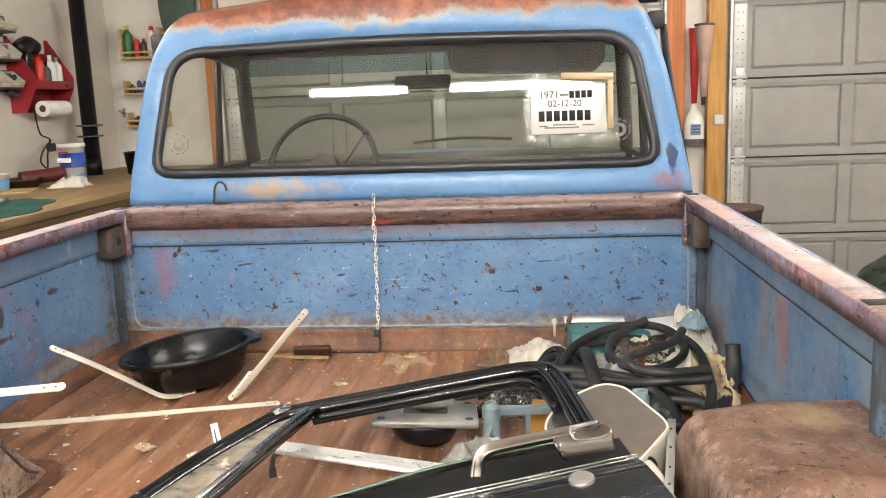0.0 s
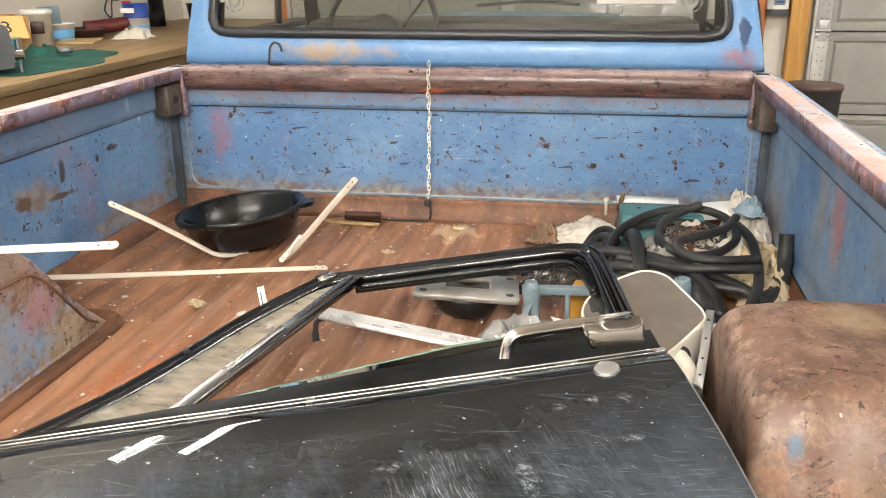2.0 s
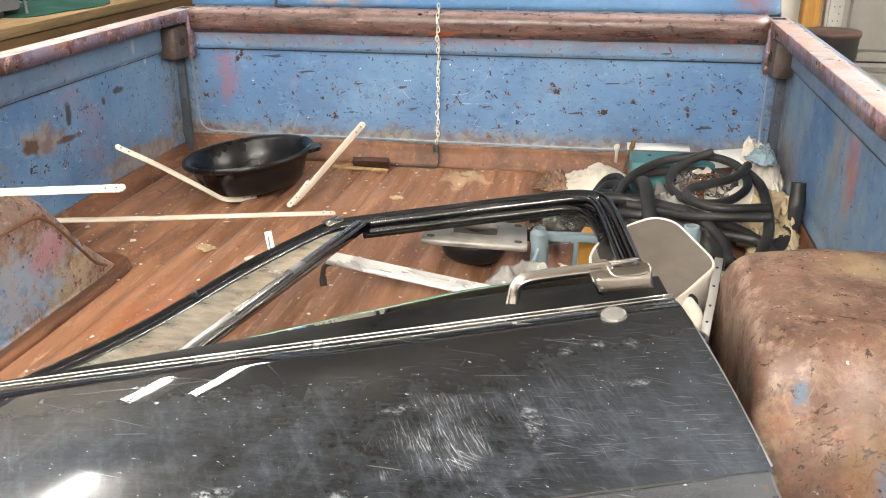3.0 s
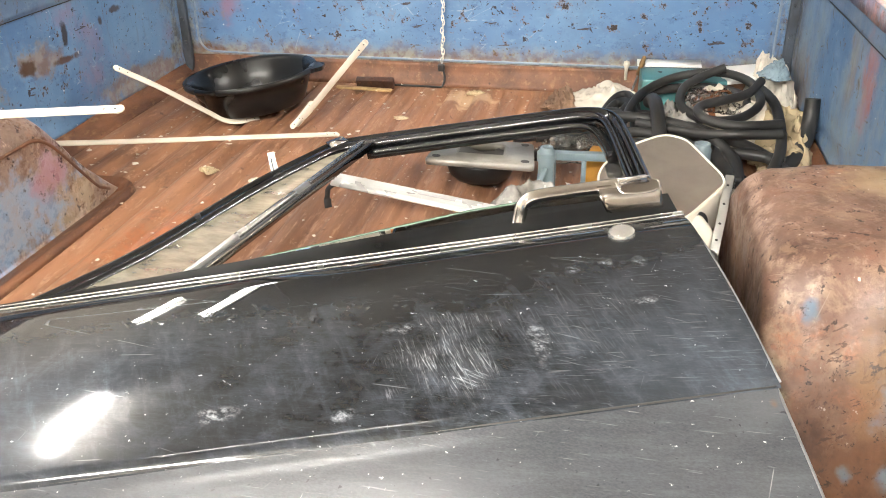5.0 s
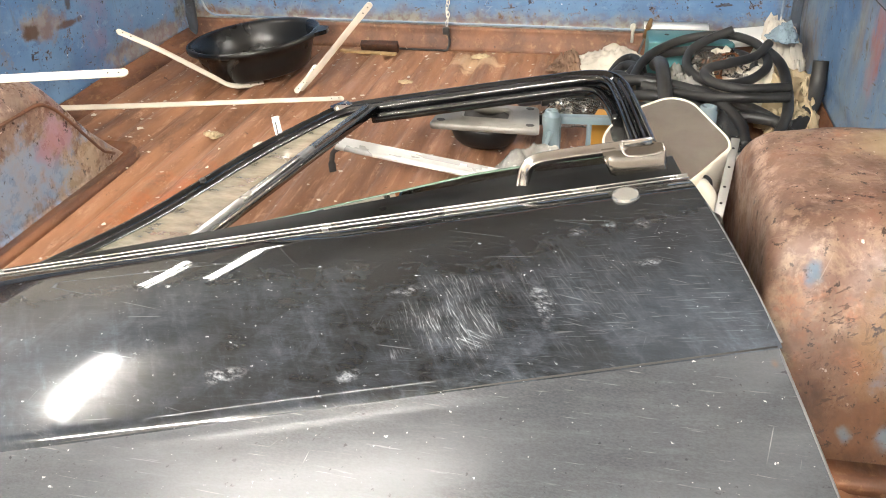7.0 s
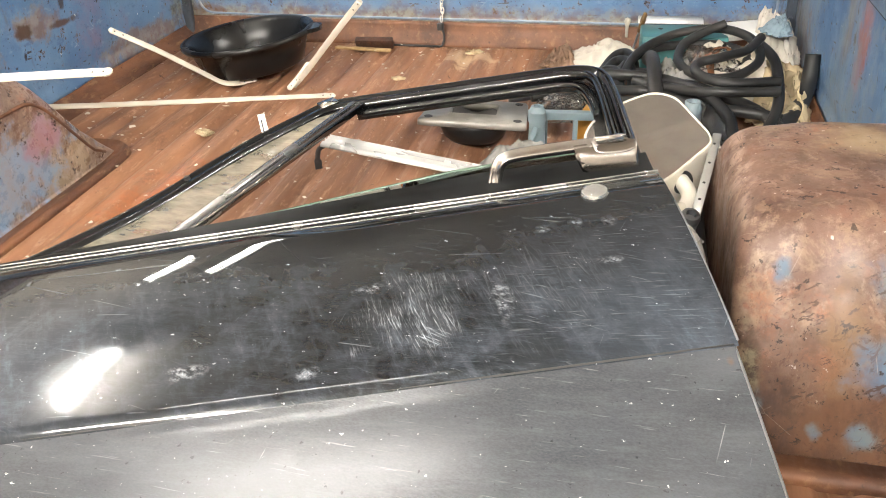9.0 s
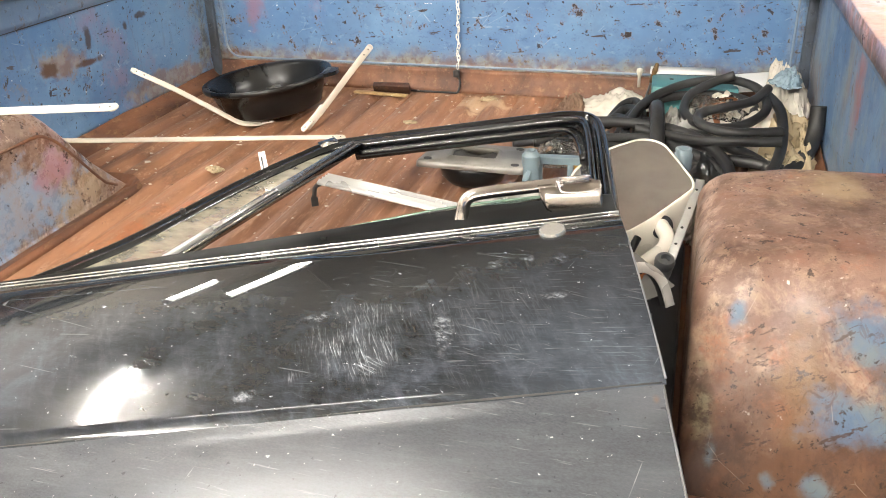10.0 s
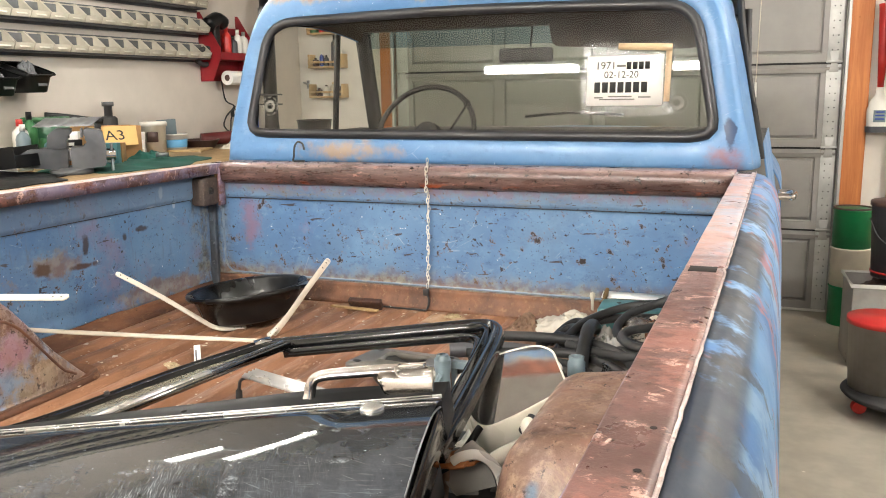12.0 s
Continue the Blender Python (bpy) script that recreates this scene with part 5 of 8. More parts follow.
def structure(name, bm, material, label, smooth=False):
    ob = part(name, bm, material, None, "", smooth)
    return tagged(ob, label, name.rstrip("_0123456789").split("_")[0], kind="structure")


structure("floor", box(WEST - 0.2, EAST + 0.2, SOUTH - 0.2, NORTH + 0.3, -0.12, 0.0, 0), CONCRETE, "smooth stained concrete garage floor")
structure("ceiling", box(WEST - 0.2, EAST + 0.2, SOUTH - 0.2, NORTH + 0.3, TOP, TOP + 0.1, 0), CEILING_PAINT, "white painted garage ceiling")
structure("wall_west", box(WEST - 0.15, WEST, SOUTH, NORTH + 0.15, 0, TOP, 0), WALL_PAINT, "plain beige painted garage wall")
structure("wall_east", box(EAST, EAST + 0.15, SOUTH, NORTH + 0.15, 0, TOP, 0), WALL_PAINT, "plain beige painted garage wall")
structure("wall_south", box(WEST, EAST, SOUTH - 0.15, SOUTH, 0, TOP, 0), WALL_PAINT, "plain beige painted garage wall")
# the front wall stands round two overhead door openings
nw = bmesh.new()
for x0, x1, z0, z1 in ((WEST, -1.66, 0, TOP), (1.25, 1.69, 0, TOP), (4.40, EAST, 0, TOP), (-1.66, 1.25, 2.12, TOP), (1.69, 4.40, 2.12, TOP)):
    box(x0, x1, NORTH, NORTH + 0.15, z0, z1, 0, nw)
structure("wall_north", nw, WHITE_WALL, "white wall between two overhead doors")
structure("trim_1", box(-1.775, -1.665, NORTH - 0.05, NORTH - 0.002, 0.0, TOP - 0.01, 0.004), POST_ORANGE, "reddish stained wooden door jamb")
structure("trim_2", box(1.275, 1.395, NORTH - 0.05, NORTH - 0.002, 0.0, TOP - 0.01, 0.004), POST_ORANGE, "orange stained wooden door jamb")
structure("trim_3", box(1.530, 1.640, NORTH - 0.09, NORTH - 0.002, 0.0, TOP - 0.01, 0.004), POST_YELLOW, "varnished pine door jamb")


def garage_door(x0, x1, cols, label):
    """A sectional door: four sections with pressed panels, hinge strips, hinges and side tracks."""
    d = thing("garage_door", label, "garage door", Matrix.Translation((x0, NORTH - 0.02, 0.0)), "overhead doors")
    wide = x1 - x0
    sec_h = 0.506
    pitch = (wide - 0.16) / cols
    for r in range(4):
        z0 = 0.014 + r * sec_h
        z1 = z0 + sec_h - 0.012
        bm = bmesh.new()
        # front face in strips, with recessed rims round each raised panel
        xs, zs = [0.0], [z0, z0 + 0.050, z0 + 0.056, z0 + 0.072, z1 - 0.072, z1 - 0.056, z1 - 0.050, z1 - 0.022, z1]
        for c in range(cols):
            a, b = 0.08 + c * pitch + 0.035, 0.08 + (c + 1) * pitch - 0.035
            xs += [a, a + 0.006, a + 0.020, b - 0.020, b - 0.006, b]
        xs.append(wide)
        def depth(i, j):
            q = (i - 1) % 6
            inx = 0 < i < len(xs) - 1 and 1 <= q <= 4
            inz = 2 <= j <= 5
            if not (inx and inz):
                return 0.014 if j == 8 else -0.008 if j == 7 else 0.0
            return 0.016 if (q in (1, 4) or j in (2, 5)) else 0.003
        vs = [[bm.verts.new((x, depth(i, j), z)) for j, z in enumerate(zs)] for i, x in enumerate(xs)]
        for i in range(len(xs) - 1):
            for j in range(len(zs) - 1):
                bm.faces.new((vs[i][j], vs[i + 1][j], vs[i + 1][j + 1], vs[i][j + 1]))
        bk = [[bm.verts.new((x, 0.045, z)) for z in (z0, z1)] for x in (0.0, wide)]
        bm.faces.new((bk[0][0], bk[0][1], bk[1][1], bk[1][0]))
        bm.faces.new([vs[i][-1] for i in range(len(xs))] + [bk[1][1], bk[0][1]])
        bm.faces.new([vs[i][0] for i in range(len(xs))][::-1] + [bk[0][0], bk[1][0]])
        sect = part("door_section", bm, DOOR_GREY, d, smooth=False)
        for x in (0.005, wide / 2 - 0.03, wide - 0.085):
            st = part("end_strip", box(x, x + 0.08, -0.004, 0.0, z0 + 0.004, z1 - 0.004, 0.001), GALV, sect, "perforated galvanised end strip")
            hb = bmesh.new()
            if r:
                slab([(0.012, -0.06), (0.068, -0.06), (0.055, 0.0), (0.068, 0.06), (0.012, 0.06), (0.025, 0.0)], 0, 0.004, hb, Matrix.Translation((x, -0.004, z0)) @ pose(0, 0, 0, 90, 0, 0), 0.001)
                rod((x - 0.004, -0.012, z0), (x + 0.085, -0.012, z0), 0.007, bm=hb, seg=8)
                part("hinge", hb, GALV, sect, "galvanised roller hinge")
            for q in range(9):
                zz = z0 + 0.07 + q * 0.042
                for dx in (0.025, 0.055):
                    if (q * 7 + int(dx * 1000)) % 4:
                        part("punched_hole", lathe([(0, 0), (0.004, 0), (0.004, 0.001), (0, 0.001)], 8, None, Matrix.Translation((x + dx, -0.0048, zz)) @ pose(0, 0, 0, 90, 0, 0)), DARK, st)
    for x in (-0.028, wide + 0.012):
        t = part("track", box(x, x + 0.018, -0.05, 0.012, 0.02, 2.25, 0.003), GALV, d, "galvanised vertical track")
    for r in range(1, 4):
        part("section_seal", box(0.0, wide, 0.018, 0.03, 0.014 + r * sec_h - 0.03, 0.014 + r * sec_h + 0.02, 0.001), DARK, d, "dark gap between door sections")
    part("bottom_seal", box(0.0, wide, -0.004, 0.03, 0.0, 0.016, 0.003), WHITE_PLASTIC, d, "pale rubber bottom seal")
    return d


garage_door(-1.655, 1.245, 4, "closed grey steel sectional overhead garage door")
garage_door(1.695, 4.395, 4, "closed grey steel sectional overhead garage door beside pine jamb")
cord = thing("pull_cord", "thin pale pull cord with toggle by the overhead door", "cord", Matrix.Translation((0.77, NORTH - 0.12, 0)))
part("cord", sweep([(0.02, 0, TOP - 0.02), (0.0, 0, 1.42)], circle(0.003, 6)), WHITE_STRAP, cord)
part("toggle", rod((0.0, 0, 1.42), (0.0, 0, 1.33), 0.006, 0.009), WHITE_PLASTIC, cord, "pale toggle")


def light_fixture(x, y, turn=0.0, length=1.2, r=0.012, top=TOP, strength=350):
    f = thing("ceiling_light", "white fluorescent fixture with glowing diffuser hung from the ceiling" if top < TOP else "white fluorescent ceiling fixture with glowing diffuser", "ceiling light", pose(x, y, top, 0, 0, turn), "fluorescent fixtures")
    part("housing", box(-length / 2 - 0.03, length / 2 + 0.03, -0.028, 0.028, -0.035, 0.0, 0.006), GALV, f)
    tube = sweep([(-length / 2, 0, -0.072), (length / 2, 0, -0.072)], circle(r, 12))
    part("diffuser", tube, GLOW[strength], f, "glowing fluorescent diffuser")
    for q in (-1, 1):
        part("end_cap", box(q * length / 2 - 0.012, q * length / 2 + 0.012, -0.02, 0.02, -0.092, -0.03, 0.006), GALV, f)
        if top < TOP:
            part("hanger", rod((q * length * 0.4, 0, -0.005), (q * length * 0.4, 0, TOP - top), 0.003, seg=8), GALV, f, "thin steel hanger")
    return f


for spot in LAMPS:
    light_fixture(*spot)

# ---- workbench along the west wall ----
BT, BF = 1.085, -1.535
bench = thing("workbench", "long worn plywood workbench against the beige wall", "workbench")
part("benchtop", box(WEST + 0.004, BF, -1.6, NORTH - 0.02, BT - 0.035, BT, 0.003), BENCH_WOOD, bench, "worn stained plywood top")
part("apron", box(BF - 0.045, BF - 0.006, -1.6, NORTH - 0.02, BT - 0.14, BT - 0.037, 0.003), BENCH_EDGE, bench)
for y in (-1.5, 0.0, 1.5, 3.1):
    part("leg", box(BF - 0.10, BF - 0.01, y - 0.045, y + 0.045, 0.0, BT - 0.141, 0.004), BENCH_EDGE, bench)


def tub(x, y, z, r0, r1, h, mat, label, name="plastic_tub", bands=(), lid=None, category="tub", content=None):
    """An open round container with thickness, and bands of label round it."""
    t = thing(name, label, category, Matrix.Translation((x, y, z)))
    w = 0.004
    part("body", lathe([(0, 0), (r0, 0), (r1, h), (r1 + 0.004, h), (r1 + 0.004, h + 0.006), (r1 - w, h + 0.006), (r0 - w, w), (0, w)], 36), mat, t)
    for z0, z1, m, lab in bands:
        ra, rb = r0 + (r1 - r0) * z0 / h, r0 + (r1 - r0) * z1 / h
        part("label_band", lathe([(ra + 0.0015, z0), (rb + 0.0015, z1), (rb - 0.002, z1), (ra - 0.002, z0)], 36), m, t, lab)
    if lid:
        part("lid", lathe([(0, h + 0.012), (r1 + 0.004, h + 0.012), (r1 + 0.007, h + 0.004), (r1 + 0.007, h - 0.012), (r1 + 0.004, h - 0.012), (r1 + 0.003, h + 0.007), (0, h + 0.007)], 36), lid, t)
    if content:
        part("content", lathe([(0, h * 0.85), (r1 * 0.93, h * 0.84)], 24), content, t)
    return t


t = tub(-2.165, 2.10, BT, 0.066, 0.068, 0.205, WHITE_PLASTIC, "white and blue hand cleaner tub on the workbench", bands=((0.085, 0.165, BLUE_LABEL, "blue label"), (0.02, 0.045, LIGHT_BLUE, "pale blue label")), lid=WHITE_PLASTIC)
part("logo", box(-0.035, 0.045, -0.1, -0.094, 0.115, 0.142, 0.002), WHITE_PAPER, t, "white brand patch")
part("logo_stripe", box(-0.02, 0.03, -0.1, -0.094, 0.168, 0.178, 0.001), RED_PLASTIC, t)
tub(-2.255, 1.345, BT, 0.063, 0.066, 0.162, CREAM, "cream plastic bucket with dark label on the workbench", "plastic_bucket", lid=WHITE_PLASTIC, category="bucket")
tub(-2.275, 1.53, BT + 0.012, 0.070, 0.078, 0.080, WHITE_PLASTIC, "small white tub with pale blue label", bands=((0.012, 0.055, LIGHT_BLUE, "pale blue label"),), content=CLOTH)
tub(-1.99, 2.62, BT, 0.10, 0.115, 0.13, BLACK_PLASTIC, "black open pot at the end of the workbench", "pot", category="pot", content=DARK)
pl = thing("wooden_board", "thin board lying under tubs on the workbench", "board", pose(-2.24, 1.56, BT, 0, 0, 20))
part("board", box(-0.13, 0.14, -0.11, 0.12, 0.0, 0.011, 0.002), SHELF_WOOD, pl)
# dark label on the cream bucket
lb = [o for o in bpy.data.objects if o.name.startswith("plastic_bucket")][0]
part("label_patch", sheet(lambda u, v: (0.067 * math.sin(0.15 + 0.9 * u), -0.067 * math.cos(0.15 + 0.9 * u), 0.065 + 0.055 * v), 8, 2, 0.002), BROWN_LID, lb, "dark label")

rag = thing("rag", "crumpled white rag on the workbench", "rag", pose(-2.02, 1.80, BT, 0, 0, 15))
part("cloth", crumpled(0.24, 0.15, 0.07, 3.3), CLOTH, rag)
gr = thing("angle_grinder", "dark red angle grinder lying on the workbench", "power tool", pose(-2.25, 1.97, BT, 0, 0, 50))
part("body", sweep(curve_points([(-0.14, 0, 0.045), (-0.02, 0, 0.05), (0.06, 0.01, 0.055), (0.11, 0.02, 0.06)], 5), circle(0.038, 12)), plain("dark_red_plastic", lin("5d1f1f"), 0.45), gr)
part("head", lathe([(0, 0), (0.05, 0), (0.055, 0.03), (0.04, 0.075), (0, 0.08)], 20, None, Matrix.Translation((0.13, 0.02, 0.01))), GREY_CAST, gr)
part("disc", lathe([(0, 0.0), (0.075, 0.0), (0.075, 0.006), (0, 0.006)], 28, None, Matrix.Translation((0.13, 0.02, 0.002))), DARK, gr)
tray = thing("oil_tray", "dark shallow metal tray on the workbench", "tray", pose(-2.32, 1.80, BT, 0, 0, 10))
part("tray", lathe([(0, 0), (0.10, 0), (0.125, 0.045), (0.13, 0.045), (0.13, 0.05), (0.12, 0.05), (0.097, 0.006), (0, 0.006)], 28), BROWN_LID, tray)

bx = thing("cardboard_box", "open cardboard box with marked flap on the workbench", "box", pose(-2.29, 0.94, BT, 0, 0, 58))
bm = bmesh.new()
for a in ((-0.21, 0.21, -0.10, -0.095, 0, 0.165), (-0.21, 0.21, 0.095, 0.10, 0, 0.165), (-0.21, -0.205, -0.095, 0.095, 0, 0.165), (0.205, 0.21, -0.095, 0.095, 0, 0.165), (-0.205, 0.205, -0.095, 0.095, 0, 0.004)):
    box(*a, 0.001, bm)
part("body", bm, CARDBOARD, bx, smooth=False)
FLAP = pose(0.07, -0.135, 0.118, 50, 0, 0)
part("flap", slab([(-0.11, -0.06), (0.10, -0.06), (0.115, 0.06), (-0.11, 0.06)], 0, 0.004, None, FLAP), YELLOW_CARD, bx, "yellow card flap")
words("A3", 0.085, FLAP @ pose(0.0, 0.0, 0.0045), INK, bx, "black marker lettering")
cs = thing("small_carton", "small brown carton standing on the green cloth", "carton", pose(-1.915, 0.665, BT + 0.004, 0, 0, 30))
part("carton", box(-0.05, 0.05, -0.04, 0.04, 0, 0.10, 0.002), CARDBOARD, cs)
tb = thing("teal_carton", "small teal carton standing on the workbench", "carton", pose(-1.845, 0.585, BT + 0.004, 0, 0, 24))
part("carton", box(-0.032, 0.032, -0.022, 0.022, 0, 0.105, 0.002), PALE_TEAL, tb)
part("print_bar", box(-0.02, 0.015, -0.0235, -0.0222, 0.02, 0.045, 0.0003), WHITE_PAPER, tb)
part("print_bar", box(-0.018, 0.018, -0.0235, -0.0222, 0.075, 0.082, 0.0003), INK, tb)
gc = thing("green_cloth", "dark green cloth spread along the bench edge", "cloth", pose(-1.84, 0.66, BT, 0, 0, 96))
part("cloth", crumpled(1.05, 0.54, 0.032, 2.2, 26, None, 2.2), GREEN_CLOTH, gc)
gc = thing("green_cloth", "dark green cloth heaped on the workbench", "cloth", pose(-2.02, 1.02, BT, 0, 0, 10))
part("cloth", crumpled(0.22, 0.20, 0.06, 7.1, 20, None, 1.6), GREEN_CLOTH, gc)
sk = thing("socket_ring", "small steel ring lying on the green cloth", "ring", pose(-1.80, 0.86, BT + 0.028))
part("ring", lathe([(0.014, 0), (0.03, 0), (0.03, 0.018), (0.014, 0.018), (0.014, 0)], 20), STEEL, sk)

# bench vice with a bent plate across its jaws
vi = thing("bench_vice", "heavy dark grey bench vice bolted on the workbench", "vice", pose(-1.80, 0.30, BT, 0, 0, 43))


def casting(outline, y0, y1, bev=0.006):
    return slab(outline, y0, y1, None, pose(0, 0, 0, 90, 0, 0), bev)


part("base", lathe([(0, 0), (0.085, 0), (0.085, 0.016), (0.065, 0.03), (0, 0.03)], 28), GREY_CAST, vi)
part("body", casting(round_outline([(-0.185, 0.035), (-0.01, 0.02), (-0.006, 0.112), (-0.15, 0.108), (-0.19, 0.085)], 0.012), -0.055, 0.055), VICE_PAINT, vi)
part("fixed_jaw", casting(round_outline([(-0.085, 0.108), (-0.004, 0.108), (-0.010, 0.150), (0.012, 0.168), (0.014, 0.186), (-0.045, 0.190), (-0.075, 0.165)], 0.010), -0.070, 0.070), VICE_PAINT, vi)
part("sliding_jaw", casting(round_outline([(0.004, 0.02), (0.135, 0.03), (0.140, 0.10), (0.128, 0.178), (0.060, 0.188), (0.052, 0.165), (0.070, 0.145), (0.060, 0.110), (0.006, 0.112)], 0.010), -0.066, 0.066), VICE_PAINT, vi)
part("slide", box(-0.10, 0.12, -0.03, 0.03, 0.055, 0.10, 0.006), STEEL, vi)
part("jaw_plate", box(0.046, 0.054, -0.064, 0.064, 0.150, 0.186, 0.001), STEEL, vi)
part("screw", rod((0.135, 0, 0.07), (0.175, 0, 0.07), 0.020), CHROME, vi)
part("handle", rod((0.160, -0.02, -0.02), (0.160, 0.01, 0.12), 0.006), STEEL, vi)
ap = thing("bent_sheet", "ribbed bright metal sheet laid across the vice jaws", "metal sheet", Matrix.Translation((-1.80, 0.30, BT + 0.192)) @ pose(0, 0, 0, 0, 0, 43))
part("sheet", sheet(lambda u, v: (-0.13 + 0.22 * u + 0.04 * (1 - v), 0.10 - 0.17 * v, 0.034 - 0.030 * v + 0.0012 * math.sin(40 * u)), 64, 6, 0.002), STEEL, ap)
# cluttered end of the bench
gcase = thing("green_case", "green plastic case standing at the back of the bench", "case", pose(-2.30, 0.66, BT, 0, 0, 40))
part("body", box(-0.10, 0.10, -0.05, 0.05, 0.0, 0.20, 0.008), plain("deep_green_plastic", lin("1f5a3a"), 0.4, 0, 0.2, 25), gcase)
part("lid", box(-0.102, 0.102, -0.052, 0.052, 0.201, 0.222, 0.006), GREEN_PLASTIC, gcase)
for i, (z, m) in enumerate(((0.0, RED_PLASTIC), (0.045, WHITE_PAPER), (0.085, BLACK_PLASTIC), (0.12, WHITE_PAPER))):
    bxs = thing("parts_carton", "small printed parts carton in a stack on the bench", "carton", pose(-2.14 - 0.01 * (i % 2), 0.63, BT + z, 0, 0, 38 + 6 * (i % 3)), "stacked parts cartons")
    part("carton", box(-0.055, 0.055, -0.045, 0.045, 0.0, 0.034 if z > 0.08 else 0.039, 0.002), m, bxs)
    part("print_bar", box(-0.04, 0.02, -0.0465, -0.0452, 0.008, 0.022, 0.0002), INK if m is WHITE_PAPER else WHITE_PAPER, bxs)
bar_ = thing("black_tool_case", "long black tool case lying across the green case", "tool case", pose(-2.28, 0.80, BT + 0.185, 0, 4, 48))
part("case", sweep(curve_points([(-0.12, 0, 0.036), (0.0, 0, 0.030), (0.14, 0, 0.016)], 5), rect(0.05, 0.028, 0.3)), BLACK_PLASTIC, bar_)
part("leg", box(0.10, 0.13, -0.02, 0.02, -0.185, 0.006, 0.003), BLACK_PLASTIC, bar_)
for i in range(3):
    wc = thing("white_carton", "small white parts carton stacked on the workbench", "carton", pose(-2.245, 1.20, BT + 0.042 * i, 0, 0, 30 + 9 * i), "small white cartons")
    part("carton", box(-0.04, 0.04, -0.03, 0.03, 0.0, 0.040, 0.002), WHITE_PAPER, wc)
    part("print_bar", box(-0.025, 0.02, -0.0315, -0.0302, 0.012, 0.026, 0.0002), GREY_INK, wc)
# added dark cover for bench wood that came out too bright
mt = thing("rubber_mat", "dark filler mat added over the bright bench edge", "mat", pose(-1.86, -0.05, BT + 0.0005, 0, 0, 8))
part("mat", crumpled(0.62, 0.62, 0.03, 2.4, 20, None, 2.0), BLACK_PLASTIC, mt)
sb = thing("open_bin", "black open parts bin lying tilted on the bench edge", "bin", pose(-1.93, 0.10, BT + 0.034, 0, -6, 10))
bbm = bmesh.new()
for a in ((-0.10, 0.10, -0.075, -0.071, 0, 0.085), (-0.10, 0.10, 0.071, 0.075, 0, 0.085), (-0.10, -0.096, -0.071, 0.071, 0, 0.085), (0.096, 0.10, -0.071, 0.071, 0, 0.05), (-0.096, 0.096, -0.071, 0.071, 0, 0.004)):
    box(*a, 0.001, bbm)
part("bin", bbm, BLACK_PLASTIC, sb, smooth=False)
pbg = thing("plastic_bag", "crinkled clear plastic bag lying on the bench", "bag", pose(-2.12, 0.17, BT + 0.003, 0, 0, 20))
part("bag", crumpled(0.26, 0.20, 0.12, 4.1, 24, None, 4.5), plain("crinkled_pale_film", lin("b4b2ac"), 0.2, 0.0, 0.3, 14, 0.6), pbg)
scp = thing("scraper_blade", "grey plastic spreader standing in the blue labelled tub", "spreader", pose(-2.285, 1.53, BT + 0.075, 14, -14, 30))
part("blade", slab([(-0.045, 0.0), (0.03, 0.0), (0.055, 0.10), (-0.05, 0.12)], 0, 0.003, None, pose(0, 0, 0, 90, 0, 0)), BLUE_GREY, scp)

# a jack on the bench and bottles in a rack
jk = thing("bottle_jack", "small dark bottle jack standing on the workbench", "jack", Matrix.Translation((-2.375, 1.15, BT)) @ Matrix.Scale(1.16, 4))
part("base", box(-0.06, 0.06, -0.05, 0.05, 0.0, 0.02, 0.004), DARK, jk)
part("cylinder", lathe([(0, 0.02), (0.038, 0.02), (0.038, 0.17), (0.028, 0.18), (0, 0.18)], 20), DARK, jk)
part("ram", lathe([(0, 0.18), (0.018, 0.18), (0.018, 0.225), (0.026, 0.225), (0.026, 0.245), (0, 0.245)], 16), GREY_CAST, jk)
part("pump", rod((0.05, -0.02, 0.03), (0.06, -0.02, 0.13), 0.012), DARK, jk)


def bottle(x, y, z, r, h, mat, cap, label, group="", name="bottle"):
    b = thing(name, label, "bottle", Matrix.Translation((x, y, z)), group)
    part("body", lathe([(0, 0), (r * 0.95, 0), (r, 0.004), (r, h * 0.68), (r * 0.85, h * 0.76), (r * 0.35, h * 0.84), (r * 0.35, h * 0.88), (0, h * 0.88)], 20), mat, b)
    part("cap", lathe([(0, h * 0.86), (r * 0.42, h * 0.86), (r * 0.40, h), (0, h)], 16), cap, b)
    return b


for i, (x, y, r, h, m, c, lab) in enumerate((
        (-2.20, 0.42, 0.035, 0.22, WHITE_PLASTIC, RED_PLASTIC, "white spray bottle on the cluttered bench"), (-2.12, 0.36, 0.03, 0.20, BLUE_GREY, WHITE_PLASTIC, "pale blue bottle on the cluttered bench"),
        (-2.25, 0.52, 0.032, 0.25, GREEN_PLASTIC, BLACK_PLASTIC, "green bottle on the cluttered bench"), (-2.30, 0.64, 0.04, 0.17, GREEN_PLASTIC, BLACK_PLASTIC, "short green bottle on the cluttered bench"), (-2.05, 0.44, 0.028, 0.15, TEAL, WHITE_PLASTIC, "small teal bottle on the cluttered bench"))):
    bottle(x, y, BT, r, h, m, c, lab, "bench bottles")
for i in range(6):
    br_ = thing("paint_brush", "used paint brush standing with bristles up", "brush", pose(-2.16 + 0.035 * (i % 3), 0.10 + 0.05 * (i // 3) + 0.01 * i, BT, 6 - 3 * i, 4 * (i % 3) - 4, 20 * i), "brushes on the bench")
    part("handle", sweep([(0, 0, 0.0), (0, 0, 0.12)], rect(0.018, 0.01)), SHELF_WOOD if i % 2 else BLUE_LABEL, br_)
    part("bristles", box(-0.025, 0.025, -0.007, 0.007, 0.12, 0.19, 0.003), CLOTH if i % 2 else DARK, br_)
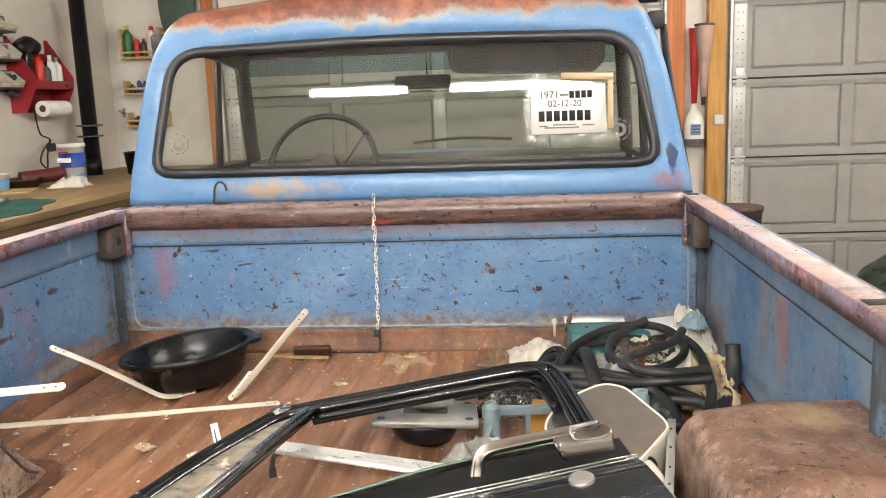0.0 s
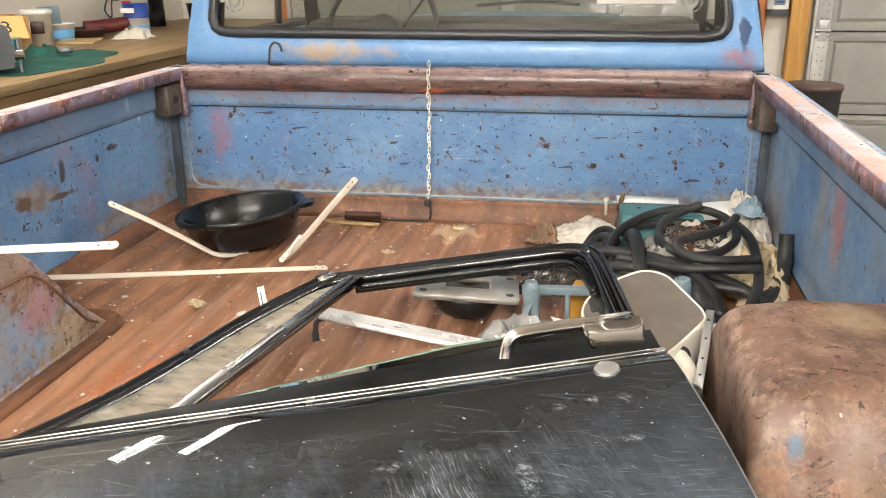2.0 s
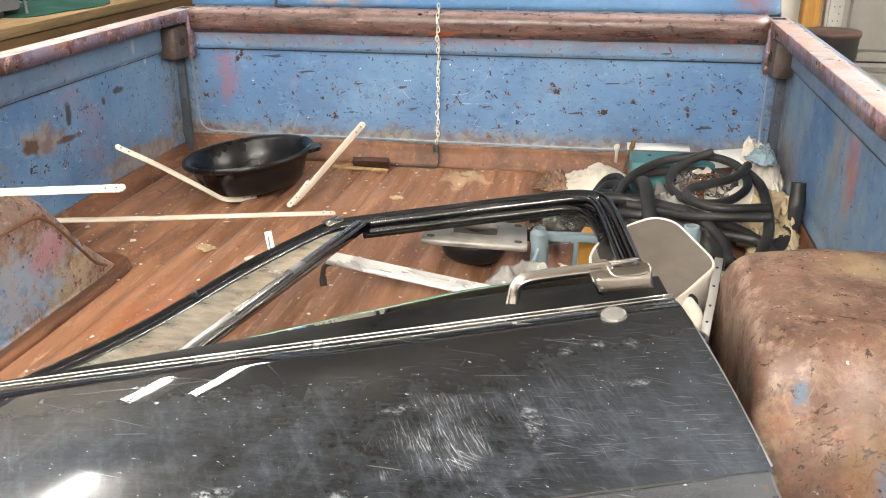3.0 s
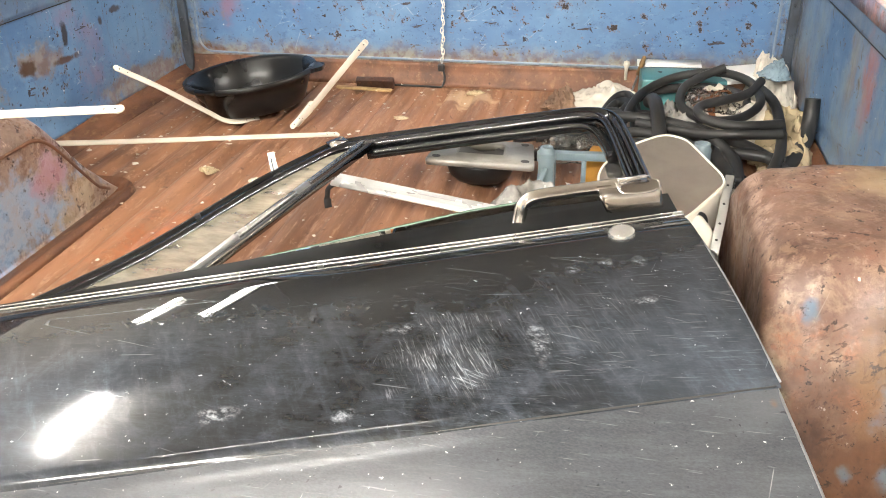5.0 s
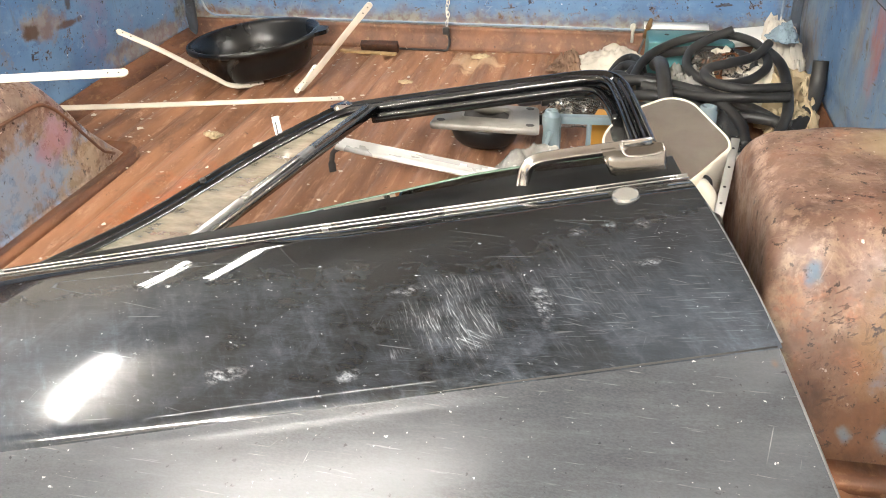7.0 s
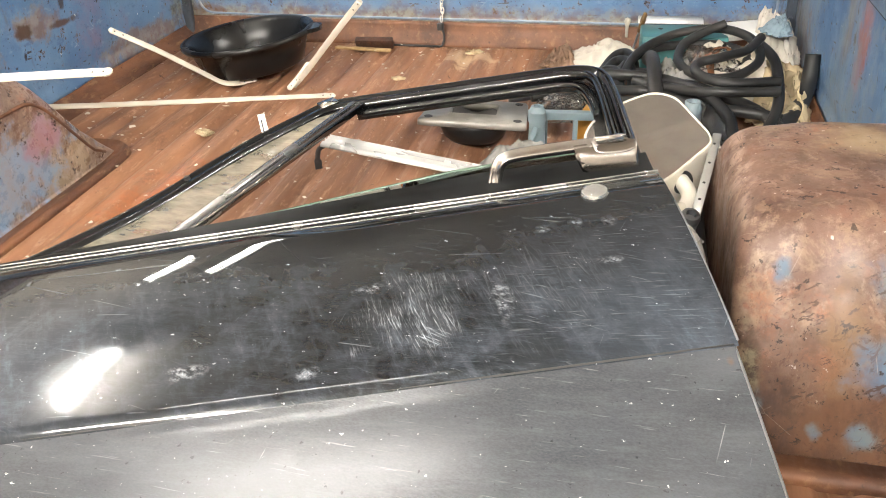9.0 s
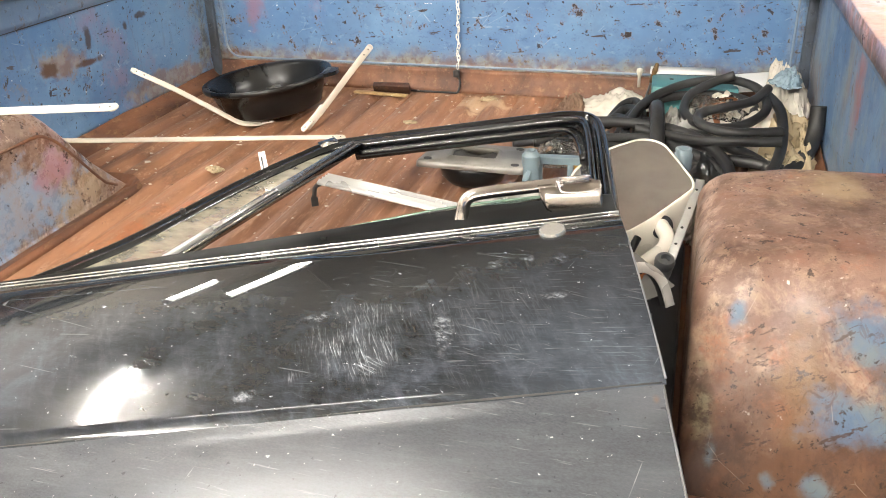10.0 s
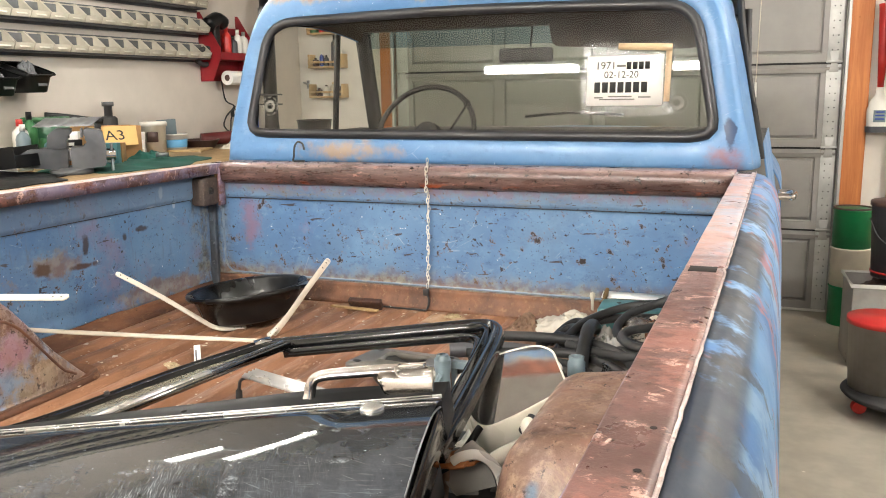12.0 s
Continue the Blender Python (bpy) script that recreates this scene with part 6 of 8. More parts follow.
cr = thing("parts_tin", "open tin of loose parts on the workbench", "tin", pose(-2.10, 0.62, BT))
part("tin", lathe([(0, 0), (0.07, 0), (0.07, 0.08), (0.066, 0.08), (0.066, 0.004), (0, 0.004)], 28), RUSTY_CUP, cr)
dr = thing("electric_drill", "black and grey tool lying at the bench edge", "power tool", pose(-1.95, -0.12, BT, 0, 0, 30))
part("body", sweep(curve_points([(-0.16, 0, 0.05), (-0.05, 0, 0.06), (0.06, 0, 0.06), (0.13, 0, 0.055)], 5), circle(0.042, 14)), BLACK_PLASTIC, dr)
part("grip", sweep(curve_points([(0.0, 0, 0.04), (0.05, -0.08, 0.035), (0.06, -0.16, 0.03)], 5), circle(0.025, 10)), GREY_BUCKET, dr)
fl_ = thing("work_light", "bright metal work light lying on the bench", "lamp", pose(-2.02, -0.30, BT, 0, 0, 60))
part("reflector", lathe([(0.02, 0.0), (0.05, 0.02), (0.10, 0.10), (0.105, 0.10), (0.055, 0.015), (0.02, -0.006)], 28, None, pose(0, 0, 0.09, 70, 0, 0)), CHROME, fl_)
part("stand", box(-0.09, 0.09, -0.06, 0.06, 0.0, 0.02, 0.006), BLACK_PLASTIC, fl_)

# ---- on the west wall: rails of bins, tool holder, roll, cord ----
def bin_mesh():
    """An open-fronted parts bin, front towards +x."""
    bm = bmesh.new()
    w, d, h = 0.106, 0.088, 0.088
    for y in (-w / 2, w / 2 - 0.003):
        vs = [(0, 0), (d, 0), (d + 0.015, h * 0.36), (d * 0.42, h), (0, h)]
        lo = [bm.verts.new((x, y, z)) for x, z in vs]
        hi = [bm.verts.new((x, y + 0.003, z)) for x, z in vs]
        bm.faces.new(lo), bm.faces.new(hi[::-1])
        for i in range(5):
            bm.faces.new((lo[i], lo[(i + 1) % 5], hi[(i + 1) % 5], hi[i]))
    box(0, d, -w / 2 + 0.003, w / 2 - 0.003, 0, 0.003, 0, bm)
    box(0, 0.003, -w / 2 + 0.003, w / 2 - 0.003, 0.003, h, 0, bm)
    vs = [(d - 0.002, 0.0), (d + 0.013, h * 0.36), (d + 0.016, h * 0.36), (d + 0.001, 0.0)]
    lo = [bm.verts.new((x, -w / 2 + 0.003, z)) for x, z in vs]
    hi = [bm.verts.new((x, w / 2 - 0.003, z)) for x, z in vs]
    for i in range(4):
        bm.faces.new((lo[i], lo[(i + 1) % 4], hi[(i + 1) % 4], hi[i]))
    return bm


proto = None
for row, z in enumerate((1.625, 1.775, 1.925)):
    rail = thing("bin_rail", "long grey steel rail holding parts bins on the wall", "rail", Matrix.Translation((WEST, 0, z)), "bin rails")
    part("rail", box(0.002, 0.02, -1.45, 2.05, -0.03, 0.09, 0.003), GREY_CAST, rail)
    part("shelf_lip", box(0.02, 0.095, -1.45, 2.05, -0.016, -0.008, 0.002), GREY_CAST, rail)
    for i in range(31):
        m = Matrix.Translation((WEST + 0.022, 1.98 - 0.112 * i, z - 0.007))
        if proto is None:
            proto = thing("parts_bin", "small beige open parts bin with white label on a wall rail", "bin", m, "wall parts bins")
            part("bin", bin_mesh(), BIN, proto, smooth=False)
            # dark slab over the back wall gives the bin its inner shade
            part("hardware_lump", box(0.0035, 0.030, -0.0495, 0.0495, 0.0035, 0.080, 0.004), GREY_CAST, proto, "dark slab standing for loose hardware and the shaded bin back")
            part("label_strip", slab([(-0.030, -0.007), (0.030, -0.007), (0.030, 0.007), (-0.030, 0.007)], 0, 0.0012, None, Matrix.Translation((0.0965, 0, 0.017)) @ pose(0, 0, 0, 0, 64, 0) @ pose(0, 0, 0, 0, 0, 90)), BIN_LABEL, proto, "pale label strip")
        else:
            copy_thing(proto, m)
for y, dz in ((0.63, 0), (0.44, -0.015)):
    bb = thing("large_bin", "large black open bin hooked on the wall", "bin", pose(WEST, y, 1.42 + dz), "black bins")
    wide, deep, tall = 0.082, 0.20, 0.145
    bm = bmesh.new()
    rings = []
    for k_, (grow, z, thick) in enumerate(((0.74, 0.0, 0), (0.80, 0.004, 0), (0.90, 0.07, 0), (1.0, tall, 0), (0.96, tall, 1), (0.86, 0.07, 1), (0.76, 0.006, 1))):
        ring = round_outline([(0.004, -wide * grow), (deep * grow + 0.02, -wide * grow * 0.94), (deep * grow + 0.02, wide * grow * 0.94), (0.004, wide * grow)], 0.024, 4)
        rings.append([bm.verts.new((x, q, z - (0.055 * (x / deep) ** 2 if z > 0.1 else 0))) for x, q in ring])
    for a, b in zip(rings, rings[1:]):
        for i in range(len(a)):
            bm.faces.new((a[i], a[(i + 1) % len(a)], b[(i + 1) % len(a)], b[i]))
    bm.faces.new(rings[0][::-1]), bm.faces.new(rings[-1])
    part("bin", bm, BLACK_PLASTIC, bb)
    lip = [(x, q, tall - 0.055 * (x / deep) ** 2) for x, q in round_outline([(0.004, -wide), (deep + 0.02, -wide * 0.94), (deep + 0.02, wide * 0.94), (0.004, wide)], 0.024, 4)]
    part("rim", sweep(lip, rect(0.010, 0.006), closed=True), PAN_BLACK, bb, "glossy black rolled rim")
    part("hardware_lump", crumpled(0.17, 0.13, 0.10, 3.3 + y, 40, Matrix.Translation((0.10, 0, 0.035)), 5.0), GREY_CAST, bb, "grey loose hardware")
    part("label_strip", box(deep + 0.006, deep + 0.012, -0.025, 0.025, 0.030, 0.042, 0.001), GREY_CAST, bb)
sm_ = thing("dark_clamp", "dark metal clamp hanging at the end of the bin rail", "clamp", Matrix.Translation((WEST + 0.05, 2.06, 1.63)))
part("clamp", sweep(curve_points([(0, -0.08, 0.02), (0.02, 0.0, 0.05), (0.02, 0.07, 0.0), (0, 0.0, -0.05), (0, -0.08, -0.03)], 6), circle(0.016, 8)), DARK, sm_)

th = thing("tool_holder", "red steel tool holder with paper roll bar on the wall", "tool holder", Matrix.Translation((WEST, 2.27, 1.48)))
part("back_plate", box(0.003, 0.008, -0.20, 0.20, 0.0, 0.34, 0.002), RED_PAINT, th)
for y in (-0.20, 0.196):
    part("side_plate", slab([(0.0, 0.0), (0.09, 0.0), (0.16, 0.14), (0.16, 0.20), (0.02, 0.42), (0.0, 0.42)], 0, 0.004, None, Matrix.Translation((0, y + 0.004, 0)) @ pose(0, 0, 0, 90, 0, 0)), RED_PAINT, th)
part("tray", box(0.008, 0.16, -0.196, 0.196, 0.13, 0.136, 0.002), RED_PAINT, th)
part("tray_lip", box(0.156, 0.161, -0.196, 0.196, 0.13, 0.175, 0.002), RED_PAINT, th)
pr_ = thing("paper_towel_roll", "white paper towel roll on a red wall holder", "paper roll", Matrix.Translation((WEST + 0.11, 2.31, 1.50)))
bm = lathe([(0.02, -0.12), (0.045, -0.12), (0.045, 0.12), (0.02, 0.12), (0.02, -0.12)], 28, None, pose(0, 0, 0, 90, 0, 0))
part("roll", bm, WHITE_PAPER, pr_)
part("core", lathe([(0.0, -0.119), (0.02, -0.119), (0.02, 0.119), (0.0, 0.119)], 16, None, pose(0, 0, 0, 90, 0, 0)), BROWN_LID, pr_)
gn = thing("air_tool", "black air tool standing in the red tool holder", "power tool", Matrix.Translation((WEST + 0.09, 2.14, 1.617)))
part("grip", box(-0.03, 0.03, -0.055, 0.0, 0, 0.22, 0.014, seg=3), BLACK_PLASTIC, gn)
part("barrel", sweep(curve_points([(0, -0.09, 0.20), (0, 0.0, 0.24), (0, 0.07, 0.22)], 5), circle(0.045, 12)), BLACK_PLASTIC, gn)
for i, (y, h, m, c, lab) in enumerate(((2.235, 0.20, RED_PLASTIC, RED_PLASTIC, "red can standing in the tool holder"), (2.30, 0.15, GREY_BUCKET, BLACK_PLASTIC, "dark can standing in the tool holder"), (2.355, 0.19, WHITE_PLASTIC, WHITE_PLASTIC, "white can standing in the tool holder"), (2.42, 0.18, WHITE_PLASTIC, GREY_INK, "white can with grey cap in the tool holder"))):
    bottle(WEST + 0.09, y, 1.617, 0.030, h, m, c, lab, "cans in the tool holder", "spray_can")
cb = thing("power_cord", "black cord with plug hanging on the wall", "cord", Matrix.Translation((WEST + 0.03, 2.29, 1.2)))
part("cord", sweep(curve_points([(0, -0.05, 0.28), (0.0, -0.02, 0.16), (0.02, 0.04, 0.12), (0.03, -0.06, 0.06), (0.02, -0.08, 0.0), (0.02, -0.02, -0.04), (0.02, 0.0, 0.04), (0.02, 0.05, 0.12)], 7), circle(0.005, 6)), DARK, cb)
part("plug", box(0.0, 0.045, 0.02, 0.06, 0.05, 0.10, 0.008), DARK, cb)
st_ = thing("stove_pipe", "tall black pipe standing in the corner behind the bench", "pipe", Matrix.Translation((-2.31, 2.60, BT)))
part("pipe", lathe([(0, 0), (0.049, 0), (0.049, 0.10), (0.046, 0.10), (0.046, TOP - BT), (0, TOP - BT)], 32), BLACK_PLASTIC, st_)
for z in (0.235, 0.30):
    part("band", lathe([(0.073, z), (0.078, z), (0.078, z + 0.01), (0.073, z + 0.01)], 32), GREY_CAST, st_, "grey clamp band")
hk = thing("wall_hook", "small metal coat hook on the front wall", "hook", Matrix.Translation((-2.40, NORTH, 1.46)))
part("plate", box(-0.012, 0.012, -0.008, -0.001, -0.03, 0.03, 0.002), STEEL, hk)
part("peg", rod((0, -0.005, 0), (0.0, -0.07, 0.015), 0.007), STEEL, hk)

# ---- small shelves on the front wall ----
def wall_shelf(z, items):
    s = thing("wall_shelf", "small pale pine shelf with rail on the front wall", "shelf", Matrix.Translation((-2.20, NORTH, z)), "pine wall shelves")
    part("board", box(-0.14, 0.14, -0.10, -0.002, 0.0, 0.014, 0.002), SHELF_WOOD, s)
    part("rail", box(-0.14, 0.14, -0.102, -0.09, 0.035, 0.05, 0.002), SHELF_WOOD, s)
    for x in (-0.14, 0.128):
        part("upright", box(x, x + 0.012, -0.10, -0.002, 0.0145, 0.10 if z < 1.8 else 0.2, 0.002), SHELF_WOOD, s)
    for x, r, h, m, c, lab in items:
        bottle(-2.20 + x, NORTH - 0.05, z + 0.014, r, h, m, c, lab, "bottles on the shelves")


wall_shelf(1.815, ((-0.10, 0.032, 0.21, GREEN_PLASTIC, YELLOW, "green and yellow aerosol can on a pine shelf"), (-0.04, 0.022, 0.14, RED_PLASTIC, WHITE_PLASTIC, "red and white bottle on a pine shelf"), (0.01, 0.024, 0.12, BROWN_LID, RED_PLASTIC, "brown bottle with red cap on a pine shelf"), (0.07, 0.035, 0.20, CREAM, RED_PLASTIC, "cream jug with red cap on a pine shelf")))
wall_shelf(1.575, ((-0.10, 0.024, 0.06, BROWN_LID, DARK, "small dark jar on a pine shelf"), (-0.05, 0.016, 0.10, BLUE_LABEL, WHITE_PLASTIC, "small blue bottle on a pine shelf"), (-0.01, 0.018, 0.08, GREY_CAST, BLACK_PLASTIC, "small grey bottle on a pine shelf"), (0.06, 0.026, 0.22, GREY_BUCKET, BLACK_PLASTIC, "tall dark bottle on a pine shelf"), (0.11, 0.018, 0.12, WHITE_PLASTIC, WHITE_PLASTIC, "white bottle on a pine shelf")))
wall_shelf(1.36, ((-0.08, 0.024, 0.06, BROWN_LID, DARK, "small brown jar on a pine shelf"), (-0.02, 0.022, 0.08, CREAM, BROWN_LID, "small cream jar on a pine shelf"), (0.04, 0.026, 0.10, BIN, SHELF_WOOD, "beige jar on a pine shelf"), (0.10, 0.02, 0.07, BROWN_LID, GREY_CAST, "brown jar on a pine shelf")))
bag = thing("fabric_bag", "grey green fabric bag hanging on the front wall", "bag", Matrix.Translation((-1.93, NORTH - 0.06, 1.98)))
part("bag", sheet(lambda u, v: (0.13 * math.cos(2 * math.pi * u) * (1 - 0.25 * v ** 3), 0.05 * math.sin(2 * math.pi * u) * (0.5 + 0.5 * math.sin(math.pi * (0.15 + 0.8 * v))), 0.30 - 0.30 * v + 0.01 * math.sin(9 * u * 6.28)), 30, 10), GREEN_BAG, bag)
part("bag_bottom", lathe([(0, 0), (0.10, 0.0)], 24, None, Matrix.Diagonal((1, 0.35, 1, 1))), GREEN_BAG, bag)

# ---- between the doors: funnels, jug, drum, buckets, dolly ----
fn = thing("red_funnel", "long red plastic funnel hanging on the white wall", "funnel", pose(1.452, NORTH - 0.06, 1.36))
part("funnel", lathe([(0.012, 0.0), (0.016, 0.0), (0.024, 0.18), (0.036, 0.45), (0.040, 0.49), (0.036, 0.49), (0.020, 0.18), (0.012, 0.0)], 28), RED_PLASTIC, fn)
fn = thing("clear_funnel", "long cloudy plastic funnel with red stain on the wall", "funnel", pose(1.492, NORTH - 0.15, 1.42))
part("funnel", lathe([(0.015, 0.0), (0.019, 0.0), (0.024, 0.10), (0.056, 0.43), (0.060, 0.44), (0.057, 0.43), (0.020, 0.10), (0.015, 0.0)], 28), plain("cloudy_pink_plastic", lin("a98f86"), 0.35), fn)
part("spout", lathe([(0.010, -0.05), (0.013, -0.05), (0.016, 0.02), (0.012, 0.02)], 16), DARK, fn, "dark spout")
part("rim", lathe([(0.058, 0.435), (0.064, 0.44), (0.060, 0.45), (0.054, 0.445)], 28), BROWN_LID, fn)
jg = thing("oil_jug", "white oil jug with dark base hanging on the wall", "jug", pose(1.452, NORTH - 0.07, 1.12))
part("body", lathe([(0, 0.03), (0.062, 0.03), (0.064, 0.13), (0.05, 0.18), (0.022, 0.22), (0.02, 0.26), (0, 0.26)], 24, None, Matrix.Diagonal((1, 0.6, 1, 1))), WHITE_PLASTIC, jg)
part("base", lathe([(0, 0), (0.066, 0), (0.068, 0.035), (0, 0.035)], 24, None, Matrix.Diagonal((1, 0.62, 1, 1))), GREY_BUCKET, jg)
part("label_patch", box(-0.03, 0.035, -0.041, -0.037, 0.06, 0.13, 0.001), BLUE_GREY, jg)
for z in (0.075, 0.095, 0.115):
    part("print_bar", box(-0.02, 0.028, -0.043, -0.0405, z, z + 0.008, 0.0003), BLUE_LABEL, jg)
bk_ = thing("jamb_bracket", "small galvanised bracket screwed on the pine jamb", "bracket", pose(1.60, NORTH - 0.09, 1.27))
part("bracket", box(-0.03, 0.03, -0.02, -0.001, -0.03, 0.035, 0.004), GALV, bk_)


def drum(x, y, r, h, lab):
    d = thing("steel_drum", lab, "drum", Matrix.Translation((x, y, 0)))
    for z0, z1, m, l in ((0.0, h * 0.34, GREEN_PAINT, "green band"), (h * 0.34, h * 0.67, WHITE_STRAP, "white band"), (h * 0.67, h, GREEN_PAINT, "green band")):
        part("shell_band", lathe([(0, z0 + 0.004), (r, z0 + 0.004), (r, z1 - 0.008), (r + 0.007, z1 - 0.002), (r, z1 + 0.003), (0, z1 + 0.003)], 36), m, d, l)
    part("lid", lathe([(0, h - 0.008), (r - 0.01, h - 0.008), (r - 0.006, h + 0.010), (r + 0.004, h + 0.010), (r + 0.004, h), (0, h)], 36), BROWN_LID, d)
    return d


drum(1.345, 3.0, 0.105, 0.69, "green and white steel drum standing on the garage floor")
tubx = thing("storage_tote", "cloudy plastic tote with clutter standing on the floor", "tote", pose(1.49, 2.32, 0, 0, 0, 4))
bm = bmesh.new()
for a in ((-0.20, 0.20, -0.17, -0.164, 0, 0.42), (-0.20, 0.20, 0.164, 0.17, 0, 0.42), (-0.20, -0.194, -0.164, 0.164, 0, 0.42), (0.194, 0.20, -0.164, 0.164, 0, 0.42), (-0.194, 0.194, -0.164, 0.164, 0, 0.006)):
    box(*a, 0.002, bm)
part("tote", bm, plain("cloudy_tote_plastic", lin("8f8b86"), 0.35, 0.0, 0.2, 12), tubx)
part("rim", sweep([(-0.205, -0.175, 0.42), (0.205, -0.175, 0.42), (0.205, 0.175, 0.42), (-0.205, 0.175, 0.42)], rect(0.02, 0.018), closed=True), WHITE_PLASTIC, tubx)
part("hardware_lump", crumpled(0.36, 0.30, 0.06, 5.0, 14, Matrix.Translation((0, 0, 0.37))), BROWN_LID, tubx)
pb = tub(1.515, 2.32, 0.445, 0.125, 0.142, 0.37, GREY_BUCKET, "dark grey plastic bucket with brown lid on a tote", "lidded_bucket", lid=BROWN_LID, category="bucket")
part("handle", sweep(curve_points([(-0.145, 0, 0.29), (-0.10, -0.12, 0.20), (0.0, -0.155, 0.17), (0.10, -0.12, 0.20), (0.145, 0, 0.29)], 6), circle(0.003, 6)), STEEL, pb, "thin wire handle")
part("red_rim", lathe([(0.128, 0.02), (0.131, 0.02), (0.131, 0.03), (0.128, 0.03)], 32), RED_PLASTIC, pb)
tub(1.40, 1.58, 0.098, 0.140, 0.155, 0.30, plain("translucent_bucket", lin("857f78"), 0.4, 0.0, 0.2, 14), "cloudy bucket with red lid on a wheeled dolly", "red_lidded_bucket", lid=RED_PLASTIC, category="bucket")
dl = thing("bucket_dolly", "round black wheeled dolly under a bucket", "dolly", Matrix.Translation((1.50, 1.55, 0)))
part("deck", lathe([(0, 0.075), (0.26, 0.075), (0.27, 0.085), (0.26, 0.097), (0.20, 0.097), (0, 0.097)], 40), DARK, dl)
for a in (20, 110, 200, 290):
    m = pose(0.21 * math.cos(radians(a)), 0.21 * math.sin(radians(a)), 0.032, 90, 0, a)
    w_ = part("caster", lathe([(0, -0.013), (0.03, -0.013), (0.032, 0), (0.03, 0.013), (0, 0.013)], 20, None, m), RED_PLASTIC, dl, "red caster wheel")
    part("fork", box(0.21 * math.cos(radians(a)) - 0.02, 0.21 * math.cos(radians(a)) + 0.02, 0.21 * math.sin(radians(a)) - 0.022, 0.21 * math.sin(radians(a)) + 0.022, 0.058, 0.075, 0.003), GALV, w_)
fx = thing("red_cloth", "dark red cloth crumpled on the dolly", "cloth", pose(1.60, 1.36, 0.098))
part("cloth", crumpled(0.16, 0.14, 0.06, 4.4), plain("dark_red_cloth", lin("6a2020"), 0.9, 0.0, 0.3, 40, 0.4), fx)
rng = random.Random(5)
scr_ = thing("floor_scraps", "tiny paper scraps and leaves scattered on the concrete", "debris", kind="stuff")
bm = bmesh.new()
for i in range(60):
    x, y, a = rng.uniform(1.05, 3.2), rng.uniform(-2, 3.1), rng.uniform(0, 6.28)
    r = rng.uniform(0.004, 0.013)
    vs = [bm.verts.new((x + r * math.cos(a + k_ * 1.9), y + r * math.sin(a + k_ * 1.9) * 0.6, 0.0015 + 0.002 * (k_ % 2))) for k_ in range(3)]
    bm.faces.new(vs)
part("scraps", bm, CLOTH, scr_)
# low clutter in front of the second door, dark boxes and a black bag
bgb = thing("rubbish_bag", "dark plastic rubbish bag standing before the door", "bag", pose(2.62, 2.72, 0))
part("bag", sheet(lambda u, v: tuple(Vector((0.30 * math.cos(2 * math.pi * u), 0.26 * math.sin(2 * math.pi * u), 0)) * math.sin(math.pi * (0.12 + 0.8 * v)) * (1 + 0.15 * noise.noise(Vector((math.cos(6.28 * u) * 2, math.sin(6.28 * u) * 2, v * 4)))) + Vector((0, 0, 0.50 * v))), 36, 16), plain("dark_green_plastic_bag", lin("2b3a30"), 0.3, 0, 0.3, 20, 0.4), bgb)


# ---- things in the truck bed ----
# the loose door lies outer side up; its own axes: s along the belt line towards the hinges, v down the skin, n out of the skin
O_ = Vector((0.522, -1.392, 0.998))
U_ = Vector((-0.9667, -0.2249, -0.1220)).normalized()
N_ = Vector((-0.1001, -0.1061, 0.9893))
N_ = (N_ - U_ * N_.dot(U_)).normalized()
V_ = N_.cross(U_)
DOOR_M = Matrix((U_, V_, N_)).transposed().to_4x4()
DOOR_M.translation = O_


def on_frame(s, w, n=0.0):
    """A point of the window frame, which lies deeper than the skin and leans back from the belt line."""
    return (s, -w, -0.072 - 0.078 * w - 0.035 * s * min(1, w / 0.3) + n)


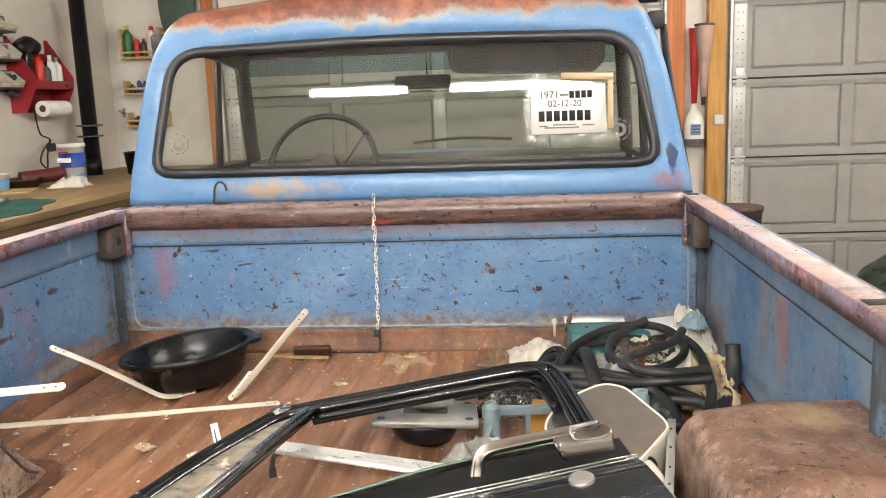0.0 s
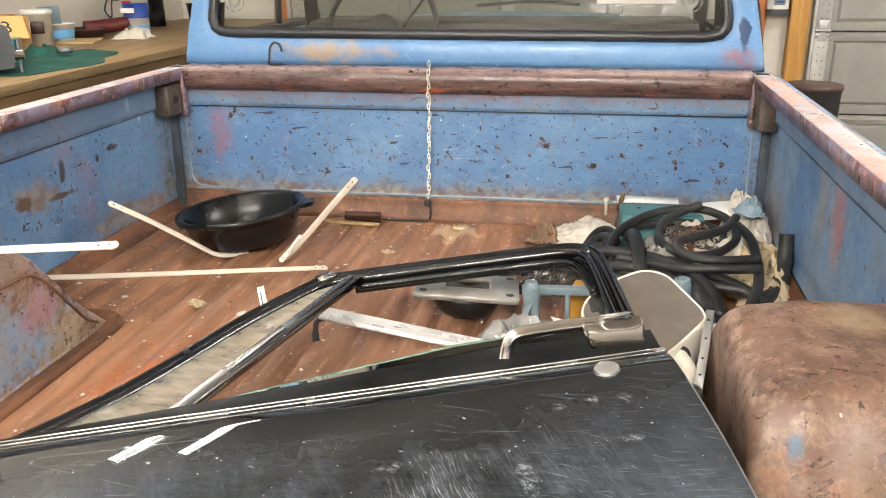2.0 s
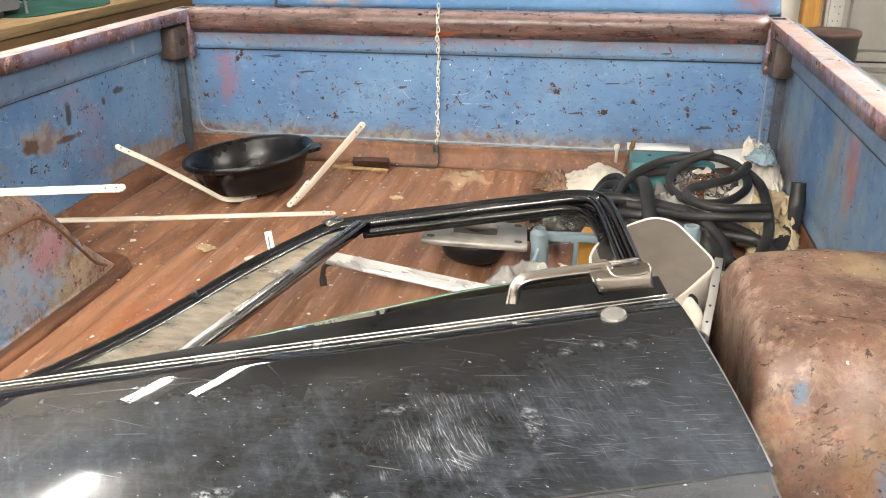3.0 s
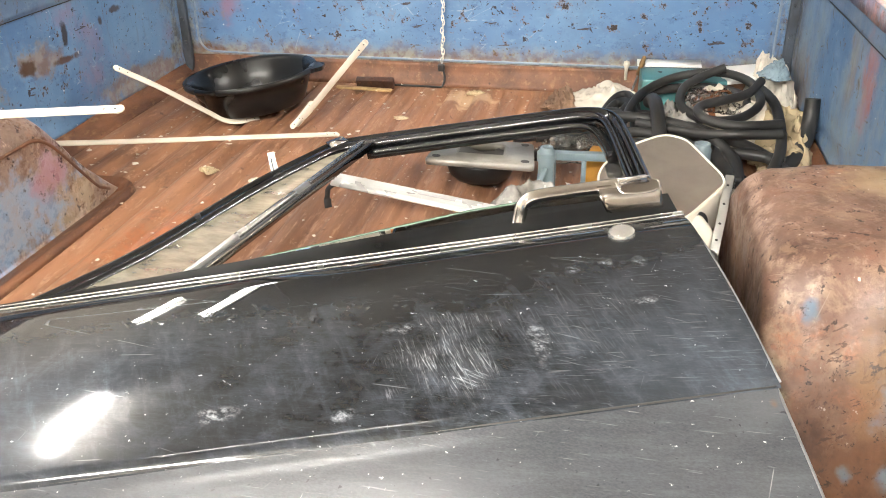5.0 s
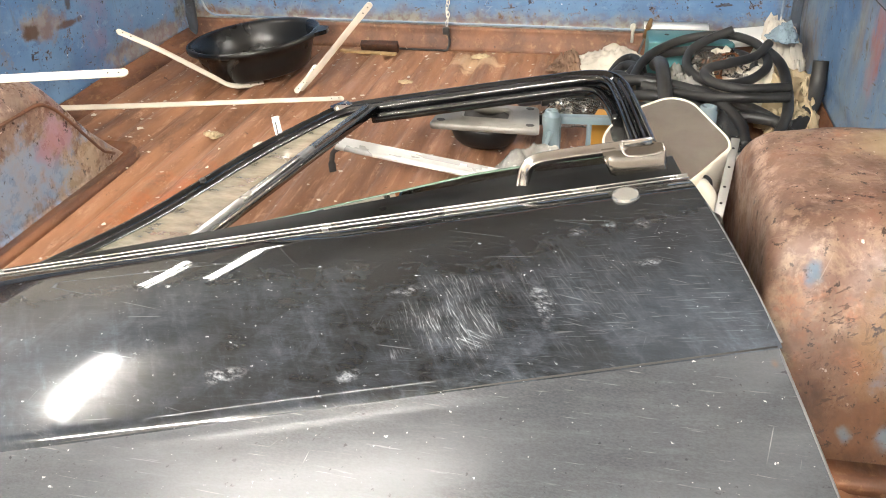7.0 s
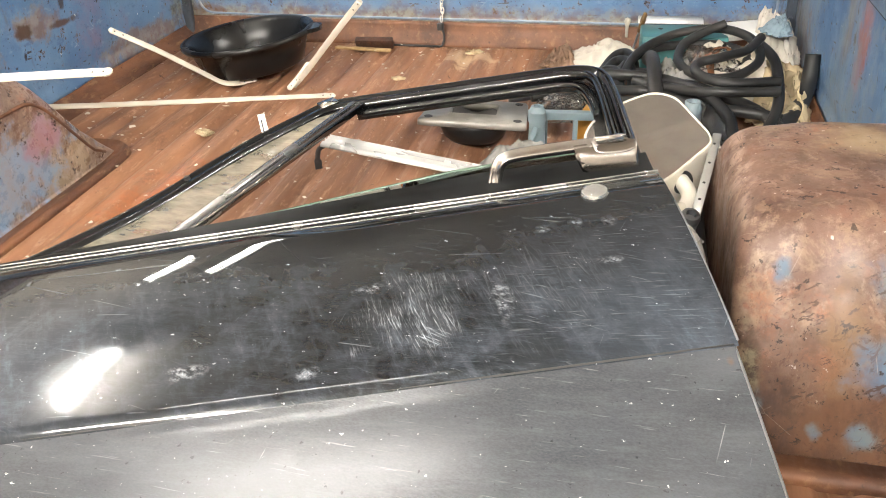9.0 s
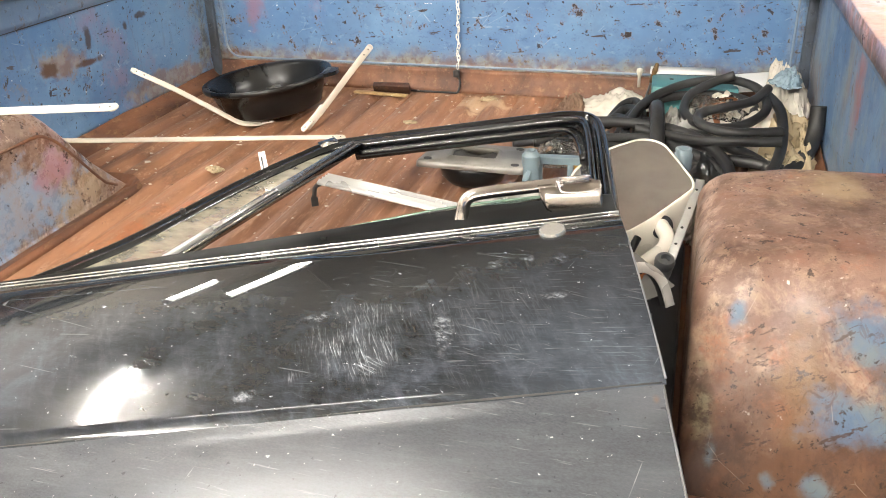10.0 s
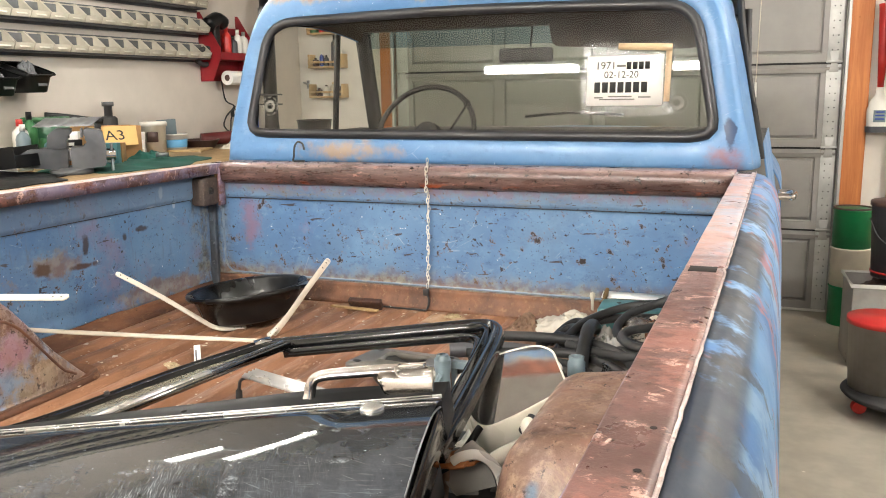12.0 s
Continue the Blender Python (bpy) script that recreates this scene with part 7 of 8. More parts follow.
def car_door():
    d = thing("car_door", "black painted truck door with scratched skin lying in the bed", "car door", DOOR_M)

    def upper(u, v):
        # the skin crowns slightly and rolls under along the character line
        q = 0.306 * min(1, v / 0.9) + 0.014 * max(0, (v - 0.9) / 0.1)
        s = 1.02 * u
        roll = max(0, (v - 0.9) / 0.1)
        n = -0.004 * max(0.0, 1 - q / 0.035) ** 2 + 0.010 * math.sin(math.pi * min(1, q / 0.318)) - 0.004 * (u - 0.3) ** 2 - (0.004 + 0.006 * u) * roll ** 2
        return (s, q, n + 0.0012 * noise.noise(Vector((s * 4, q * 6, 0))))
    part("outer_skin", sheet(upper, 60, 140, 0.0), BLACK_PAINT, d, "glossy black skin with white scratches")

    def low_n(u, v):
        return -0.0055 - 0.006 * u * max(0, 1 - 2 * v) - 0.004 * (u - 0.3) ** 2 - 0.068 * v - 0.012 * v * v + 0.005 * math.sin(math.pi * v)

    def lower(u, v):
        q = 0.3165 + 0.34 * v
        s = 0.003 + 0.006 * v + (1.017 - 0.006 * v) * u
        return (s, q, low_n(u, v) + 0.0024 * math.exp(-(v / 0.03) ** 2) + 0.0015 * noise.noise(Vector((s * 4, q * 6, 4))))
    part("lower_skin", sheet(lower, 60, 60, 0.0), GREY_SHEEN, d, "dusty lower skin below the character line with ceiling sheen in its colour")
    bead = sweep([(0.004 + s / 20 * 1.012, 0.3175, -0.0035 - 0.006 * s / 20 - 0.004 * (s / 20 - 0.3) ** 2) for s in range(21)], circle(0.0014, 8))
    part("character_line", bead, DARK, d)
    # shell: rear, front, bottom edges and the inner panel
    inner = bmesh.new()
    box(0.012, 1.016, 0.0, 0.60, -0.150, -0.085, 0.012, inner)
    part("inner_panel", inner, DARK, d, "dark inner door panel")
    part("rear_edge", sheet(lambda u, v: (0.002 + 0.006 * max(0, u - 0.48) - 0.003 * math.sin(math.pi * v), 0.0 + 0.655 * u, -0.012 - 0.15 * max(0, u - 0.47) - 0.055 * v), 30, 6, 0.002), GLOSS_BLACK, d)
    part("edge_fold", sweep([(0.0, 0.006 + 0.31 * i / 12, -0.012 * max(0, 1 - i / 3) ** 2 + 0.009 * math.sin(math.pi * i / 12)) for i in range(13)], circle(0.0013, 6)), STEEL, d, "bare worn metal edge")
    part("edge_fold", sweep([(0.003 + 0.006 * i / 12, 0.318 + 0.335 * i / 12, low_n(0, i / 12)) for i in range(13)], circle(0.0013, 6)), STEEL, d, "bare worn metal edge")
    part("front_edge", box(1.005, 1.02, 0.0, 0.50, -0.10, -0.05, 0.004), GLOSS_BLACK, d)
    # belt: two bright mouldings with a black strip, inner black ledge
    for q, w in ((-0.0125, 0.0020), (-0.0045, 0.0024)):
        part("belt_moulding", sweep([(0.0 + 1.02 * i / 12, q, -0.004 - 0.004 * (i / 12 - 0.3) ** 2) for i in range(13)], rect(w, 0.005, 0.35)), BRIGHT, d, "bright double belt moulding")
    part("inner_ledge", box(0.03, 0.30, -0.125, -0.0925, -0.085, -0.045, 0.003), BELT_BLACK, d, "black inner ledge below the glass")
    part("belt_ledge", slab([(0.0, -0.082), (0.20, -0.090), (0.58, -0.058), (1.0, -0.026), (1.0, -0.004), (0.0, -0.004)][::-1], -0.080, -0.013, bev=0.003), BELT_BLACK, d, "black belt ledge")
    for s in (0.585, 0.655, 0.70):
        part("clip", box(s, s + 0.012, -0.026, -0.019, -0.0135, -0.010, 0.002), CARDBOARD, d, "small tan clip")
    # window frame: a rolled section bent round the corner and down the screen pillar
    line = curve_points([on_frame(*p) for p in ((0.022, -0.03), (0.014, 0.05), (0.006, 0.14), (-0.005, 0.30), (-0.015, 0.48), (-0.010, 0.555), (0.022, 0.592), (0.085, 0.606), (0.25, 0.627), (0.45, 0.650), (0.515, 0.650), (0.560, 0.615), (0.67, 0.500), (0.82, 0.300), (0.97, 0.100), (1.03, 0.020))], 7)
    up = (0.03, -0.08, 1)
    part("window_frame", sweep(line, [(-0.021, -0.012), (-0.018, 0.010), (-0.009, 0.012), (-0.007, 0.003), (0.001, 0.003), (0.003, 0.013), (0.013, 0.012), (0.018, 0.006), (0.021, -0.012)], up), GLOSS_BLACK, d, "glossy black rolled window frame")
    inner_line = curve_points([on_frame(*p, -0.012) for p in ((0.012, 0.40), (0.012, 0.47), (0.020, 0.535), (0.050, 0.566), (0.10, 0.576), (0.25, 0.596), (0.455, 0.619))], 7)
    part("window_channel", sweep(inner_line, rect(0.018, 0.018), up), GLOSS_BLACK, d, "dark rubber glass channel")
    part("frame_joint", sweep([on_frame(0.500, 0.664, 0.008), on_frame(0.532, 0.646, 0.008)], rect(0.03, 0.014)), CHROME, d, "small bright joint clip")
    part("pillar_knob", lathe([(0, 0), (0.006, 0), (0.005, 0.006), (0, 0.007)], 10, None, Matrix.Translation(on_frame(0.745, 0.395, 0.012))), RUBBER, d)
    # vent pane with bright division bar
    part("division_bar", sweep([on_frame(0.462, 0.640, 0.004), on_frame(0.745, 0.085, 0.004)], rect(0.012, 0.016, 0.2), up), BRIGHT, d, "bright division bar")
    part("bar_rubber", sweep([on_frame(0.450, 0.630, 0.001), on_frame(0.733, 0.075, 0.001)], rect(0.009, 0.013, 0.2), up), RUBBER, d)
    part("bar_edge", sweep([on_frame(0.441, 0.625, 0.004), on_frame(0.724, 0.07, 0.004)], rect(0.004, 0.012, 0.2), up), TARNISHED, d, "tarnished bright edge of the division bar")
    bm = bmesh.new()
    bm.faces.new([bm.verts.new(on_frame(*p)) for p in ((0.470, 0.635), (0.750, 0.085), (0.955, 0.085), (0.81, 0.285), (0.66, 0.485), (0.545, 0.610))])
    g = part("vent_glass", bm, VENT_GLASS, d, "dusty vent window glass with a cream reflection in its colour", smooth=False)
    g.visible_shadow = False
    rim = [on_frame(*p, -0.006) for p in ((0.715, 0.085), (0.640, 0.21), (0.589, 0.222), (0.271, 0.269), (0.185, 0.269), (0.05, 0.255), (0.05, 0.06))]
    bm = bmesh.new()
    bm.faces.new([bm.verts.new(p) for p in rim])
    g = part("door_glass", bm, GREEN_GLASS, d, "greenish door glass wound half down", smooth=False)
    g.visible_shadow = False
    part("glass_edge", sweep(rim[1:6], rect(0.003, 0.003)), plain("green_glass_edge", lin("5d7365"), 0.2), d)
    part("run_strip", sweep([on_frame(0.72, 0.115, -0.008), on_frame(0.03, 0.150, -0.008)], rect(0.04, 0.012)), RUBBER, d, "black inner window strip")
    # lock cylinder
    part("lock_cylinder", lathe([(0.0, 0.006), (0.012, 0.006), (0.0155, 0.0045), (0.017, 0.0), (0.0175, -0.004), (0.0, -0.004)], 28, None, Matrix.Translation((0.087, 0.030, 0.0035))), LOCK_STEEL, d, "chrome lock cylinder")
    return d


car_door()


def chrome_handle():
    h = thing("chrome_bracket", "chrome handle bracket lying on the window frame", "bracket", DOOR_M)
    # an upright frame: loop bar, foot and a body with a recessed square boss
    path = curve_points([(0.210, -0.056, -0.024), (0.205, -0.062, -0.008), (0.198, -0.065, 0.010), (0.186, -0.067, 0.0175), (0.16, -0.069, 0.0185), (0.12, -0.071, 0.0175), (0.085, -0.072, 0.0165), (0.066, -0.073, 0.0160)], 6)
    part("loop", sweep(path, [(-0.0090, -0.004), (-0.0080, 0.002), (-0.0055, 0.0042), (-0.004, 0.0028), (0.004, 0.0028), (0.0055, 0.0042), (0.0080, 0.002), (0.0090, -0.004), (0.005, -0.0065), (-0.005, -0.0065)], (0, 0.5, 1)), CHROME, h, "chrome loop handle")

    def body(u, v):
        s = 0.098 - 0.082 * u
        low = -0.006 + 0.004 * math.sin(math.pi * u)
        dip = 0.010 * min(1, max(0, 1 - abs(u - 0.58) / 0.36) * 3) * max(0.0, 1 - v / 0.45)
        n = 0.0165 - 0.004 * u - 0.038 * (1 - math.cos(v * math.pi / 2))
        y = -0.074 + 0.004 * u + 0.022 * math.sin(v * math.pi / 2) - dip
        if u < 0.22 and v > 0.2:
            n = max(n, -0.022 + 0.036 * (1 - u / 0.22) ** 2)
        return (s, y, n)
    part("mount_plate", sheet(body, 20, 24, 0.003), TARNISHED, h, "chrome mount plate")
    boss = box(0.030, 0.068, -0.080, -0.070, 0.006, 0.0215, 0.002)
    part("boss", boss, CHROME, h)
    part("plate_lip", sweep(curve_points([(0.072, -0.070, 0.020), (0.069, -0.061, 0.011), (0.060, -0.058, 0.0075), (0.036, -0.057, 0.0065), (0.022, -0.058, 0.008), (0.016, -0.064, 0.010)], 5), circle(0.0022, 8)), CHROME, h)
    part("boss_lip", sweep([(0.069, -0.0745, 0.0215), (0.028, -0.0735, 0.0205)], circle(0.002, 8)), CHROME, h)


chrome_handle()

# side mirror: shield-shaped cream shell, glass facing up, bent cream arm
FACE = [(-0.128, 0.020), (-0.080, 0.078), (-0.020, 0.112), (0.018, 0.090), (0.071, -0.034), (0.074, -0.060), (0.012, -0.148), (-0.028, -0.190), (-0.055, -0.172), (-0.140, -0.040)]
sm = thing("side_mirror", "cream side mirror with deep shell lying glass up", "mirror", pose(0.54, -1.0, 0.905, 10.3, -6, 0))
loc = round_outline(FACE, 0.030, 5)
cen = Vector((sum(p[0] for p in loc) / len(loc), sum(p[1] for p in loc) / len(loc)))
bm = bmesh.new()
rings = []
for grow, z in ((0.5, 0.0), (0.962, 0.0005), (0.970, 0.0032), (0.992, 0.0036), (1.004, 0.0005), (1.006, -0.008), (0.995, -0.040), (0.965, -0.066), (0.90, -0.084), (0.75, -0.096), (0.4, -0.102)):
    rings.append([bm.verts.new((*(cen + (Vector(p) - cen) * grow), z)) for p in loc])
for a, b in zip(rings, rings[1:]):
    for i in range(len(loc)):
        j = (i + 1) % len(loc)
        bm.faces.new((a[i], a[j], b[j], b[i]))
bm.faces.new(rings[-1])
bm.faces.new(rings[0][::-1])
part("shell", bm, CREAM, sm, "cream enamel mirror shell")
part("glass", slab([tuple(cen + (Vector(p) - cen) * 0.958) for p in loc], 0.0, 0.0022), MIRROR, sm, "dusty mirror glass", smooth=False)
arm = sweep(curve_points([(0.010, -0.105, -0.020), (0.024, -0.136, -0.021), (0.034, -0.160, -0.027), (0.029, -0.190, -0.026), (0.008, -0.228, -0.020), (-0.012, -0.252, -0.028), (-0.022, -0.268, -0.05)], 6), circle(0.0125, 14))
part("arm", arm, CREAM, sm, "bent cream mirror arm")
part("grommet", lathe([(0.011, -0.006), (0.019, -0.004), (0.019, 0.004), (0.011, 0.006)], 20, None, pose(0.0235, -0.132, -0.0235, 72, 0, 38)), RUBBER, sm, "black rubber grommet")

# black pan, leaning strips, hooks, chain
pan = thing("drain_pan", "round black plastic drain pan lying tilted on the bed floor", "pan", pose(-0.537, -0.30, FLOOR_Z + 0.014, 0, -6, 0))
part("pan", lathe([(0, 0), (0.128, 0), (0.138, 0.006), (0.150, 0.040), (0.162, 0.074), (0.178, 0.077), (0.181, 0.083), (0.180, 0.090), (0.175, 0.092), (0.164, 0.088), (0.158, 0.082), (0.146, 0.046), (0.132, 0.012), (0.126, 0.008), (0, 0.007)], 64), PAN_BLACK, pan)
m = pose(0, 0, 0.083, 0, 0, 8)
part("lug", slab(round_outline([(0.170, -0.045), (0.205, -0.022), (0.205, 0.022), (0.170, 0.045)], 0.012), -0.004, 0.006, None, m), PAN_BLACK, pan)
for r in (0.058, 0.098):
    part("rib", lathe([(r - 0.006, 0.0075), (r, 0.012), (r + 0.006, 0.0075)], 48), PAN_BLACK, pan)
part("oil_film", slab(round_outline([(-0.06, -0.03), (0.05, -0.04), (0.08, 0.02), (-0.04, 0.035)], 0.02), 0.0105, 0.0135), DARK, pan, "dark oily residue")


def strap(pts, w, label, flat=(0, 0, 1)):
    """A thin painted metal strip with a rounded, drilled end."""
    s = thing("metal_strip", label, "strip", group="off-white metal strips")
    line = curve_points(pts, 8)
    part("strip", sweep(line, rect(w, 0.003, 0.3), flat), WHITE_STRAP, s)
    for end, nxt in ((line[0], line[4]), (line[-1], line[-5])):
        d = (nxt - end).normalized()
        nr = (Vector(flat) - d * d.dot(Vector(flat))).normalized()
        part("rounded_end", lathe([(0, -0.0014), (w / 2, -0.0014), (w / 2, 0.0014), (0, 0.0014)], 18, None, Matrix.Translation(end) @ nr.to_track_quat("Z", "Y").to_matrix().to_4x4()), WHITE_STRAP, s)
        for q in (0.006, 0.026):
            nrm = Vector(flat) - d * d.dot(Vector(flat))
            nrm.normalize()
            c = end + d * q
            m = Matrix.Translation(c + nrm * 0.0012) @ nrm.to_track_quat("Z", "Y").to_matrix().to_4x4()
            part("drilled_hole", lathe([(0, 0), (0.0019, 0), (0.0019, 0.0007), (0, 0.0007)], 8, None, m), DARK, s)
    return s


strap([(-0.732, -0.625, 0.922), (-0.66, -0.565, 0.858), (-0.59, -0.485, 0.775), (-0.565, -0.450, 0.742), (-0.54, -0.425, 0.731), (-0.50, -0.395, 0.731)], 0.0155, "off-white strip leaning with its foot on the floor", (0.3, -0.5, 0.8))
strap([(-0.162, -0.480, 0.965), (-0.235, -0.462, 0.885), (-0.33, -0.432, 0.78), (-0.378, -0.420, 0.731)], 0.0155, "off-white strip leaning upright beside the pan", (0.5, -0.8, 0.35))
strap([(-0.340, -0.405, 0.783), (-0.361, -0.422, 0.755), (-0.382, -0.440, 0.732)], 0.014, "short off-white strip bent against the pan", (0.3, -0.8, 0.5))
strap([(-0.240, -0.512, 0.744), (-0.40, -0.662, 0.782), (-0.56, -0.813, 0.820), (-0.69, -0.935, 0.852), (-0.74, -0.982, 0.866)], 0.0155, "long off-white strip lying across the bed floor", (0, -0.55, 1))
strap([(-0.436, -1.098, 0.992), (-0.62, -1.13, 0.985), (-0.80, -1.165, 0.978)], 0.021, "off-white strip lying over the wheel well", (0, -0.45, 1))

ch = thing("chain", "thin cream coated chain hanging down the front panel", "chain")
z = 1.192
i = 0
while z > 0.80:
    t = (1.19 - z) / 0.40
    x = -0.063 - 0.009 * t + 0.0022 * math.sin(i * 1.7)
    y = (-0.036 if z < 1.16 else -0.036 + (z - 1.16) * 0.3) + (0.018 * min(1, max(0, (1.11 - z) / 0.03)))
    m = pose(x, y, z, 90, 0, 90 * (i % 2) + 37 * (i // 2))
    part("link", sweep([m @ Vector((0.0040 * math.cos(a * math.pi / 6), 0.0092 * math.sin(a * math.pi / 6), 0)) for a in range(12)], circle(0.0016, 6), up=m.to_3x3() @ Vector((0, 0, 1)), closed=True), CREAM if i % 4 else GALV, ch)
    z -= 0.0122
    i += 1
lt = thing("latch_bracket", "dark latch bracket and rod at the foot of the front panel", "bracket", Matrix.Translation((-0.073, -0.03, FLOOR_Z)))
part("eye", box(-0.010, 0.010, -0.008, 0.004, 0.048, 0.070, 0.004), DARK, lt)
part("bracket", sweep(curve_points([(0.004, 0.0, 0.055), (0.010, -0.004, 0.03), (0.004, -0.010, 0.006), (-0.012, -0.012, 0.004)], 5), rect(0.006, 0.005)), DARK, lt)
part("rod", sweep([(-0.010, -0.012, 0.004), (-0.20, -0.010, 0.004)], rect(0.006, 0.005)), DARK, lt)
hk2 = thing("wire_hook", "bent black wire hook standing on the bed header", "hook", Matrix.Translation((-0.54, 0.022, 1.177)))
part("wire", sweep(curve_points([(0.02, 0, 0.003), (-0.02, 0, 0.003), (-0.019, 0, 0.02), (-0.015, 0, 0.05), (-0.002, 0, 0.066), (0.015, 0, 0.060), (0.021, 0, 0.040)], 6), circle(0.0035, 8)), DARK, hk2)

# sale sheet in a clear sleeve on the rear window
sg = thing("window_sign", "white printed sheet in clear sleeve taped on the rear window", "sign", Matrix.Translation((0.505, cab_y(1.42) - 0.006, 1.42)) @ pose(0, 0, 0, 90 - math.degrees(math.atan(CAB_LEAN)), 0, 0))
part("sheet", slab([(-0.108, -0.070), (0.108, -0.070), (0.108, 0.072), (-0.108, 0.072)], 0.0, 0.0008), WHITE_PAPER, sg)
words("1971", 0.030, pose(-0.055, 0.043, 0.001), INK, sg)
for i in range(4):
    part("name_bar", slab([(0.004 + 0.0172 * i, 0.0325), (0.0175 + 0.0172 * i, 0.0325), (0.0175 + 0.0172 * i, 0.0535), (0.004 + 0.0172 * i, 0.0535)], 0.0009, 0.0012), INK, sg)
part("print_bar", slab([(-0.024, 0.040), (0.002, 0.040), (0.002, 0.046), (-0.024, 0.046)], 0.0009, 0.0012), GREY_INK, sg)
words("02-12-20", 0.027, pose(-0.010, 0.017, 0.001), INK, sg)
for i in range(7):
    part("code_bar", slab([(-0.086 + 0.0222 * i, -0.033), (-0.069 + 0.0222 * i, -0.033), (-0.069 + 0.0222 * i, -0.003), (-0.086 + 0.0222 * i, -0.003)], 0.0009, 0.0012), INK, sg)
for x0, x1, y in ((-0.045, 0.022, -0.044), (-0.085, -0.06, -0.047), (0.04, 0.075, -0.046), (-0.07, 0.03, -0.052)):
    part("print_bar", slab([(x0, y - 0.0018), (x1, y - 0.0018), (x1, y + 0.0018), (x0, y + 0.0018)], 0.0009, 0.0011), GREY_INK, sg)
def film(u, v):
    x, y = -0.126 + 0.262 * u, -0.108 + 0.218 * v
    return (x + 0.004 * math.sin(9 * v), y + 0.012 * u * (1 - v), -0.006 + 0.004 * abs(noise.noise(Vector((u * 7, v * 7, 2)))))
f_ = part("sleeve", sheet(film, 40, 40), FILM, sg, "crinkled clear plastic sleeve")
f_.visible_shadow = False
part("tape", slab([(-0.02, 0.088), (0.13, 0.080), (0.13, 0.100), (-0.02, 0.106)], 0.008, 0.009), plain("tan_tape", lin("c9b08c"), 0.4), sg, "tan tape strip")
part("tape", slab([(0.112, -0.06), (0.128, -0.06), (0.130, 0.085), (0.114, 0.085)], 0.008, 0.009), plain("beige_tape", lin("c2a98a"), 0.4), sg, "tan tape strip")

# bright trim strips and cover plate under the frame
tr = thing("trim_strip", "ribbed bright aluminium trim strip lying on the bed floor", "trim strip", pose(0.085, -0.975, FLOOR_Z + 0.075, 0, 4, -9))
bm = sweep([(-0.185, 0, 0), (0.19, 0, 0)], [(-0.023, 0), (-0.023, 0.004), (-0.018, 0.009), (-0.014, 0.002), (-0.009, 0.009), (-0.004, 0.002), (0.002, 0.009), (0.008, 0.002), (0.014, 0.009), (0.023, 0.004), (0.023, 0)])
part("strip", bm, RIBBED, tr)
part("bracket", sweep(curve_points([(-0.176, -0.012, 0.001), (-0.188, -0.022, -0.006), (-0.190, -0.026, -0.025), (-0.186, -0.030, -0.045)], 5), rect(0.014, 0.004)), DARK, tr)
sc = thing("trim_scrap", "bent white trim end leaning on the window frame", "scrap")
part("scrap", sweep(curve_points([(-0.222, -0.955, 0.868), (-0.214, -0.965, 0.842), (-0.200, -0.985, 0.822), (-0.180, -1.02, 0.812)], 6), rect(0.014, 0.003), (0.3, -0.7, 0.6)), WHITE_PAPER, sc)
part("slot", sweep([(-0.2185, -0.964, 0.860), (-0.2105, -0.975, 0.832)], rect(0.002, 0.0046), (0.3, -0.7, 0.6)), GREY_CAST, sc)

lp = thing("loudspeaker", "old grey rectangular loudspeaker lying face up in the bed", "loudspeaker", pose(0.148, -0.700, FLOOR_Z + 0.009, -4.5, 3, 6))
outline = round_outline([(-0.115, -0.085), (0.115, -0.085), (0.115, 0.080), (-0.095, 0.080)], 0.014, 4)
bm = bmesh.new()
rings = []
hub = [(0.062 * math.cos(a), 0.062 * math.sin(a)) for a in (math.atan2(y, x) for x, y in outline)]
for ring, z in ((outline, 0.048), (outline, 0.058), ([(x * 0.97, y * 0.96) for x, y in outline], 0.062), ([(x * 1.12, y * 1.12) for x, y in hub], 0.0605), (hub, 0.066), ([(x * 0.92, y * 0.92) for x, y in hub], 0.060), ([(x * 0.92, y * 0.92) for x, y in hub], 0.046)):
    rings.append([bm.verts.new((x, y, z)) for x, y in ring])
for a, b in zip(rings, rings[1:] + rings[:1]):
    for i in range(len(a)):
        j = (i + 1) % len(a)
        bm.faces.new((a[i], a[j], b[j], b[i]))
part("frame", bm, plain("dusty_grey_speaker_steel", lin("85827c"), 0.42, 0.3, 0.5, 60, 0.4), lp, "dusty grey pressed steel frame")
part("cone", lathe([(0.060, 0.054), (0.052, 0.058), (0.047, 0.054), (0.020, 0.034), (0.018, 0.032)], 32), DARK, lp, "dark paper cone")
part("dust_cap", lathe([(0.019, 0.031), (0.016, 0.040), (0.008, 0.045), (0, 0.046)], 20), GREY_CAST, lp)
part("basket", lathe([(0, 0), (0.055, 0), (0.066, 0.010), (0.080, 0.040), (0.076, 0.049), (0.058, 0.049)], 32), BLACK_PLASTIC, lp, "black basket below the frame")
for x, y in ((-0.092, -0.062), (0.095, -0.062), (-0.078, 0.060), (0.095, 0.060)):
    part("screw_hole", lathe([(0, 0.0), (0.009, 0.0), (0.009, 0.0008), (0, 0.0008)], 14, None, Matrix.Translation((x, y, 0.0618))), DARK, lp)

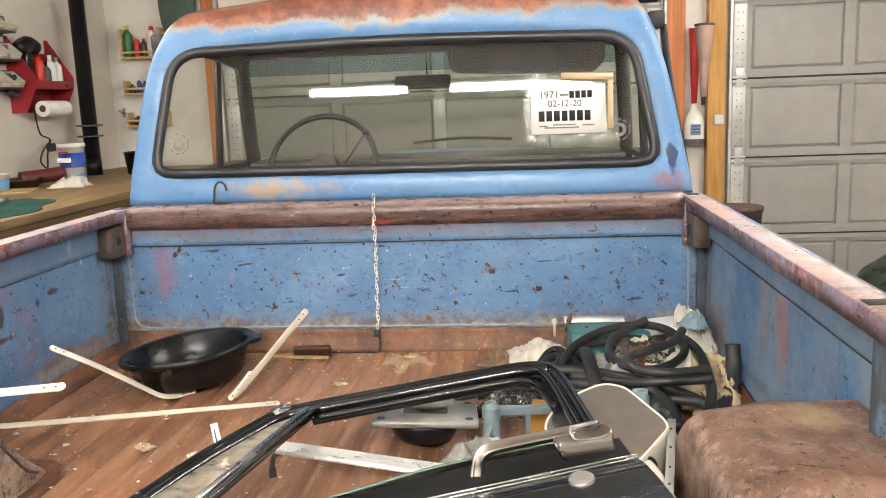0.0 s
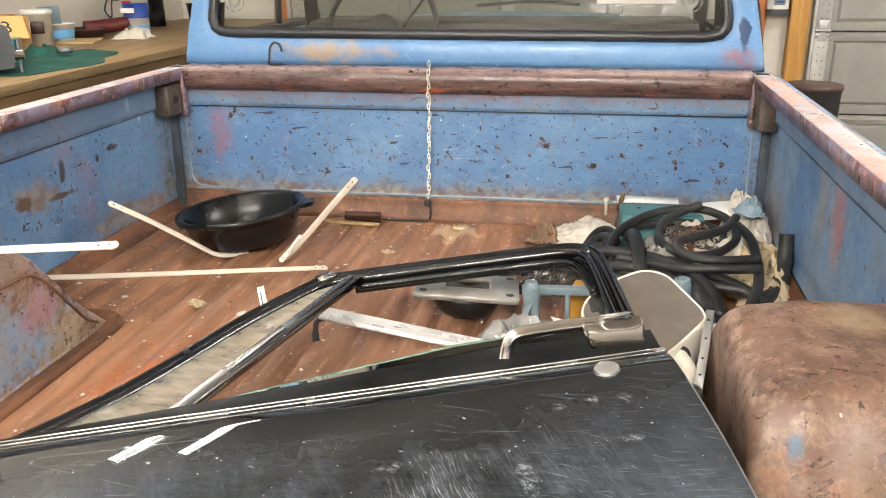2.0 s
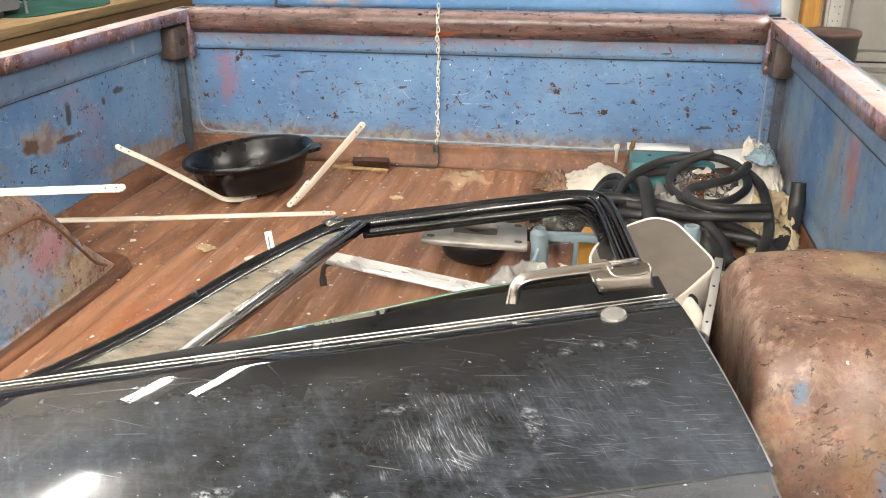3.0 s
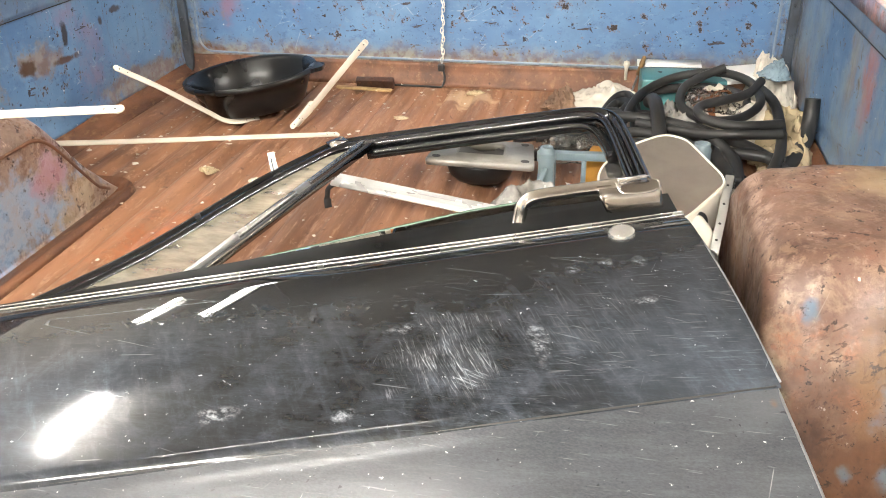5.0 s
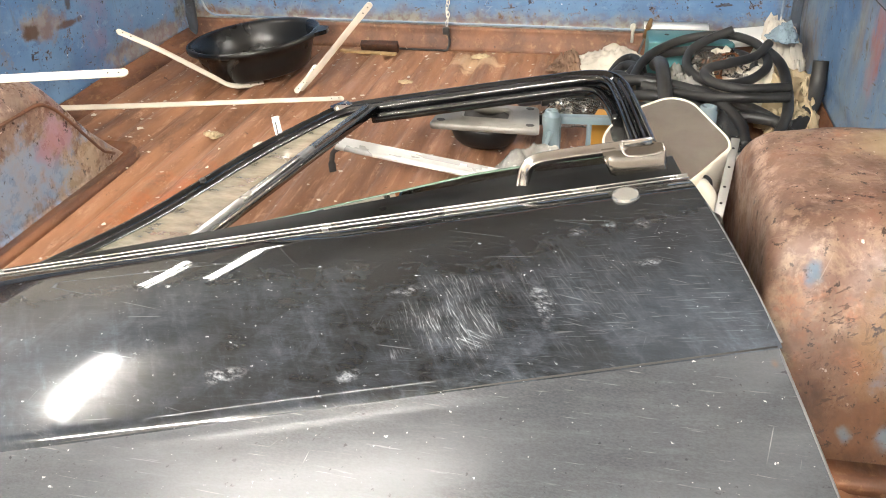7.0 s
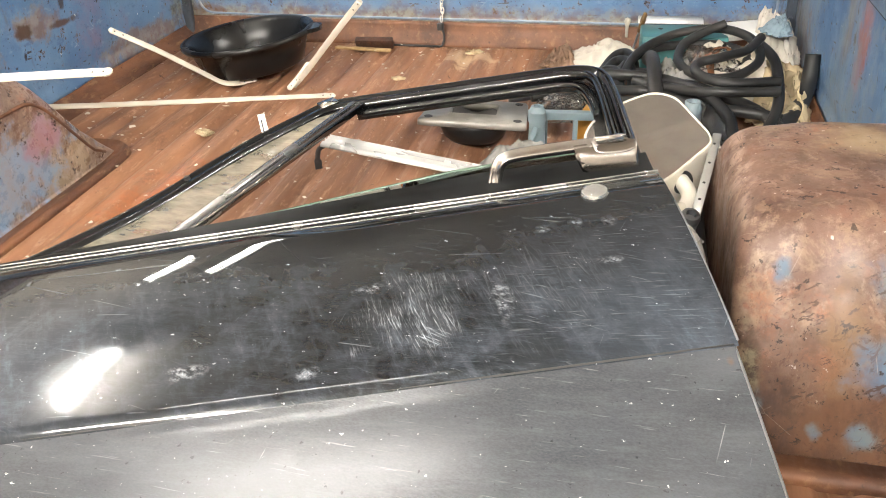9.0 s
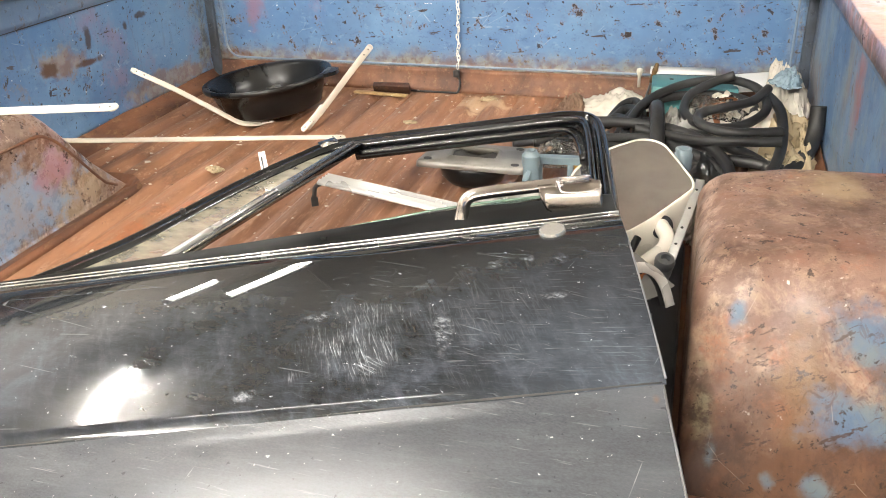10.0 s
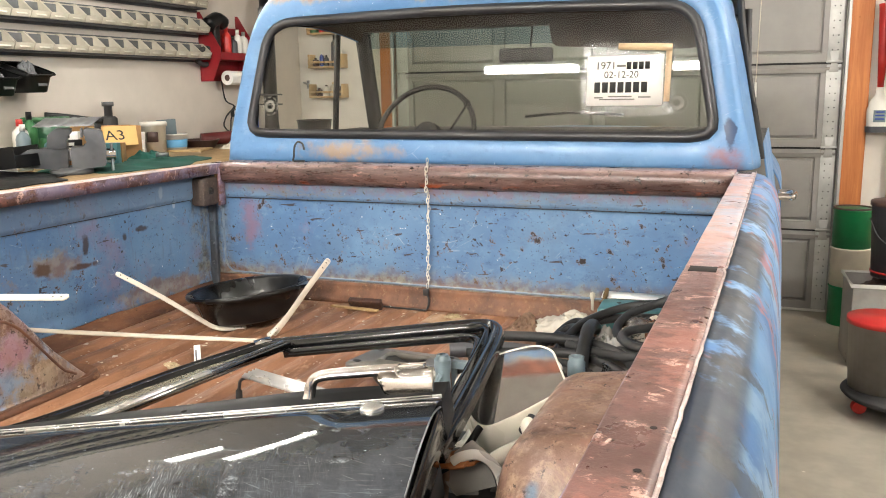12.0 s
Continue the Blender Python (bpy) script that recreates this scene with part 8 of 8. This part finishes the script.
rg = thing("window_regulator", "blue grey slotted bracket with round post in the bed", "bracket", pose(0.370, -0.800, FLOOR_Z + 0.002, 0, 0, 4))
bm = bmesh.new()
for a in ((-0.06, 0.15, -0.006, 0.012, 0.10, 0.116), (-0.06, 0.15, -0.006, 0.012, 0.02, 0.036), (-0.06, -0.05, -0.004, 0.01, 0.036, 0.10), (0.0, 0.01, -0.004, 0.01, 0.036, 0.10), (0.05, 0.06, -0.004, 0.01, 0.036, 0.10), (0.10, 0.11, -0.004, 0.01, 0.036, 0.10), (0.14, 0.15, -0.004, 0.01, 0.036, 0.10)):
    box(*a, 0.002, bm)
part("slotted_plate", bm, BLUE_GREY, rg)
bm = lathe([(0, 0), (0.020, 0), (0.015, 0.10), (0.018, 0.112), (0.018, 0.128), (0.014, 0.132), (0.012, 0.138), (0.007, 0.139), (0.006, 0.128), (0, 0.128)], 22, None, Matrix.Translation((-0.07, -0.03, 0)))
part("post", bm, BLUE_GREY, rg, "round blue grey post")
part("strut", sweep([(-0.07, -0.045, 0.10), (-0.115, -0.10, 0.0)], rect(0.010, 0.006)), BLUE_GREY, rg)
ob_ = thing("orange_carton", "small orange carton lying in the bed", "carton", pose(0.425, -0.715, FLOOR_Z + 0.003, 0, 0, -10))
part("carton", box(-0.045, 0.045, -0.035, 0.035, 0.0, 0.085, 0.003), ORANGE_BOX, ob_)
pb_ = thing("plastic_bag", "crinkled grey printed plastic bag lying in the bed", "bag", pose(0.318, -0.950, FLOOR_Z + 0.004, 0, 0, 24))
part("bag", crumpled(0.30, 0.27, 0.105, 8.3, 48, None, 2.6), BAG_FILM, pb_)
cp = thing("paper_scrap", "creased white paper lying in the bed", "paper", pose(0.395, -0.86, FLOOR_Z + 0.05, 22, 8, -34))
part("paper", crumpled(0.12, 0.035, 0.012, 1.2, 10), WHITE_PAPER, cp)
gl2 = thing("glass_offcut", "pale green glass offcut under the door", "glass", pose(0.22, -0.965, FLOOR_Z + 0.012, 3, 0, 8))
part("pane", box(-0.10, 0.13, -0.06, 0.055, 0.0, 0.005, 0.001), plain("pale_green_glass", lin("aebfae"), 0.12), gl2)

tl = thing("teal_tin", "teal painted tin box lying against the front panel", "tin box", pose(0.59, -0.125, FLOOR_Z + 0.004, 0, 0, 3))
part("tin", box(-0.10, 0.115, -0.06, 0.055, 0.0, 0.09, 0.005), TEAL, tl)
for x in (-0.05, 0.05):
    part("hole", lathe([(0, 0), (0.006, 0), (0.006, 0.001), (0, 0.001)], 12, None, Matrix.Translation((x, 0.01, 0.0904))), DARK, tl)
wp = thing("white_carton", "white torn carton lying behind the hoses", "carton", pose(0.745, -0.115, FLOOR_Z + 0.09, 8, -4, 10))
part("carton", box(-0.055, 0.055, -0.045, 0.045, 0.0, 0.012, 0.002), WHITE_PAPER, wp)
pp = thing("paper_scrap", "white paper sheet lying behind the teal tin", "paper", pose(0.60, -0.045, FLOOR_Z + 0.098, 12, 0, 2))
part("paper", slab([(-0.12, -0.02), (0.05, -0.02), (0.05, 0.02), (-0.12, 0.02)], 0, 0.002), WHITE_PAPER, pp)

for i, (x, y, z, sx, sy, h, m, lab, sd, a) in enumerate((
        (0.40, -0.115, 0.0, 0.29, 0.15, 0.055, CLOTH, "soiled white cloth crumpled by the front panel", 1.1, 25), (0.285, -0.17, 0.0, 0.09, 0.10, 0.05, plain("soiled_brown_rag", lin("7d6350"), 0.9, 0.0, 0.4, 30, 0.4), "brown soiled rag crumpled on the bed floor", 2.7, 60),
        (0.815, -0.39, 0.01, 0.15, 0.34, 0.085, TAN_CLOTH, "tan crumpled packing paper against the bed wall", 5.2, 10), (0.70, -0.33, 0.0, 0.28, 0.32, 0.095, CLOTH, "soiled white cloth under the hoses", 4.0, 40),
        (0.82, -0.16, 0.03, 0.12, 0.16, 0.12, CLOTH, "grey white rag in the bed corner", 6.6, 30), (0.58, -0.42, 0.0, 0.26, 0.20, 0.09, plain("grey_rag", lin("8d8b86"), 0.9, 0, 0.3, 30, 0.5), "grey rag lying under the hoses", 9.1, 70),
        (0.655, -0.90, 0.0, 0.07, 0.12, 0.09, CLOTH, "white tissue stuffed beside the mirror", 3.9, 80), (0.80, -0.52, 0.0, 0.16, 0.16, 0.05, TAN_CLOTH, "tan paper scrap under the black hose", 7.7, 10))):
    c = thing("crumpled_cloth" if "cloth" in lab or "rag" in lab or "tissue" in lab else "packing_paper", lab, "cloth" if "paper" not in lab else "paper", pose(x, y, FLOOR_Z + 0.006 + z, 0, 0, a))
    part("cloth", crumpled(sx, sy, h, sd, 34, None, 4.2), m, c)
cu_ = thing("brown_cup", "brown rusty cup lying on its side among hoses", "cup", pose(0.635, -0.30, FLOOR_Z + 0.065, 80, 0, 50))
part("cup", lathe([(0, 0), (0.035, 0), (0.042, 0.07), (0.039, 0.07), (0.032, 0.004), (0, 0.004)], 24), RUSTY_CUP, cu_)
bl = thing("blue_rag", "pale blue rag in the bed corner", "cloth", pose(0.815, -0.21, FLOOR_Z + 0.12))
part("cloth", crumpled(0.08, 0.09, 0.045, 2.9, 12), plain("pale_blue_cloth", lin("8498a3"), 0.9, 0, 0.2, 30, 0.4), bl)
sw = thing("screwdriver", "brown handled screwdriver standing behind the teal tin", "screwdriver", pose(0.475, -0.055, FLOOR_Z + 0.03, 8, 14, 0))
part("handle", lathe([(0, 0.04), (0.006, 0.04), (0.0075, 0.075), (0.005, 0.095), (0, 0.097)], 12), BENCH_EDGE, sw)
part("blade", rod((0, 0, -0.02), (0, 0, 0.05), 0.003), STEEL, sw)
bu = thing("light_bulb", "small clear bulb standing behind the teal tin", "bulb", pose(0.452, -0.05, FLOOR_Z + 0.05))
part("bulb", lathe([(0, 0), (0.004, 0), (0.0045, 0.03), (0.0085, 0.042), (0.0075, 0.050), (0, 0.054)], 16), BIN_LABEL, bu)


def hose(pts, r, label, closed=False, mat=None):
    h = thing("rubber_hose", label, "hose", group="black rubber hoses")
    part("hose", sweep(curve_points(pts, 9, closed), circle(r, 12), closed=closed), mat or HOSE, h)
    return h


Z = FLOOR_Z
hose([(0.452, -0.42, 0.785), (0.475, -0.33, 0.805), (0.505, -0.265, 0.815), (0.56, -0.215, 0.83), (0.62, -0.20, 0.842), (0.69, -0.205, 0.848), (0.745, -0.245, 0.842), (0.765, -0.32, 0.832), (0.755, -0.395, 0.825), (0.71, -0.455, 0.815), (0.655, -0.475, 0.812), (0.605, -0.445, 0.815), (0.580, -0.38, 0.82), (0.592, -0.30, 0.835), (0.64, -0.245, 0.85), (0.69, -0.23, 0.868)], 0.0108, "dusty black rubber hose coiled on the clutter")
hose([(0.788, -0.534, 0.832), (0.74, -0.55, 0.832), (0.685, -0.560, 0.832), (0.635, -0.535, 0.832), (0.612, -0.49, 0.836), (0.625, -0.45, 0.84), (0.67, -0.425, 0.845), (0.73, -0.38, 0.85), (0.765, -0.32, 0.864)], 0.0108, "dusty black rubber hose loop with open end")
hose([(0.785, -0.565, 0.820), (0.74, -0.575, 0.820), (0.684, -0.582, 0.820), (0.62, -0.56, 0.81), (0.55, -0.51, 0.80), (0.48, -0.475, 0.80)], 0.0108, "black rubber hose beside a loop")
hose([(0.225, -0.507, 0.80), (0.326, -0.455, 0.80), (0.445, -0.437, 0.80), (0.548, -0.462, 0.80), (0.631, -0.541, 0.80), (0.68, -0.653, 0.79), (0.684, -0.731, 0.77)], 0.0125, "dusty black rubber hose running across the clutter")
hose([(0.258, -0.571, 0.785), (0.35, -0.545, 0.788), (0.425, -0.520, 0.788), (0.50, -0.500, 0.785), (0.572, -0.530, 0.782), (0.65, -0.61, 0.775), (0.70, -0.70, 0.76)], 0.0118, "dusty black rubber hose lying below another")
hose([(0.24, -0.62, 0.757), (0.36, -0.59, 0.760), (0.47, -0.56, 0.762), (0.56, -0.60, 0.760), (0.62, -0.68, 0.755)], 0.0118, "black rubber hose low on the bed floor")
hose([(0.767, -0.272, 0.835), (0.792, -0.36, 0.828), (0.795, -0.47, 0.81), (0.780, -0.60, 0.795), (0.75, -0.68, 0.765)], 0.0118, "black rubber hose dropping behind the wheel well")
hose([(0.44, -0.33, 0.765), (0.50, -0.36, 0.78), (0.57, -0.42, 0.785), (0.66, -0.51, 0.79), (0.74, -0.59, 0.785), (0.80, -0.66, 0.76)], 0.0122, "dusty black rubber hose under the coil")
hose([(0.512, -0.30, 0.795), (0.518, -0.37, 0.822), (0.523, -0.45, 0.828), (0.530, -0.53, 0.80), (0.534, -0.58, 0.775)], 0.0165, "short thick black hose bent over the others")
hose([(0.40, -0.33, 0.755), (0.43, -0.27, 0.775), (0.46, -0.29, 0.785), (0.475, -0.36, 0.78), (0.48, -0.44, 0.765)], 0.0122, "short black hose curl")
hose([(0.38, -0.36, 0.752), (0.41, -0.31, 0.765), (0.44, -0.34, 0.772), (0.45, -0.42, 0.76)], 0.0122, "short black hose curl beside a cloth")
hose([(0.868, -0.41, 0.855), (0.866, -0.43, 0.80), (0.85, -0.48, 0.768), (0.815, -0.554, 0.752), (0.77, -0.62, 0.748)], 0.0175, "thick black hose standing up against the bed wall")
hose([(0.66, -0.64, 0.745), (0.66, -0.72, 0.755), (0.655, -0.79, 0.750)], 0.018, "thick black hose end by the wheel well")
hose([(0.20, -0.53, 0.772), (0.30, -0.50, 0.778), (0.42, -0.49, 0.775)], 0.019, "grey black hose behind the window frame", mat=GREY_BUCKET)
for pts, r, lab in (
        ([(0.43, -0.40, 0.75), (0.46, -0.30, 0.782), (0.52, -0.235, 0.80), (0.60, -0.205, 0.806), (0.68, -0.215, 0.81), (0.735, -0.27, 0.81), (0.74, -0.35, 0.805)], 0.0115, "dusty black rubber hose circling below the coil"),
        ([(0.60, -0.62, 0.752), (0.66, -0.585, 0.775), (0.73, -0.60, 0.782), (0.79, -0.615, 0.775)], 0.0125, "short dusty black hose lying by the wheel well"),
        ([(0.30, -0.545, 0.762), (0.42, -0.53, 0.772), (0.53, -0.555, 0.770), (0.60, -0.64, 0.758), (0.63, -0.74, 0.75)], 0.0105, "thin dusty black hose under the others"),
        ([(0.395, -0.30, 0.752), (0.425, -0.235, 0.778), (0.455, -0.225, 0.788), (0.475, -0.27, 0.786), (0.486, -0.34, 0.772)], 0.0100, "short curled black hose by the cloth")):
    hose(pts, r, lab)
for x, y, z, sx, sy, h, sd, a, lab in ((0.655, -0.335, 0.075, 0.20, 0.12, 0.05, 3.3, 20, "clear crinkled plastic film between hoses"), (0.635, -0.77, 0.05, 0.07, 0.08, 0.07, 7.1, 50, "clear torn plastic film by the mirror"), (0.345, -0.60, 0.03, 0.20, 0.09, 0.05, 1.9, 5, "clear crinkled plastic film beside the loudspeaker")):
    fl2 = thing("plastic_film", lab, "film", pose(x, y, FLOOR_Z + z, 0, 0, a), "clear plastic scraps")
    ob2 = part("film", crumpled(sx, sy, h, sd, 40, None, 5.0), FILM, fl2)
    ob2.visible_shadow = False
wr = thing("white_wire", "thin white wire coil by the mirror", "wire")
part("wire", sweep(curve_points([(0.495 + 0.028 * math.cos(i * 1.05), -0.72 + 0.04 * math.sin(i * 1.05), 0.80 + 0.003 * i) for i in range(11)], 5), circle(0.004, 6)), WHITE_PLASTIC, wr)
pw = thing("pump_fitting", "grey blue pipe fitting standing beside the mirror", "fitting", Matrix.Translation((0.590, -0.868, FLOOR_Z)))
part("fitting", lathe([(0, 0), (0.018, 0), (0.013, 0.13), (0.017, 0.138), (0.017, 0.165), (0.014, 0.168), (0.015, 0.176), (0.010, 0.177), (0.008, 0.165), (0, 0.165)], 20), BLUE_GREY, pw)

# between door and wheel well: bars, bent plate, dark tray
ra = thing("wiper_arm", "grey punched metal arm leaning beside the wheel well", "metal arm", Matrix())
bm = sweep([(0.622, -1.03, 0.905), (0.606, -1.12, 0.880), (0.588, -1.215, 0.852)], rect(0.014, 0.006))
part("arm", bm, GALV, ra)
for q in (0.15, 0.4, 0.65, 0.85):
    part("punched_hole", lathe([(0, 0), (0.0024, 0), (0.0024, 0.0006), (0, 0.0006)], 8, None, pose(0.622 - 0.034 * q, -1.03 - 0.185 * q, 0.9086 - 0.053 * q, 15, 0, 0)), DARK, ra)
part("pivot", lathe([(0, -0.045), (0.013, -0.045), (0.0135, -0.034), (0.012, -0.031), (0.0145, -0.028), (0.0145, -0.018), (0.0125, -0.015), (0.015, -0.012), (0.016, -0.002), (0.013, 0.004), (0.008, 0.005), (0.007, -0.004), (0, -0.004)], 24, None, pose(0.580, -1.222, 0.852, 18, 8, 0)), STEEL, ra, "bright ribbed pivot bush")
ct = thing("curved_trim", "bright curved trim piece with grey flange beside the door", "trim", Matrix())
fl = Matrix.Translation((0.539, -1.311, 0.906)) @ Vector((0.611, -0.676, 0.412)).to_track_quat("Z", "Y").to_matrix().to_4x4()
edge = [(fl.inverted() @ Vector(p)).to_2d() for p in ((0.539, -1.311, 0.906), (0.598, -1.292, 0.849), (0.577, -1.315, 0.843), (0.531, -1.358, 0.840), (0.509, -1.361, 0.868), (0.521, -1.334, 0.895))]
part("flange", slab(round_outline([tuple(p) for p in edge], 0.002, 3), -0.003, 0.0, None, fl), FLANGE_GREY, ct, "dull grey flange")
arc = curve_points([(0.525, -1.362, 0.891), (0.537, -1.348, 0.896), (0.554, -1.334, 0.895), (0.571, -1.325, 0.883), (0.584, -1.325, 0.864), (0.594, -1.332, 0.838)], 7)
part("curved_strip", sweep(arc, rect(0.015, 0.0035, 0.3), (0.45, -0.60, 0.66)), BRIGHT_TRIM, ct, "bright polished curved strip")
# dark wall below the strip in place of its shadow band
part("rim", sweep([p - Vector((0.007, -0.008, 0.005)) for p in arc], rect(0.004, 0.018), (0.611, -0.676, 0.412)), DARK, ct, "dark band standing for the shadow under the strip")
# tray widened over the lit floor to make the gap's black shade
dt = thing("black_tray", "black plastic tray standing in for the shade beside the wheel well", "tray", pose(0.475, -1.35, FLOOR_Z + 0.004))
part("tray", box(-0.115, 0.134, -0.40, 0.28, 0.0, 0.085, 0.01), BLACK_PLASTIC, dt)
for x, y in ((0.085, 0.080), (0.090, 0.021), (0.094, -0.024)):
    part("label", slab(round_outline([(x - 0.006, y - 0.011), (x + 0.006, y - 0.011), (x + 0.006, y + 0.011), (x - 0.006, y + 0.011)], 0.003), 0.0852, 0.0860), GREY_CAST, dt, "worn grey label patch")
gb = thing("brown_rag", "orange brown oily rag under the door edge", "rag", pose(0.528, -1.342, FLOOR_Z + 0.160, 0, 0, 30))
part("cloth", crumpled(0.075, 0.05, 0.012, 5.5, 16, None, 1.0), plain("orange_brown_cloth", lin("9a5f34"), 0.85, 0, 0.3, 30, 0.4), gb)
bb_ = thing("brown_lever", "flat brown metal lever standing in the tray", "lever")
part("lever", sweep(curve_points([(0.516, -1.371, 0.929), (0.519, -1.365, 0.904), (0.517, -1.360, 0.880), (0.508, -1.350, 0.81)], 5), rect(0.010, 0.005, 0.3), (0.5, -1, 0)), LEVER_BROWN, bb_)
wi = thing("wiring", "bent black cable sheath hanging beside the door", "cable", group="loose wires")
part("wire", sweep(curve_points([(0.541, -1.284, 0.915), (0.538, -1.290, 0.910), (0.532, -1.300, 0.898), (0.523, -1.310, 0.886), (0.505, -1.320, 0.880), (0.47, -1.33, 0.872)], 7), circle(0.0058, 10)), BLACK_PLASTIC, wi)
for i, pts in enumerate((((0.50, -1.375, 0.87), (0.52, -1.366, 0.882), (0.535, -1.352, 0.888), (0.552, -1.338, 0.886)), ((0.485, -1.32, 0.84), (0.50, -1.30, 0.87), (0.515, -1.26, 0.86), (0.51, -1.20, 0.80)))):
    wi = thing("wiring", "loose black electrical wire hanging beside the door", "wire", group="loose wires")
    part("wire", sweep(curve_points(pts, 7), circle(0.0030, 8)), BLACK_PLASTIC, wi)
pk = thing("bolt_box", "small rusty latch mechanism lying beside the door", "latch", pose(0.50, -1.27, FLOOR_Z + 0.063, 6, -4, 25))
part("body", box(-0.03, 0.03, -0.04, 0.04, 0.0, 0.03, 0.004), STEEL, pk)
part("pawl", lathe([(0, 0.03), (0.016, 0.03), (0.014, 0.042), (0, 0.044)], 14), RUSTY_CUP, pk)
part("pin", rod((0.012, -0.03, 0.03), (0.012, -0.03, 0.055), 0.005), BRIGHT, pk)
tg = thing("paper_tissue", "white crumpled tissue lying by the mirror foot", "tissue", pose(0.475, -1.12, FLOOR_Z + 0.07, 0, 0, 50))
part("cloth", crumpled(0.10, 0.07, 0.04, 6.1, 12), WHITE_PAPER, tg)
sup = thing("wooden_block", "dark wooden block propping the loose door", "block", pose(-0.25, -1.9, FLOOR_Z))
part("block", box(-0.1, 0.1, -0.06, 0.06, 0.0, 0.07, 0.004), BENCH_EDGE, sup)

# chips and scraps strewn on the floor
rng = random.Random(11)
bits = thing("paint_flakes", "pale paint flakes and grit strewn on the bed floor", "debris", kind="stuff")
bm = bmesh.new()
for i in range(760):
    x, y = rng.uniform(-0.82, 0.80), -rng.random() ** 1.3 * 1.7 - 0.03
    if abs(x) > 0.58 and y < -0.85:
        continue
    a, r = rng.uniform(0, 6.28), rng.uniform(0.0015, 0.006) * (1.6 if rng.random() < 0.08 else 1)
    z = FLOOR_Z - 0.011 + rib(x) + 0.003
    n = rng.choice((3, 4, 5))
    bm.faces.new([bm.verts.new((x + r * math.cos(a + 6.28 * q / n) * rng.uniform(0.6, 1.3), y + r * math.sin(a + 6.28 * q / n) * rng.uniform(0.5, 1.2), z + rng.uniform(0, 0.003))) for q in range(n)])
part("flakes", bm, CLOTH, bits)
for x, y, s in ((-0.473, -0.746, 0.020), (0.04, -0.09, 0.02), (-0.34, -0.79, 0.010), (0.30, -0.06, 0.012), (-0.12, -0.33, 0.014)):
    pcs = thing("paper_scrap", "small torn paper scrap on the bed floor", "paper", pose(x, y, FLOOR_Z + 0.002, 0, 0, 60 * x), "paper scraps")
    part("scrap", crumpled(s * 2.4, s * 1.3, 0.008, x * 9, 5), TAN_CLOTH if s > 0.012 else CLOTH, pcs)
tw = thing("wood_sliver", "broken wooden slat beside the drain pan", "wood", pose(-0.29, -0.10, FLOOR_Z + 0.004, 0, 0, -5))
part("slat", box(-0.085, 0.085, -0.009, 0.009, 0.0, 0.007, 0.002), BENCH_WOOD, tw)
rb = thing("rusty_plate", "rusty bent plate lying by the front panel", "plate", pose(-0.26, -0.075, FLOOR_Z + 0.004, 30, 0, 4))
part("plate", box(-0.055, 0.055, -0.006, 0.012, 0.0, 0.034, 0.003), rust("dark_flaking_rust", "2c1a12", "4a2c1e", "6b4a36", (1, 1, 1), 0.7, 0.0, 0.7, 14.0).m, rb)
